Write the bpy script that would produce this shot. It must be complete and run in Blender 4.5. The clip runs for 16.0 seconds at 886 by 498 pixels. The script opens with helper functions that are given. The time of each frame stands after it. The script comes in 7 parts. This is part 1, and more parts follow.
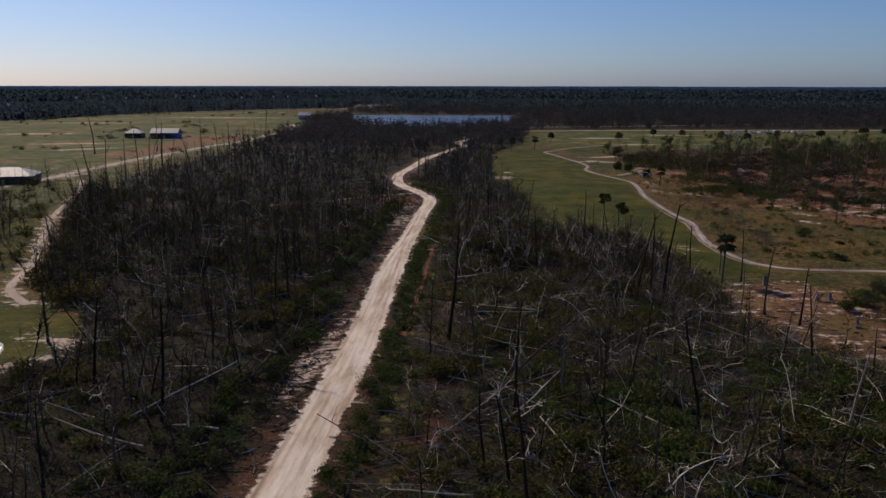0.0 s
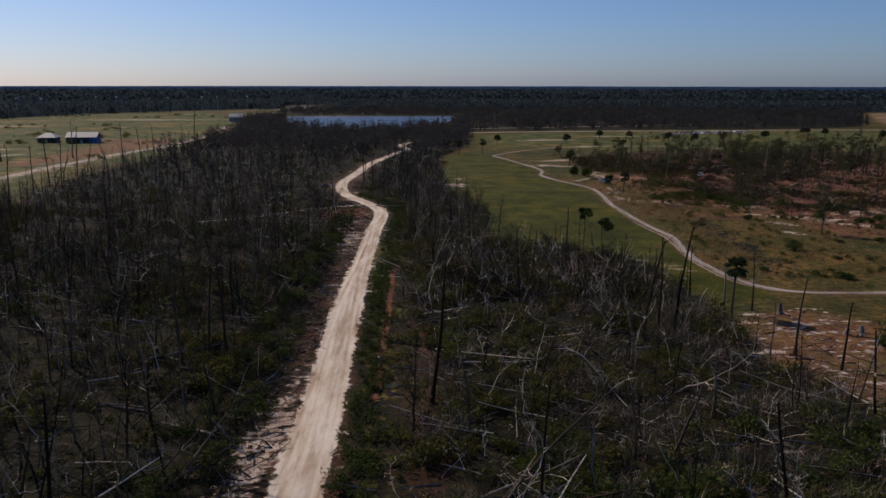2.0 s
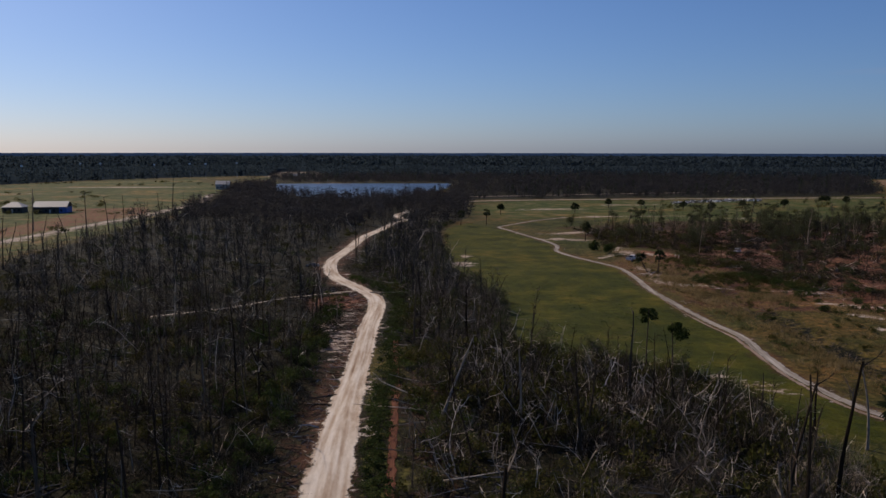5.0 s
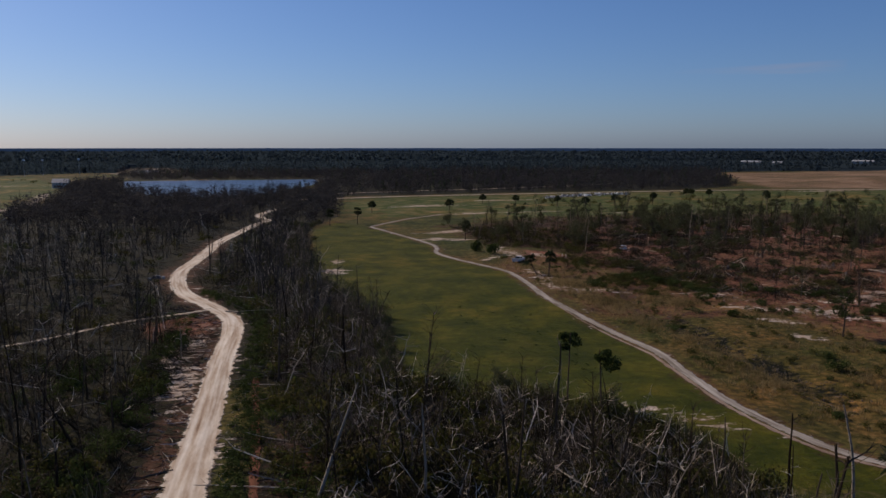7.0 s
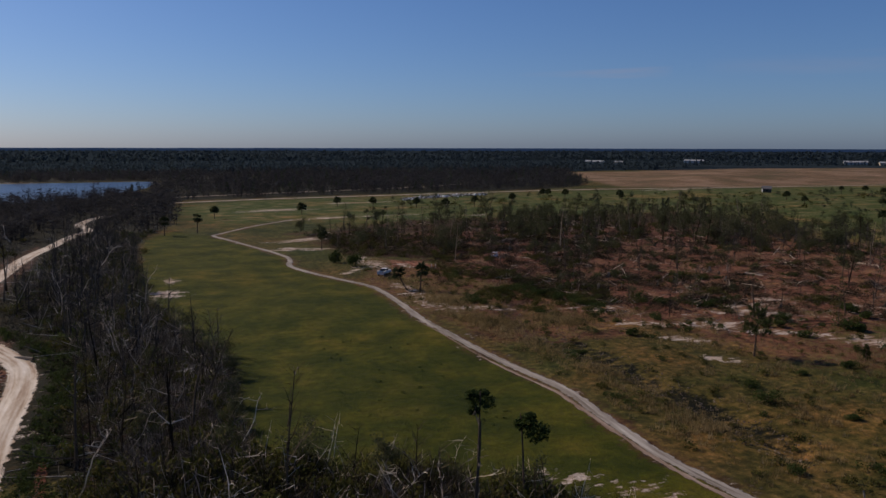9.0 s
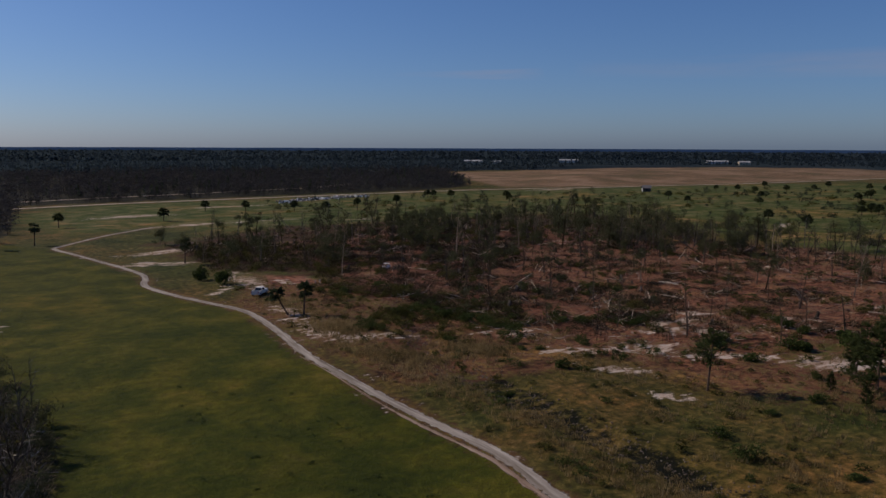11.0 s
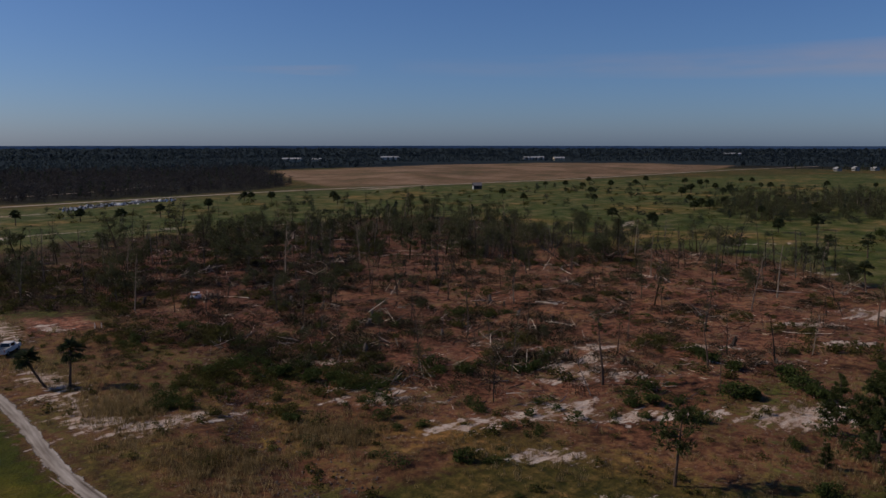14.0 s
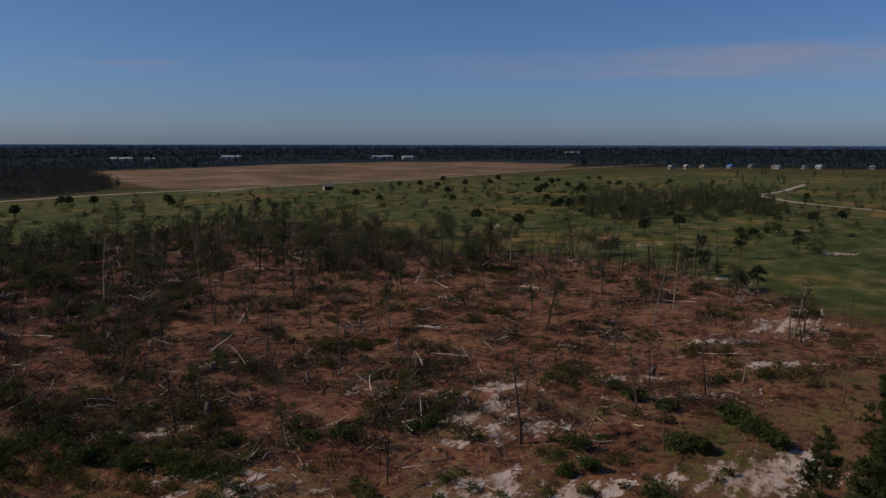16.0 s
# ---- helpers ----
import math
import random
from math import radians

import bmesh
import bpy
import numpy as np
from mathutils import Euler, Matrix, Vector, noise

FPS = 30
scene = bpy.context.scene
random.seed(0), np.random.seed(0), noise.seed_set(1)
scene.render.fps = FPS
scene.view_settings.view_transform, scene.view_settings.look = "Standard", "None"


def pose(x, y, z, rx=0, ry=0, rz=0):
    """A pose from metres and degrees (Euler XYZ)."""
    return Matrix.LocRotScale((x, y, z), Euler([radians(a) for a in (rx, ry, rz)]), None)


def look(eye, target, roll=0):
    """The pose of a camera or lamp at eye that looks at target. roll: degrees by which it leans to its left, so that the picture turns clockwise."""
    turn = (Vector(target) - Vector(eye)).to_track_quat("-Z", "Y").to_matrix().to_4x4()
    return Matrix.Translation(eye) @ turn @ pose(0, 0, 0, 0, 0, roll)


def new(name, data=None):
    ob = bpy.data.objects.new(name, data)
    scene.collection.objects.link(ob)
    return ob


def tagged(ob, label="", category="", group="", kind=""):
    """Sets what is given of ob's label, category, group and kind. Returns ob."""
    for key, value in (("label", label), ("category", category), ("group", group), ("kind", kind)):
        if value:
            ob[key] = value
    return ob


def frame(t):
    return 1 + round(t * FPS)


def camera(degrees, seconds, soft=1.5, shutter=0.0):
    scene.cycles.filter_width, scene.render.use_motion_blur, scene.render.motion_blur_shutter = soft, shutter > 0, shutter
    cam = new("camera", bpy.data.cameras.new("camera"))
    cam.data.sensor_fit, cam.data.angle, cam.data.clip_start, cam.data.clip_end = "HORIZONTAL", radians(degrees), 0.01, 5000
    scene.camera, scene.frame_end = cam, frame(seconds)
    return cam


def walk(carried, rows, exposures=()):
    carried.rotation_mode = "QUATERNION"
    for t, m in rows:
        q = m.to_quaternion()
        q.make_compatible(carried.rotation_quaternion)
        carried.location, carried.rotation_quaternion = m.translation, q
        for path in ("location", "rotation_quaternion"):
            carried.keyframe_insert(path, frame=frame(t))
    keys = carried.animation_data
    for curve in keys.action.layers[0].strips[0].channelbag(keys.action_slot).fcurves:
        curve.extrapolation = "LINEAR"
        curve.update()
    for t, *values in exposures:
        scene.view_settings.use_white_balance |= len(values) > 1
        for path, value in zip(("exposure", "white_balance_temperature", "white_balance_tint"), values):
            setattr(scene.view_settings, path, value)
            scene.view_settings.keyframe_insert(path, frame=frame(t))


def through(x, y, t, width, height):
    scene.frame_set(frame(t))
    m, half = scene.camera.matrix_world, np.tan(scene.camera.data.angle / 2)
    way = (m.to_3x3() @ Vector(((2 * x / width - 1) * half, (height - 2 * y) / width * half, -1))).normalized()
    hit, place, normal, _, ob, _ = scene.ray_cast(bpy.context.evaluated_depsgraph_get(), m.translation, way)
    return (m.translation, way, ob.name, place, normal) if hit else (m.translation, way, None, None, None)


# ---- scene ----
cam = camera(59.71, 16.0)
# seconds, place in metres, tilt, lean and heading in degrees
ROWS = [
    (0.0, -0.00, 0.00, 36.00, 77.90, -0.08, 0.64),
    (0.5, -1.61, 5.56, 36.05, 77.87, -0.09, -2.46),
    (1.0, -3.14, 11.24, 36.09, 77.89, -0.08, -4.14),
    (1.5, -4.39, 17.04, 36.11, 77.89, -0.07, -4.27),
    (2.0, -5.30, 22.98, 36.12, 77.90, -0.07, -4.26),
    (2.5, -5.84, 28.99, 36.09, 77.92, -0.05, -4.27),
    (3.0, -6.14, 35.16, 36.01, 77.88, -0.03, -4.27),
    (3.5, -6.31, 41.63, 35.92, 77.69, -0.04, -4.31),
    (4.0, -6.44, 48.42, 35.85, 79.26, -0.05, -4.34),
    (4.2, -6.45, 51.13, 35.80, 80.49, -0.08, -4.38),
    (4.5, -6.44, 55.13, 35.71, 81.78, -0.09, -4.46),
    (5.0, -6.33, 61.71, 35.52, 82.73, -0.07, -4.85),
    (5.5, -6.09, 68.20, 35.30, 82.74, -0.02, -5.89),
    (6.0, -5.72, 74.63, 35.09, 82.40, 0.02, -7.93),
    (6.3, -5.44, 78.47, 34.98, 82.30, 0.03, -9.81),
    (6.5, -5.22, 81.03, 34.92, 82.35, 0.02, -11.38),
    (7.0, -4.55, 87.46, 34.83, 82.38, -0.01, -14.73),
    (7.5, -3.59, 93.92, 34.76, 82.35, -0.03, -17.52),
    (8.0, -2.29, 100.42, 34.68, 82.39, -0.06, -20.46),
    (8.5, -0.68, 106.79, 34.58, 82.35, -0.15, -23.06),
    (9.0, 1.17, 113.18, 34.49, 82.39, -0.11, -25.78),
    (9.2, 1.97, 115.71, 34.45, 82.48, -0.09, -26.69),
    (9.5, 3.26, 119.49, 34.39, 82.57, -0.08, -28.04),
    (10.0, 5.61, 125.73, 34.26, 82.60, -0.11, -30.30),
    (10.5, 8.20, 131.89, 34.14, 82.52, -0.18, -32.58),
    (11.0, 11.01, 138.00, 34.03, 82.40, -0.23, -34.88),
    (11.3, 12.80, 141.64, 33.99, 82.32, -0.24, -36.27),
    (11.5, 14.03, 144.05, 33.97, 82.27, -0.23, -37.21),
    (12.0, 17.30, 150.03, 33.95, 82.26, -0.17, -39.55),
    (12.5, 20.72, 155.80, 33.86, 82.20, -0.17, -41.67),
    (13.0, 24.50, 161.43, 33.78, 82.22, -0.15, -43.95),
    (13.5, 28.48, 166.60, 33.67, 82.18, -0.11, -45.97),
    (14.0, 32.59, 171.84, 33.57, 82.22, -0.02, -48.28),
    (14.5, 36.80, 176.82, 33.49, 82.17, -0.04, -50.37),
    (15.0, 41.34, 181.81, 33.42, 82.17, -0.06, -52.96),
    (15.5, 46.01, 186.45, 33.28, 82.15, -0.04, -55.92),
    (16.0, 50.73, 190.97, 33.07, 82.17, -0.12, -59.62),
]
walk(cam, [(t, pose(x, y, z, rx, ry, rz)) for t, x, y, z, rx, ry, rz in ROWS], [(0.0, -0.38, 6150, 17), (8.0, -0.46, 6050, 16), (16.0, -0.62, 6000, 16)])

# ---- light ----
SUN_ELEVATION, SUN_AZIMUTH = 36.0, -37.0  # degrees; azimuth clockwise from +y
world = bpy.data.worlds.new("sky")
scene.world = world
world.use_nodes = True
wn, wl = world.node_tree.nodes, world.node_tree.links
sky = wn.new("ShaderNodeTexSky")
sky.sky_type, sky.sun_disc = "NISHITA", False
sky.sun_elevation, sky.sun_rotation = radians(SUN_ELEVATION), radians(SUN_AZIMUTH)
sky.altitude, sky.air_density, sky.dust_density, sky.ozone_density = 1000.0, 1.0, 1.6, 8.0
# a thin, even blue veil of haze over the whole sky
veil = wn.new("ShaderNodeMix")
veil.data_type, veil.blend_type = "RGBA", "ADD"
veil.inputs[0].default_value, veil.inputs[7].default_value = 1.0, (0.0, 0.12, 0.52, 1)
wl.new(sky.outputs["Color"], veil.inputs[6])
wl.new(veil.outputs[2], wn["Background"].inputs["Color"])
wn["Background"].inputs["Strength"].default_value = 0.089

sun_data = bpy.data.lights.new("sun", "SUN")
sun_data.energy, sun_data.angle, sun_data.color = 5.0, radians(0.55), (1.0, 0.83, 0.6)
sun = new("sun", sun_data)
az, el = radians(SUN_AZIMUTH), radians(SUN_ELEVATION)
TO_SUN = Vector((math.sin(az) * math.cos(el), math.cos(az) * math.cos(el), math.sin(el)))
sun.matrix_world = look(TO_SUN * 300, (0, 0, 0))


# ---- materials ----
def nodes_of(name):
    m = bpy.data.materials.new(name)
    m.use_nodes = True
    return m, m.node_tree.nodes, m.node_tree.links, m.node_tree.nodes["Principled BSDF"]


def noise_node(n, l, scale, detail=4.0, rough=0.55, coords=None):
    t = n.new("ShaderNodeTexNoise")
    t.inputs["Scale"].default_value, t.inputs["Detail"].default_value, t.inputs["Roughness"].default_value = scale, detail, rough
    if coords is None:
        c = n.new("ShaderNodeNewGeometry")
        coords = c.outputs["Position"]
    l.new(coords, t.inputs["Vector"])
    return t.outputs["Fac"]


def ramp(n, l, fac, stops):
    r = n.new("ShaderNodeValToRGB")
    while len(r.color_ramp.elements) < len(stops):
        r.color_ramp.elements.new(0.5)
    for e, (at, c) in zip(r.color_ramp.elements, stops):
        e.position, e.color = at, (*c, 1) if len(c) == 3 else c
    l.new(fac, r.inputs["Fac"])
    return r.outputs["Color"]


def mix(n, l, fac, a, b, blend="MIX"):
    m = n.new("ShaderNodeMix")
    m.data_type, m.blend_type = "RGBA", blend
    for sock, v in ((0, fac), (6, a), (7, b)):
        if isinstance(v, bpy.types.NodeSocket):
            l.new(v, m.inputs[sock])
        else:
            m.inputs[sock].default_value = v if sock == 0 else (*v, 1)
    return m.outputs[2]


def calc(n, l, op, a, b=0.5, clamp=False):
    m = n.new("ShaderNodeMath")
    m.operation, m.use_clamp = op, clamp
    for k, v in enumerate((a, b)):
        if isinstance(v, bpy.types.NodeSocket):
            l.new(v, m.inputs[k])
        else:
            m.inputs[k].default_value = v
    return m.outputs[0]


def bump(n, l, bsdf, height, strength=0.5, distance=0.1):
    b = n.new("ShaderNodeBump")
    b.inputs["Strength"].default_value, b.inputs["Distance"].default_value = strength, distance
    l.new(height, b.inputs["Height"])
    l.new(b.outputs["Normal"], bsdf.inputs["Normal"])


def surface(name, stops, scale=3.0, rough=0.9, per="noise", fine=18.0, relief=0.4, depth=0.03, specular=0.2, metal=0.0):
    """A surface whose colour runs over stops by noise, by object or by piece, with a finer grain over it."""
    m, n, l, b = nodes_of(name)
    f = noise_node(n, l, scale, 5)
    if per == "object":
        f = calc(n, l, "ADD", calc(n, l, "MULTIPLY", f, 0.35), calc(n, l, "MULTIPLY", n.new("ShaderNodeObjectInfo").outputs["Random"], 0.8), True)
    elif per == "island":
        f = calc(n, l, "ADD", calc(n, l, "MULTIPLY", f, 0.3), calc(n, l, "MULTIPLY", n.new("ShaderNodeNewGeometry").outputs["Random Per Island"], 0.8), True)
    col = ramp(n, l, f, stops)
    g = noise_node(n, l, fine, 3, 0.6)
    col = mix(n, l, 0.6, col, ramp(n, l, g, [(0.25, (0.45, 0.45, 0.45)), (0.75, (1.0, 1.0, 1.0))]), "MULTIPLY")
    l.new(col, b.inputs["Base Color"])
    b.inputs["Roughness"].default_value, b.inputs["Metallic"].default_value = rough, metal
    b.inputs["Specular IOR Level"].default_value = specular
    if relief:
        bump(n, l, b, g, relief, depth)
    return m


M_BARK_DARK = surface("weathered dark bark", [(0.15, (0.02, 0.014, 0.009)), (0.55, (0.05, 0.036, 0.024)), (0.85, (0.105, 0.082, 0.058)), (0.97, (0.3, 0.255, 0.2))], 1.2, per="object", fine=9, specular=0.03)
M_BARK_STUFF = surface("weathered dead wood", [(0.15, (0.022, 0.016, 0.01)), (0.6, (0.055, 0.04, 0.027)), (0.86, (0.11, 0.086, 0.062)), (0.97, (0.32, 0.27, 0.21))], 1.2, per="island", fine=7, specular=0.03)
# Grey of weathering, and of painted haze where it serves the far trees.
M_GREYBARK = surface("hazed and weathered grey-brown bark", [(0.15, (0.022, 0.02, 0.018)), (0.6, (0.052, 0.047, 0.043)), (0.86, (0.1, 0.09, 0.08)), (0.97, (0.22, 0.2, 0.175))], 1.2, per="island", fine=7, relief=0, specular=0.03)
M_TWIG = surface("bare grey twigs", [(0.1, (0.05, 0.038, 0.026)), (0.5, (0.13, 0.1, 0.07)), (0.9, (0.4, 0.33, 0.25))], 2.0, per="island", fine=14, relief=0, specular=0.03)
M_BLEACHED = surface("bleached bare wood", [(0.1, (0.26, 0.2, 0.145)), (0.55, (0.53, 0.435, 0.325)), (0.95, (0.76, 0.655, 0.52))], 1.0, per="object", fine=12, specular=0.03)
M_LOG = surface("fallen log bark", [(0.1, (0.03, 0.024, 0.02)), (0.5, (0.08, 0.066, 0.056)), (0.8, (0.19, 0.165, 0.14)), (0.97, (0.3, 0.27, 0.235))], 1.0, per="object", fine=10, specular=0.03)
M_LIMB = surface("dead limb bark", [(0.1, (0.052, 0.04, 0.03)), (0.5, (0.125, 0.1, 0.075)), (0.95, (0.28, 0.23, 0.18))], 1.2, per="object", fine=10, specular=0.03)
M_LOGSTUFF = surface("fallen timber bark", [(0.1, (0.035, 0.028, 0.022)), (0.4, (0.11, 0.092, 0.075)), (0.7, (0.34, 0.3, 0.25)), (0.97, (0.62, 0.57, 0.5))], 1.0, per="island", fine=10, specular=0.03)
# Darker copy of the twigs; shade under the trees is put into it.
M_DEADBRUSH = surface("shade-darkened dead brushwood", [(0.1, (0.013, 0.011, 0.006)), (0.5, (0.031, 0.026, 0.015)), (0.85, (0.08, 0.062, 0.038)), (0.97, (0.36, 0.29, 0.2))], 0.06, per="island", fine=10, relief=0, specular=0.03)
M_PALESTUFF = surface("sun-bleached limbs", [(0.1, (0.3, 0.23, 0.165)), (0.5, (0.62, 0.51, 0.39)), (0.95, (0.84, 0.74, 0.6))], 1.0, per="island", fine=10, relief=0, specular=0.03)
M_CUT = surface("sawn log ends", [(0.2, (0.3, 0.16, 0.08)), (0.8, (0.5, 0.32, 0.18))], 4.0)
M_PINE_BARK = surface("pine bark", [(0.2, (0.05, 0.034, 0.025)), (0.8, (0.13, 0.09, 0.065))], 3.0, fine=16)


def leaves(name, stops, scale=0.5, through=0.25):
    m, n, l, b = nodes_of(name)
    f = calc(n, l, "ADD", calc(n, l, "MULTIPLY", noise_node(n, l, scale, 2), 0.6), calc(n, l, "MULTIPLY", n.new("ShaderNodeNewGeometry").outputs["Random Per Island"], 0.5), True)
    col = ramp(n, l, f, stops)
    l.new(col, b.inputs["Base Color"])
    b.inputs["Roughness"].default_value, b.inputs["Specular IOR Level"].default_value = 0.8, 0.06
    t = n.new("ShaderNodeBsdfTranslucent")
    l.new(col, t.inputs["Color"])
    s = n.new("ShaderNodeMixShader")
    s.inputs[0].default_value = through
    l.new(b.outputs[0], s.inputs[1])
    l.new(t.outputs[0], s.inputs[2])
    l.new(s.outputs[0], n["Material Output"].inputs["Surface"])
    return m


M_BRUSH = leaves("undergrowth leaves", [(0.2, (0.022, 0.021, 0.007)), (0.45, (0.046, 0.046, 0.012)), (0.65, (0.078, 0.08, 0.018)), (0.85, (0.115, 0.088, 0.034)), (0.97, (0.155, 0.105, 0.05))], 0.05, 0.35)
M_HEDGE = leaves("roadside shrub leaves", [(0.2, (0.024, 0.035, 0.01)), (0.6, (0.046, 0.064, 0.017)), (0.95, (0.078, 0.095, 0.028))], 0.1, 0.35)
M_DRYGRASS = leaves("dry grass blades", [(0.2, (0.07, 0.055, 0.02)), (0.6, (0.22, 0.16, 0.075)), (0.95, (0.42, 0.32, 0.17))], 0.08, 0.5)
M_NEEDLES = leaves("pine needles", [(0.2, (0.03, 0.042, 0.014)), (0.6, (0.055, 0.07, 0.023)), (0.95, (0.09, 0.1, 0.036))], 0.4, 0.4)
M_PALM = leaves("palm fronds", [(0.2, (0.025, 0.035, 0.015)), (0.6, (0.045, 0.058, 0.026)), (0.95, (0.08, 0.085, 0.045))], 0.8)
M_TREE = leaves("live tree leaves", [(0.2, (0.026, 0.034, 0.022)), (0.6, (0.042, 0.052, 0.032)), (0.95, (0.065, 0.072, 0.042))], 0.02)
M_SCRAG = leaves("thin grey-green foliage", [(0.2, (0.038, 0.045, 0.02)), (0.6, (0.068, 0.074, 0.034)), (0.95, (0.11, 0.1, 0.055))], 0.03, 0.4)
# Blue of distance haze is mixed into the leaf colour.
M_FARTREE = leaves("haze-tinted distant leaves", [(0.2, (0.03, 0.044, 0.055)), (0.6, (0.037, 0.052, 0.061)), (0.95, (0.046, 0.06, 0.064))], 0.006, 0.6)
M_FARTWIG = leaves("bare far twigs", [(0.2, (0.03, 0.029, 0.031)), (0.6, (0.046, 0.044, 0.045)), (0.95, (0.075, 0.07, 0.068))], 0.01, 0.45)
M_GREENBRUSH = leaves("fresh green undergrowth", [(0.2, (0.03, 0.042, 0.01)), (0.6, (0.06, 0.082, 0.017)), (0.95, (0.1, 0.115, 0.03))], 0.1, 0.35)
M_SLASH = surface("red-brown bark slash", [(0.15, (0.045, 0.026, 0.02)), (0.5, (0.11, 0.058, 0.04)), (0.85, (0.2, 0.13, 0.1)), (0.97, (0.4, 0.35, 0.3))], 1.5, per="island", fine=12, relief=0, specular=0.03)


def ground_material():
    m, n, l, b = nodes_of("ground cover")
    pos = n.new("ShaderNodeNewGeometry").outputs["Position"]
    cover_a, cover_b = n.new("ShaderNodeAttribute"), n.new("ShaderNodeAttribute")
    cover_a.attribute_name, cover_b.attribute_name = "cover_a", "cover_b"
    sa, sb = n.new("ShaderNodeSeparateColor"), n.new("ShaderNodeSeparateColor")
    l.new(cover_a.outputs["Color"], sa.inputs[0])
    l.new(cover_b.outputs["Color"], sb.inputs[0])
    n_big, n_mid, n_fine, n_grain = (noise_node(n, l, s, d, r, pos) for s, d, r in ((0.018, 5, 0.6), (0.11, 6, 0.65), (0.75, 5, 0.65), (4.5, 3, 0.7)))
    wisp = n.new("ShaderNodeMapping")
    wisp.inputs["Rotation"].default_value, wisp.inputs["Scale"].default_value = (0, 0, radians(42)), (0.14, 0.6, 1.0)
    l.new(pos, wisp.inputs[0])
    n_wisp = noise_node(n, l, 1.0, 6, 0.7, wisp.outputs[0])
    rag = calc(n, l, "ADD", calc(n, l, "MULTIPLY", n_mid, 0.4), calc(n, l, "ADD", calc(n, l, "MULTIPLY", n_fine, 0.5), calc(n, l, "MULTIPLY", n_wisp, 0.1)))
    rag = calc(n, l, "ADD", calc(n, l, "MULTIPLY", calc(n, l, "SUBTRACT", rag, 0.5), 2.0), 0.5)

    def edge(cover, soft=0.09, shift=0.0):
        """1 inside the cover, with a ragged rim."""
        v = calc(n, l, "SUBTRACT", calc(n, l, "ADD", cover, shift), rag)
        return calc(n, l, "ADD", calc(n, l, "DIVIDE", v, soft * 2), 0.5, True)

    # open dry ground
    col = ramp(n, l, rag, [(0.2, (0.026, 0.03, 0.008)), (0.42, (0.055, 0.053, 0.014)), (0.6, (0.105, 0.082, 0.028)), (0.8, (0.19, 0.135, 0.058))])
    col = mix(n, l, 0.85, col, ramp(n, l, n_big, [(0.36, (0.55, 0.8, 0.45)), (0.47, (0.85, 0.95, 0.72)), (0.56, (1.12, 0.96, 0.85)), (0.66, (1.55, 1.2, 0.98))]), "MULTIPLY")
    col = mix(n, l, 0.9, col, ramp(n, l, noise_node(n, l, 0.06, 6, 0.65, pos), [(0.36, (0.56, 0.68, 0.5)), (0.46, (0.8, 0.87, 0.72)), (0.54, (1.06, 0.98, 0.9)), (0.64, (1.3, 1.07, 0.92))]), "MULTIPLY")
    # mown green
    green = ramp(n, l, n_mid, [(0.3, (0.024, 0.031, 0.002)), (0.46, (0.044, 0.05, 0.003)), (0.58, (0.074, 0.069, 0.005)), (0.72, (0.115, 0.09, 0.014))])
    green = mix(n, l, 0.55, green, ramp(n, l, n_big, [(0.36, (0.5, 0.66, 0.6)), (0.5, (0.95, 1.0, 0.9)), (0.64, (1.35, 1.15, 0.9))]), "MULTIPLY")
    col = mix(n, l, edge(sa.outputs[0]), col, green)
    # pale pasture
    pasture = ramp(n, l, n_mid, [(0.3, (0.032, 0.044, 0.008)), (0.45, (0.058, 0.07, 0.014)), (0.55, (0.105, 0.098, 0.032)), (0.67, (0.2, 0.15, 0.08))])
    pasture = mix(n, l, 0.8, pasture, ramp(n, l, n_big, [(0.36, (0.5, 0.68, 0.4)), (0.48, (0.85, 1.0, 0.8)), (0.54, (1.0, 1.0, 0.85)), (0.63, (1.9, 1.35, 1.15))]), "MULTIPLY")
    col = mix(n, l, edge(cover_a.outputs["Alpha"]), col, pasture)
    # forest floor: humus, darkened further by the trees' shade put into its colour
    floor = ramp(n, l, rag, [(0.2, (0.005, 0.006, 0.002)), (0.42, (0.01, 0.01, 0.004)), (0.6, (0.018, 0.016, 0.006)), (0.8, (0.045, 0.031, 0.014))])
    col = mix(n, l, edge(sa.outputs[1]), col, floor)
    # red-brown bark litter
    red = ramp(n, l, rag, [(0.2, (0.034, 0.02, 0.01)), (0.4, (0.11, 0.048, 0.025)), (0.56, (0.25, 0.105, 0.064)), (0.72, (0.41, 0.225, 0.16))])
    red = mix(n, l, 0.85, red, ramp(n, l, noise_node(n, l, 0.2, 5, 0.6, pos), [(0.36, (0.45, 0.46, 0.45)), (0.5, (0.9, 0.85, 0.85)), (0.64, (1.25, 1.2, 1.15))]), "MULTIPLY")
    chips = calc(n, l, "MULTIPLY", calc(n, l, "SUBTRACT", noise_node(n, l, 2.6, 2, 0.5, pos), 0.61), 14.0, True)
    red = mix(n, l, calc(n, l, "MULTIPLY", chips, calc(n, l, "MULTIPLY", calc(n, l, "SUBTRACT", n_mid, 0.4), 5.0, True)), red, (0.42, 0.33, 0.26))
    col = mix(n, l, edge(sa.outputs[2], 0.14), col, red)
    # mound of dry tan grass
    tan = ramp(n, l, n_big, [(0.35, (0.11, 0.085, 0.04)), (0.5, (0.18, 0.115, 0.065)), (0.65, (0.27, 0.18, 0.115))])
    tan = mix(n, l, 0.5, tan, ramp(n, l, n_mid, [(0.35, (0.65, 0.68, 0.62)), (0.65, (1.2, 1.15, 1.1))]), "MULTIPLY")
    col = mix(n, l, edge(sb.outputs[1]), col, tan)
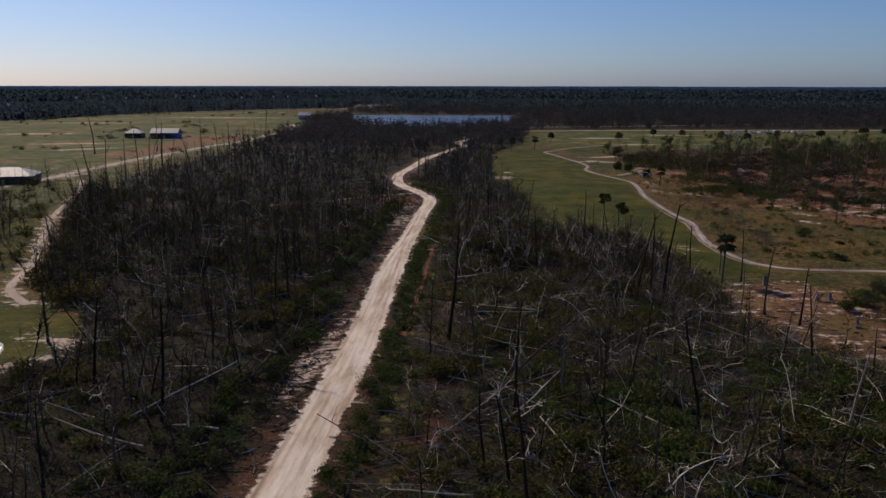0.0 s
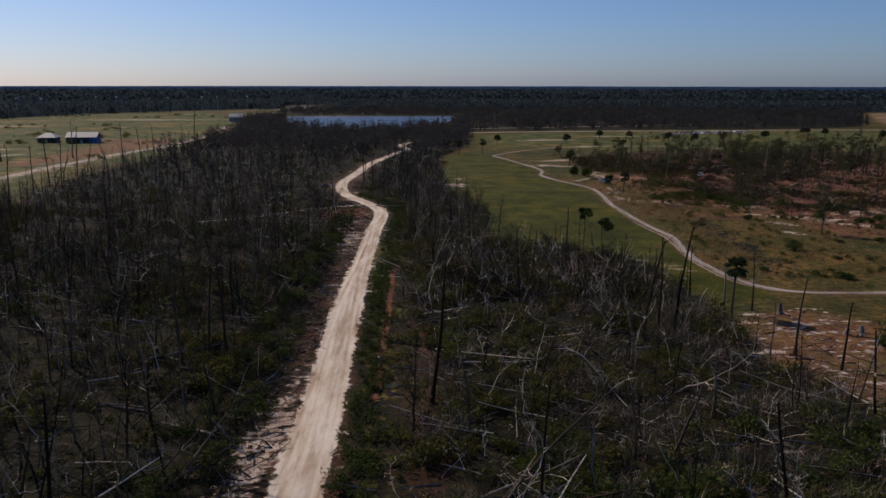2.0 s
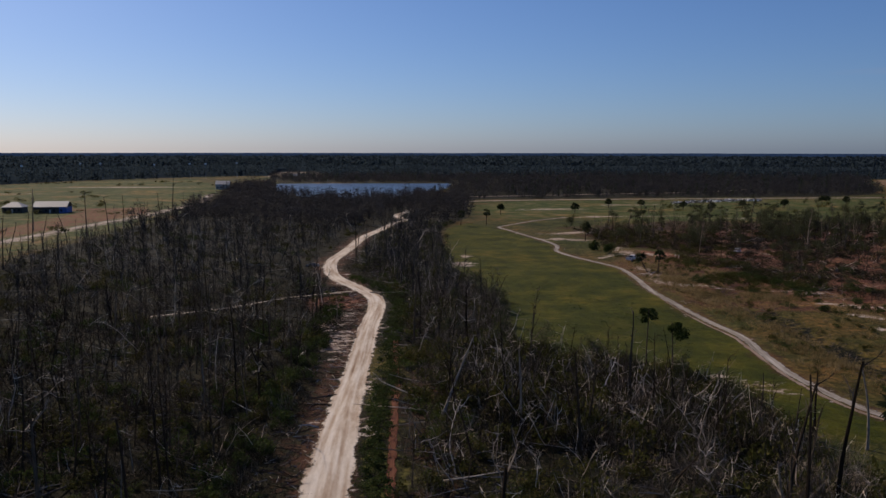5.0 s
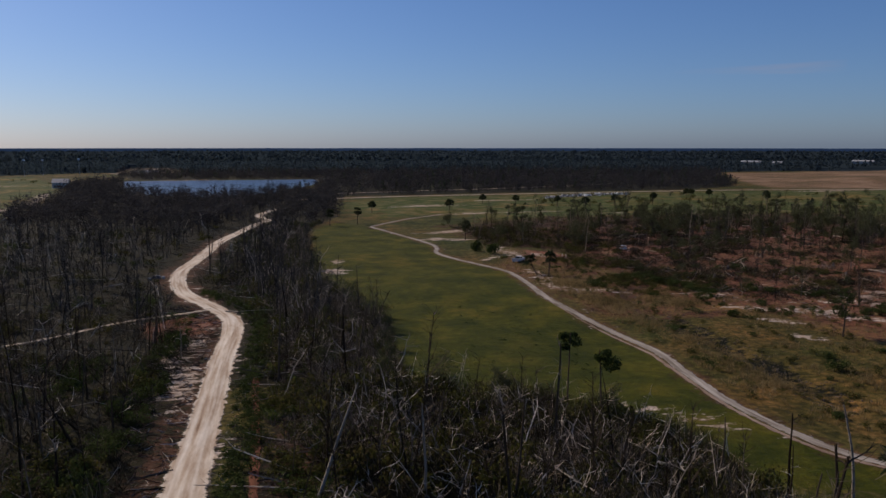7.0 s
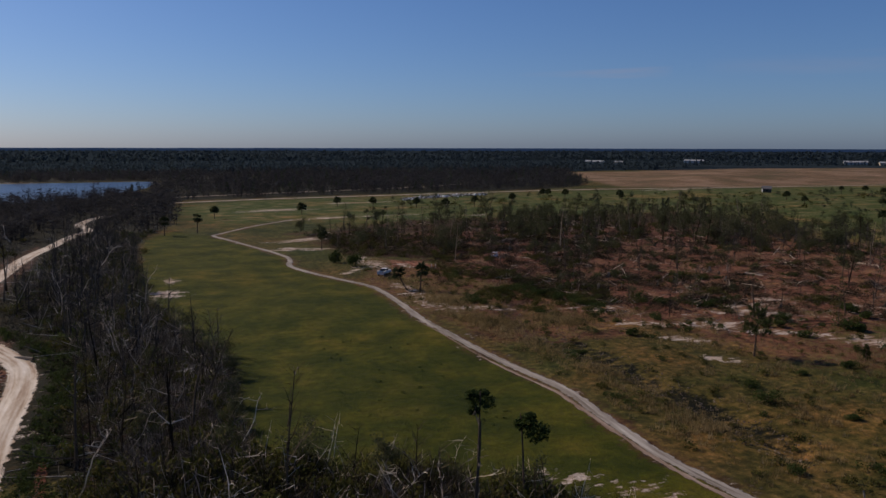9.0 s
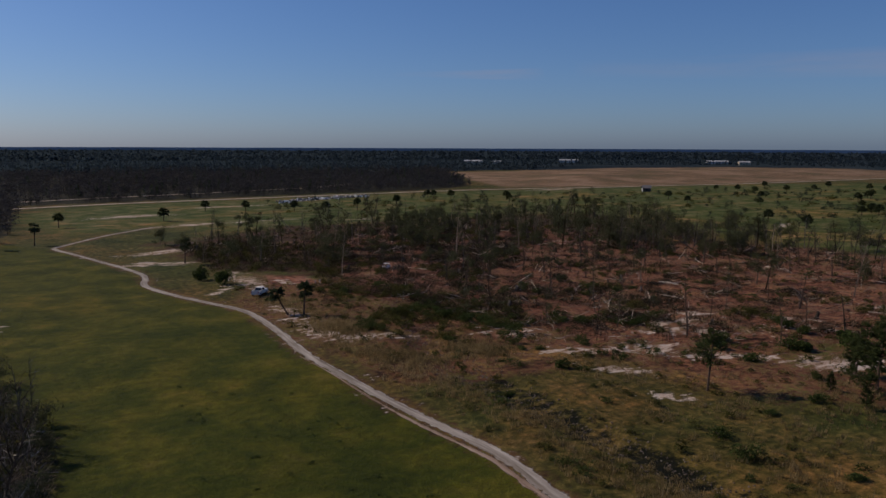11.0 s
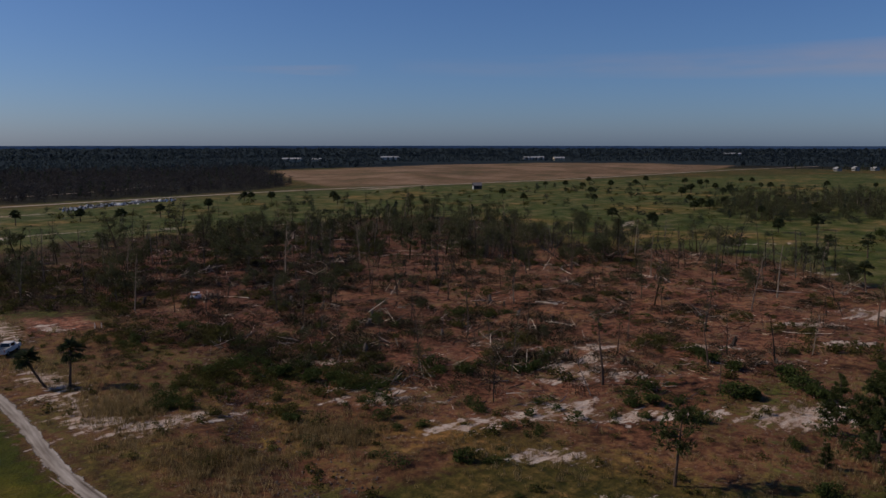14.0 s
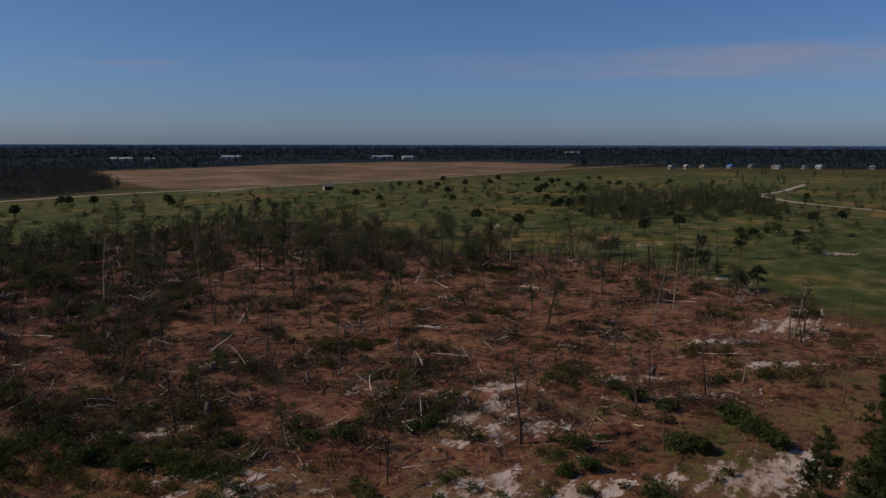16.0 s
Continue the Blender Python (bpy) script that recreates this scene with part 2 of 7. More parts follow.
    # red clay
    clay = ramp(n, l, rag, [(0.3, (0.14, 0.055, 0.03)), (0.7, (0.3, 0.14, 0.085))])
    col = mix(n, l, edge(sb.outputs[2]), col, clay)
    # bare pale sand
    streaky = calc(n, l, "ADD", calc(n, l, "MULTIPLY", n_wisp, 0.4), calc(n, l, "ADD", calc(n, l, "MULTIPLY", n_fine, 0.35), calc(n, l, "MULTIPLY", n_mid, 0.25)))
    streaky = calc(n, l, "ADD", calc(n, l, "MULTIPLY", calc(n, l, "SUBTRACT", streaky, 0.5), 3.0), 0.5)
    bare = calc(n, l, "ADD", calc(n, l, "DIVIDE", calc(n, l, "SUBTRACT", sb.outputs[0], streaky), 0.13), 0.5, True)
    sand = ramp(n, l, streaky, [(0.1, (0.66, 0.57, 0.49)), (0.38, (0.52, 0.42, 0.34)), (0.62, (0.28, 0.185, 0.13))])
    col = mix(n, l, bare, col, sand)
    col = mix(n, l, 0.5, col, ramp(n, l, n_fine, [(0.32, (0.4, 0.42, 0.45)), (0.66, (1.35, 1.3, 1.25))]), "MULTIPLY")
    col = mix(n, l, 0.75, col, ramp(n, l, n_grain, [(0.28, (0.42, 0.42, 0.42)), (0.7, (1.3, 1.3, 1.3))]), "MULTIPLY")
    l.new(col, b.inputs["Base Color"])
    b.inputs["Roughness"].default_value, b.inputs["Specular IOR Level"].default_value = 0.95, 0.1
    bump(n, l, b, calc(n, l, "ADD", n_fine, calc(n, l, "MULTIPLY", n_grain, 0.3)), 0.9, 0.35)
    return m


def track_material(name, stops, rut, rim):
    """Packed sand: streaks along the track (the mesh carries across and along), rough rim."""
    m, n, l, b = nodes_of(name)
    uv = n.new("ShaderNodeUVMap")
    stretch = n.new("ShaderNodeMapping")
    stretch.inputs["Scale"].default_value = (9.0, 0.06, 1.0)
    l.new(uv.outputs[0], stretch.inputs[0])
    streak = noise_node(n, l, 1.0, 1, 0.4, stretch.outputs[0])
    drawn, fine = n.new("ShaderNodeMapping"), n.new("ShaderNodeMapping")
    drawn.inputs["Scale"].default_value, fine.inputs["Scale"].default_value = (2.2, 0.07, 1.0), (13.0, 0.45, 1.0)
    l.new(uv.outputs[0], drawn.inputs[0])
    l.new(uv.outputs[0], fine.inputs[0])
    patch, grain = noise_node(n, l, 1.0, 8, 0.7, drawn.outputs[0]), noise_node(n, l, 1.0, 5, 0.7, fine.outputs[0])
    f = calc(n, l, "ADD", calc(n, l, "MULTIPLY", streak, rut), calc(n, l, "MULTIPLY", patch, 1.0 - rut))
    col = ramp(n, l, f, stops)
    col = mix(n, l, 0.38, col, ramp(n, l, grain, [(0.3, (0.55, 0.52, 0.5)), (0.7, (1.1, 1.1, 1.1))]), "MULTIPLY")
    split = n.new("ShaderNodeSeparateXYZ")
    l.new(uv.outputs[0], split.inputs[0])
    side = calc(n, l, "ABSOLUTE", calc(n, l, "SUBTRACT", split.outputs[0], 0.5))
    ragged = calc(n, l, "ADD", calc(n, l, "MULTIPLY", side, 2.0), calc(n, l, "MULTIPLY", calc(n, l, "SUBTRACT", noise_node(n, l, 0.45, 7, 0.75), 0.5), 1.15))
    out = calc(n, l, "ADD", calc(n, l, "DIVIDE", calc(n, l, "SUBTRACT", ragged, rim), 0.12), 0.5, True)
    l.new(col, b.inputs["Base Color"])
    b.inputs["Roughness"].default_value, b.inputs["Specular IOR Level"].default_value = 0.95, 0.1
    bump(n, l, b, calc(n, l, "ADD", streak, grain), 0.4, 0.06)
    clear, s = n.new("ShaderNodeBsdfTransparent"), n.new("ShaderNodeMixShader")
    l.new(out, s.inputs[0])
    l.new(b.outputs[0], s.inputs[1])
    l.new(clear.outputs[0], s.inputs[2])
    l.new(s.outputs[0], n["Material Output"].inputs["Surface"])
    return m


M_GROUND = ground_material()
M_ROAD = track_material("packed sandy road", [(0.32, (0.22, 0.14, 0.09)), (0.43, (0.44, 0.34, 0.25)), (0.54, (0.62, 0.54, 0.44)), (0.68, (0.74, 0.68, 0.6))], 0.42, 0.78)
M_PATH = track_material("worn pale cart path", [(0.32, (0.085, 0.066, 0.048)), (0.43, (0.2, 0.17, 0.14)), (0.53, (0.32, 0.285, 0.245)), (0.66, (0.47, 0.43, 0.38))], 0.3, 0.5)
M_TRACK = track_material("loose pale sand track", [(0.3, (0.26, 0.2, 0.145)), (0.5, (0.4, 0.33, 0.265)), (0.7, (0.55, 0.47, 0.39))], 0.3, 0.6)
M_WORN = track_material("worn pinkish sand", [(0.34, (0.1, 0.066, 0.042)), (0.46, (0.2, 0.14, 0.1)), (0.6, (0.34, 0.265, 0.21))], 0.2, 0.3)
M_CLAYTRACK = track_material("red clay wheel track", [(0.3, (0.07, 0.03, 0.018)), (0.5, (0.14, 0.056, 0.032)), (0.7, (0.22, 0.1, 0.065))], 0.3, 0.48)


def water_material():
    m, n, l, b = nodes_of("lake water")
    b.inputs["Base Color"].default_value = (0.012, 0.022, 0.04, 1)
    b.inputs["Roughness"].default_value, b.inputs["IOR"].default_value = 0.28, 1.33
    bump(n, l, b, noise_node(n, l, 0.6, 4), 1.0, 0.5)
    return m


M_WATER = water_material()
# Bluish base: the haze of distance painted into the canopy.
M_CANOPY = surface("haze-tinted forest canopy", [(0.25, (0.022, 0.032, 0.039)), (0.5, (0.028, 0.039, 0.046)), (0.75, (0.035, 0.046, 0.052))], 0.012, fine=0.09, relief=0, specular=0.0)


# ---- mesh helpers ----
class Geo:
    """Vertices and triangles, gathered piece by piece."""

    def __init__(self):
        self.v, self.f = [], []

    def quad(self, a, b, c, d):
        k = len(self.v)
        self.v += [a, b, c, d]
        self.f += [(k, k + 1, k + 2), (k, k + 2, k + 3)]

    def tri(self, a, b, c):
        k = len(self.v)
        self.v += [a, b, c]
        self.f.append((k, k + 1, k + 2))

    def tube(self, path, radii, sides=5, jagged=0.0, rng=random):
        """A tapered tube along path, closed at its end."""
        k, n = len(self.v), len(path)
        for i, (p, r) in enumerate(zip(path, radii)):
            a, b = Vector(path[max(i - 1, 0)]), Vector(path[min(i + 1, n - 1)])
            d = (b - a).normalized()
            side = d.cross(Vector((0.31, 0.95, 0.05)) if abs(d.y) < 0.9 else Vector((1, 0, 0.1))).normalized()
            up = side.cross(d)
            for s in range(sides):
                w = 2 * math.pi * s / sides
                q = Vector(p) + (side * math.cos(w) + up * math.sin(w)) * r
                if jagged and i == n - 1:
                    q += d * rng.uniform(-jagged, jagged)
                self.v.append(tuple(q))
        for i in range(n - 1):
            for s in range(sides):
                a, b = k + i * sides + s, k + i * sides + (s + 1) % sides
                self.f += [(a, b, b + sides), (a, b + sides, a + sides)]
        top = k + (n - 1) * sides
        self.f += [(top, top + s, top + s + 1) for s in range(1, sides - 1)]

    def box(self, x0, y0, z0, x1, y1, z1, top=1.0, shift=0.0):
        """A block whose top is drawn in by top and pushed along y by shift."""
        cx, cy = (x0 + x1) / 2, (y0 + y1) / 2
        low = [(x0, y0, z0), (x1, y0, z0), (x1, y1, z0), (x0, y1, z0)]
        high = [(cx + (x - cx) * top, cy + (y - cy) * top + shift, z1) for x, y, z in low]
        k = len(self.v)
        self.v += low + high
        for a, b, c, d in ((3, 2, 1, 0), (4, 5, 6, 7), (0, 1, 5, 4), (1, 2, 6, 5), (2, 3, 7, 6), (3, 0, 4, 7)):
            self.f += [(k + a, k + b, k + c), (k + a, k + c, k + d)]

    def arrays(self):
        return np.array(self.v, float), np.array(self.f, int)


def mesh_from(name, v, f, material, smooth=False):
    me = bpy.data.meshes.new(name)
    me.vertices.add(len(v))
    me.vertices.foreach_set("co", np.asarray(v, np.float32).ravel())
    me.loops.add(len(f) * 3)
    me.loops.foreach_set("vertex_index", np.asarray(f, np.int32).ravel())
    me.polygons.add(len(f))
    me.polygons.foreach_set("loop_start", np.arange(0, len(f) * 3, 3, dtype=np.int32))
    me.polygons.foreach_set("use_smooth", np.full(len(f), smooth))
    me.update()
    me.validate()
    me.materials.append(material)
    return me


def mesh_of(name, geo, material, smooth=False):
    return mesh_from(name, *geo.arrays(), material, smooth)


def part(name, geo, material, parent, label="", smooth=False):
    """One mesh object under a thing or a part."""
    ob = new(name, geo if isinstance(geo, bpy.types.Mesh) else mesh_of(name, geo, material, smooth))
    ob.parent = parent
    return tagged(ob, label)


def scatter(name, templates, spots, material, label, category, smooth=False):
    """Many small pieces joined into one object; spots: x, y, z, turn, lean, lean's heading, scale, stretch."""
    vs, fs, k = [], [], 0
    arrays = [g.arrays() for g in templates]
    pick = np.random.RandomState(len(spots))
    for x, y, z, turn, lean, way, size, tall in spots:
        v, f = arrays[pick.randint(len(arrays))]
        c, s = math.cos(turn), math.sin(turn)
        w = np.column_stack((c * v[:, 0] - s * v[:, 1], s * v[:, 0] + c * v[:, 1], v[:, 2] * tall)) * size
        if lean:
            w = w @ np.array(Matrix.Rotation(lean, 3, (math.cos(way), math.sin(way), 0))).T
        vs.append(w + (x, y, z))
        fs.append(f + k)
        k += len(v)
    ob = new(name, mesh_from(name, np.concatenate(vs), np.concatenate(fs), material, smooth))
    return tagged(ob, label, category, kind="stuff")


# ---- the lie of the land ----
def inside(px, py, corners):
    """Signed distance to a polygon's rim, positive inside."""
    px, py = np.asarray(px, float), np.asarray(py, float)
    best, odd = np.full(px.shape, 1e9), np.zeros(px.shape, bool)
    for (ax, ay), (bx, by) in zip(corners, corners[1:] + corners[:1]):
        dx, dy = bx - ax, by - ay
        t = np.clip(((px - ax) * dx + (py - ay) * dy) / (dx * dx + dy * dy), 0, 1)
        best = np.minimum(best, np.hypot(px - ax - t * dx, py - ay - t * dy))
        if ay != by:
            odd ^= ((ay > py) != (by > py)) & (px < dx * (py - ay) / dy + ax)
    return np.where(odd, best, -best)


def near_line(px, py, pts):
    px, py = np.asarray(px, float), np.asarray(py, float)
    best = np.full(px.shape, 1e9)
    for (ax, ay), (bx, by) in zip(pts, pts[1:]):
        dx, dy = bx - ax, by - ay
        t = np.clip(((px - ax) * dx + (py - ay) * dy) / (dx * dx + dy * dy), 0, 1)
        best = np.minimum(best, np.hypot(px - ax - t * dx, py - ay - t * dy))
    return best


ROAD = [(-22, -60), (-20, -10), (-17.5, 30), (-15.5, 62), (-13.5, 95), (-12.6, 120), (-12, 140), (-11.2, 161), (-9.8, 187), (-8.4, 213), (-6.8, 236), (-7.6, 249), (-12, 261), (-18, 277), (-20.6, 293),
        (-21, 311), (-18, 333), (-13.5, 367), (-9, 394), (0, 433), (7, 455), (5.5, 470), (4.5, 486), (9, 505), (18, 525)]
SPUR = [(-9, 258), (-17, 254), (-24, 251), (-30, 248), (-43, 236), (-60, 226)]
PATH = [(95, 470), (72, 446), (54, 424), (50, 414), (56, 382), (60.5, 352), (60, 341), (57.8, 331), (62.5, 306), (67.2, 290), (66, 272), (62.6, 250), (62.4, 228), (63.2, 213), (63.6, 202), (61.5, 190), (59.6, 177), (60, 166),
        (62, 157), (66, 151.5), (73, 149), (86, 149), (110, 147), (150, 138)]
LEFT_TRACK = [(-140, 290), (-126, 258), (-109, 207), (-87, 156), (-79, 133), (-70, 122)]
FAR_ROAD = [(30, 596), (117, 613), (208, 618), (347, 622), (430, 612), (475, 600), (560, 588), (664, 572), (830, 566), (1000, 560), (1300, 520)]
GRAVEL = [(-170, 230), (-156, 280), (-154, 339), (-146, 417), (-133, 493), (-127, 600), (-140, 700)]
CURVE_ROAD = [(740, 255), (629, 260), (585, 267), (556, 255), (525, 236), (499, 207), (470, 170)]
WOOD_ROAD = [(20, 640), (110, 668), (200, 690), (290, 720), (345, 760)]
DITCH = [(92, 264), (86, 252), (80.5, 243), (78.6, 231), (78, 219.7), (77.5, 205), (77, 190), (75, 172)]
CLAY_TRACK = [(-3.2, 205), (-3.4, 190), (-4, 170), (-5, 146), (-6, 126), (-7, 108)]

MEADOW = [(37, 440), (24, 408), (18, 340), (15, 300), (19, 264), (23, 234), (19, 206), (18, 191), (24, 184), (31, 179), (36, 173), (42, 163), (47, 152), (62, 146), (62, 157), (60, 166), (61.5, 190), (63.6, 202), (62.4, 228),
          (62.6, 250), (66, 272), (67.2, 290), (62.5, 306), (58, 331), (60, 345), (56, 382), (50, 414)]
FAR_GREEN = [(60, 455), (95, 475), (120, 432), (217, 418), (262, 380), (268, 300), (262, 262), (240, 226), (216, 200), (240, 160), (330, 90), (520, 60), (900, 100), (1000, 400), (660, 565), (470, 592), (330, 612), (100, 603), (50, 560)]
FIELDS = [(-600, 150), (-118, 185), (-128, 260), (-132, 345), (-122, 455), (-122, 590), (-150, 800), (-228, 1040), (-350, 960), (-411, 830), (-480, 640), (-700, 400)]
CLEARING = [(-84, 131), (-68, 121), (-56, 113), (-54, 105), (-57, 95), (-62, 88), (-115, 82), (-125, 112), (-104, 134)]
TRACK_WOOD = [(-150, 290), (-130, 262), (-112, 208), (-90, 158), (-86, 138), (-140, 124), (-230, 170), (-215, 262), (-172, 262)]
FOREST = [(-600, -200), (-600, 40), (-115, 74), (-62, 86), (-54, 95), (-52, 106), (-62, 122), (-78, 138), (-97, 200), (-116, 250), (-126, 330), (-116, 455), (-116, 590), (-140, 800), (-110, 930), (-64, 660), (-33, 630), (20, 680),
          (60, 625), (50, 540), (42, 470), (31, 440), (22, 405), (17, 340), (14, 303), (19, 263), (23, 236), (18, 205), (18, 190), (24, 184), (30, 179), (35, 174), (38, 167), (41, 161), (44, 152), (47, 138), (46, 116), (50, 99), (60, 90), (82, 75), (160, 40), (300, -200)]
MID_WOOD = [(40, 622), (200, 634), (345, 640), (405, 665), (470, 760), (520, 860), (620, 1000), (300, 1100), (-150, 1100), (-110, 925), (80, 915), (72, 800), (30, 640)]
RED = [(105, 332), (96, 292), (97, 266), (104, 250), (106, 236), (115, 223), (130, 213), (150, 205), (187, 190), (206, 193), (232, 215), (256, 245), (262, 275), (252, 305), (232, 332), (238, 383), (217, 408), (160, 408), (118, 392)]
WOODS = [(80, 408), (82, 352), (90, 334), (104, 326), (118, 330), (166, 332), (205, 322), (250, 322), (275, 330), (300, 372), (290, 425), (212, 436), (143, 440)]
EAST_WOODS = [(362, 300), (378, 288), (405, 270), (424, 242), (470, 235), (560, 268), (560, 318), (506, 352), (440, 340)]
SANDBANK = [(50, 136), (62, 139), (70, 128), (70, 116), (60, 98), (53, 100), (47, 109), (46, 123)]
MOUND = [(425, 640), (500, 606), (680, 584), (1000, 574), (1250, 640), (1150, 900), (880, 1000), (600, 960), (480, 760)]
CLAY = [(-176, 380), (-160, 378), (-136, 512), (-150, 560), (-200, 548), (-176, 520)]
LAKE = [(-115, 905), (-70, 912), (20, 908), (72, 905), (70, 860), (56, 780), (30, 705), (0, 655), (-33, 642), (-64, 668), (-92, 745)]
FAR_LAKE = [(-150, 1250), (-122, 1262), (-104, 1250), (-104, 1185), (-130, 1175)]
FAR_SAND = [(-170, 1370), (-95, 1370), (-80, 1110), (-150, 1110)]
POND = [(-92, 112), (-74, 110), (-64, 104), (-60, 99), (-64, 93), (-78, 90), (-95, 94)]

# bare sand: x, y, half length, half width, heading
SANDS = [(80.5, 325, 10, 2.3, 84), (88, 318, 4, 1.2, -79), (75, 286, 7, 1.7, -85), (72, 266, 8, 1.9, -88), (78, 256.3, 8, 1.7, -15), (68.1, 312.2, 2.4, 1.0, 30), (72.9, 318.5, 2.4, 1.1, 60), (99, 229, 5, 1.5, -30), (111, 223, 8, 1.3, -42), (100, 216.5, 5, 1.6, -55),
         (96, 204, 3, 1.1, -60),  (135, 234, 4.5, 1.6, -40), (127, 229, 6, 1.5, -40), (130, 201, 4, 1.6, -40), (101, 242, 5, 1.4, -50), (66, 366, 5, 2.4, 10), (79, 391, 9, 3, 10)]
SANDS_B = [(133, 249, 4, 1.4, -50), (155, 223, 5, 1.3, -50), (203, 207, 5, 3, -60), (128, 201, 4, 2.4, -50), (108, 262, 4, 1.3, -40), (103, 248, 4, 1.6, -60), (101, 526, 14, 5, 5), (75, 363, 4, 2, 0), (46, 177, 2.6, 1.0, -30), (52, 170, 4, 1.6, -40),
           (70, 265, 3, 1.2, -50), (250, 226, 5, 1.8, -50), (310, 205, 5, 3, -50), (-57, 104, 5, 1.5, -20), (-60, 92, 7, 1.6, 40), (-18.2, 100, 13, 1.8, 83), (110, 470, 14, 3, 10)]
SANDS_D = [(-14.8, 226, 9, 2.2, 82), (-13.8, 203, 8, 1.6, 86), (115.8, 224.6, 5, 1.2, -40), (131, 233, 5, 1.6, -30), (133, 249, 3.5, 1.3, -40), (129, 201, 6, 2.6, -50), (201, 204, 6, 3, -40), (130, 226, 9, 1.1, -42), (141.5, 236, 5, 1.4, -40), (151, 214, 7, 1.0, -50), (134, 202, 6, 1.8, -40), (119, 214, 6, 1.1, -40), (183, 216, 6, 1.4, -50), (172, 205, 5, 1.2, -40)]
SANDS_C = [(19, 300, 3, 3, 60), (23, 318, 4, 1.4, 80), (140, 470, 16, 1.6, 5), (180, 455, 12, 1.4, 0), (330, 330, 10, 1.6, 20), (300, 262, 12, 1.2, -40), (370, 225, 10, 1.6, -50), (-300, 560, 22, 7, 5), (-230, 470, 18, 4, 8),
           (-330, 720, 40, 6, 5), (-205, 430, 14, 4, 30), (-190, 300, 20, 8, 60), (-250, 830, 50, 7, 0), (440, 592, 30, 4, -8), (160, 560, 20, 3, 5)]


def swell(x, y):
    """Height of the ground."""
    x, y = np.asarray(x, float), np.asarray(y, float)
    near = np.clip(1.4 - np.hypot(x - 40, y - 200) / 330, 0, 1)
    z = near * (0.16 * np.sin(x / 11 + y / 17) + 0.14 * np.sin(x / 7.3 - y / 9.1 + 1) + 0.2 * np.sin(x / 31 + 2) * np.cos(y / 27))
    rise = np.clip(inside(x, y, MOUND) / 150, 0, 1)
    z = z + 5.2 * rise * rise * (3 - 2 * rise) + 0.8 * np.clip(rise * 3, 0, 1) * np.sin(x / 41) * np.cos(y / 37)
    for pool, deep in ((LAKE, 0.7), (POND, 0.6), (FAR_LAKE, 0.7)):
        d = inside(x, y, pool)
        z = z - deep * np.clip(d / 6 + 0.4, 0, 1)
    # drainage ditch
    d = near_line(x, y, DITCH)
    return z - 0.7 * np.exp(-(d / 2.6) ** 2)


def axis(a, b, step, grow, far):
    mid = np.arange(a, b, step)
    out, s, p = [], step, b
    while p < far:
        out.append(p)
        s = min(s * grow, 420)
        p += s
    up = np.array(out)
    return mid, up


def stretch_axis(a, b, step, low, high):
    mid, up = axis(a, b, step, 1.06, high)
    down = a - (axis(0, 0, step, 1.06, a - low)[1])[1:]
    return np.concatenate((down[::-1], mid, up))


gx, gy = stretch_axis(-130, 250, 2.5, -4990, 4990), stretch_axis(10, 430, 2.6, -4990, 4990)
GX, GY = np.meshgrid(gx, gy)
fx, fy = GX.ravel(), GY.ravel()
gv = np.column_stack((fx, fy, swell(fx, fy)))
nx, ny = len(gx), len(gy)
cell = (np.arange(ny - 1)[:, None] * nx + np.arange(nx - 1)[None, :]).ravel()
gf = np.concatenate((np.column_stack((cell, cell + 1, cell + nx + 1)), np.column_stack((cell, cell + nx + 1, cell + nx))))
ground_mesh = mesh_from("ground", gv, gf, M_GROUND, True)


def cover(corners, soft, full=1.0):
    return np.clip(0.5 + inside(fx, fy, corners) / soft, 0, full)


spots = np.zeros(len(fx))
for x, y, a, b, h in SANDS + SANDS_B + SANDS_C + SANDS_D:
    c, s = math.cos(radians(h)), math.sin(radians(h))
    u, w = ((fx - x) * c + (fy - y) * s) / a, (-(fx - x) * s + (fy - y) * c) / b
    spots = np.maximum(spots, np.clip(0.74 - 0.24 * np.hypot(u, w), 0, 1))
beside = near_line(fx, fy, ROAD)
shoulder = np.clip(0.66 - (beside - 2.2) / 12, 0, 0.46) * (fy < 540)
ditch = near_line(fx, fy, DITCH)
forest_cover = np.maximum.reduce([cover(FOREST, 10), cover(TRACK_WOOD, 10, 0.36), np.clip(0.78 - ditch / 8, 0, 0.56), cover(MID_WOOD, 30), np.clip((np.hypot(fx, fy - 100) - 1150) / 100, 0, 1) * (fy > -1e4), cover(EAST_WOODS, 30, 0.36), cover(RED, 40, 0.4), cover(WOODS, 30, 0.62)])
forest_cover = forest_cover * (1 - 0.62 * np.clip(1 - (beside - 3) / 15, 0, 1) * (fx > -9) * (fy < 200))
SCRAPED = [(104, 222), (150, 204), (206, 192), (200, 172), (160, 166), (120, 184), (106, 200)]
DARK_WOOD = [(112, 300), (125, 291), (149, 309), (201, 344), (230, 390), (204, 420), (150, 400), (118, 340)]
forest_cover = np.maximum(forest_cover, cover(DARK_WOOD, 30, 0.7))
forest_cover = np.maximum(forest_cover, cover([(92, 268), (112, 240), (132, 250), (140, 285), (132, 310), (108, 318), (96, 300)], 20, 0.56))
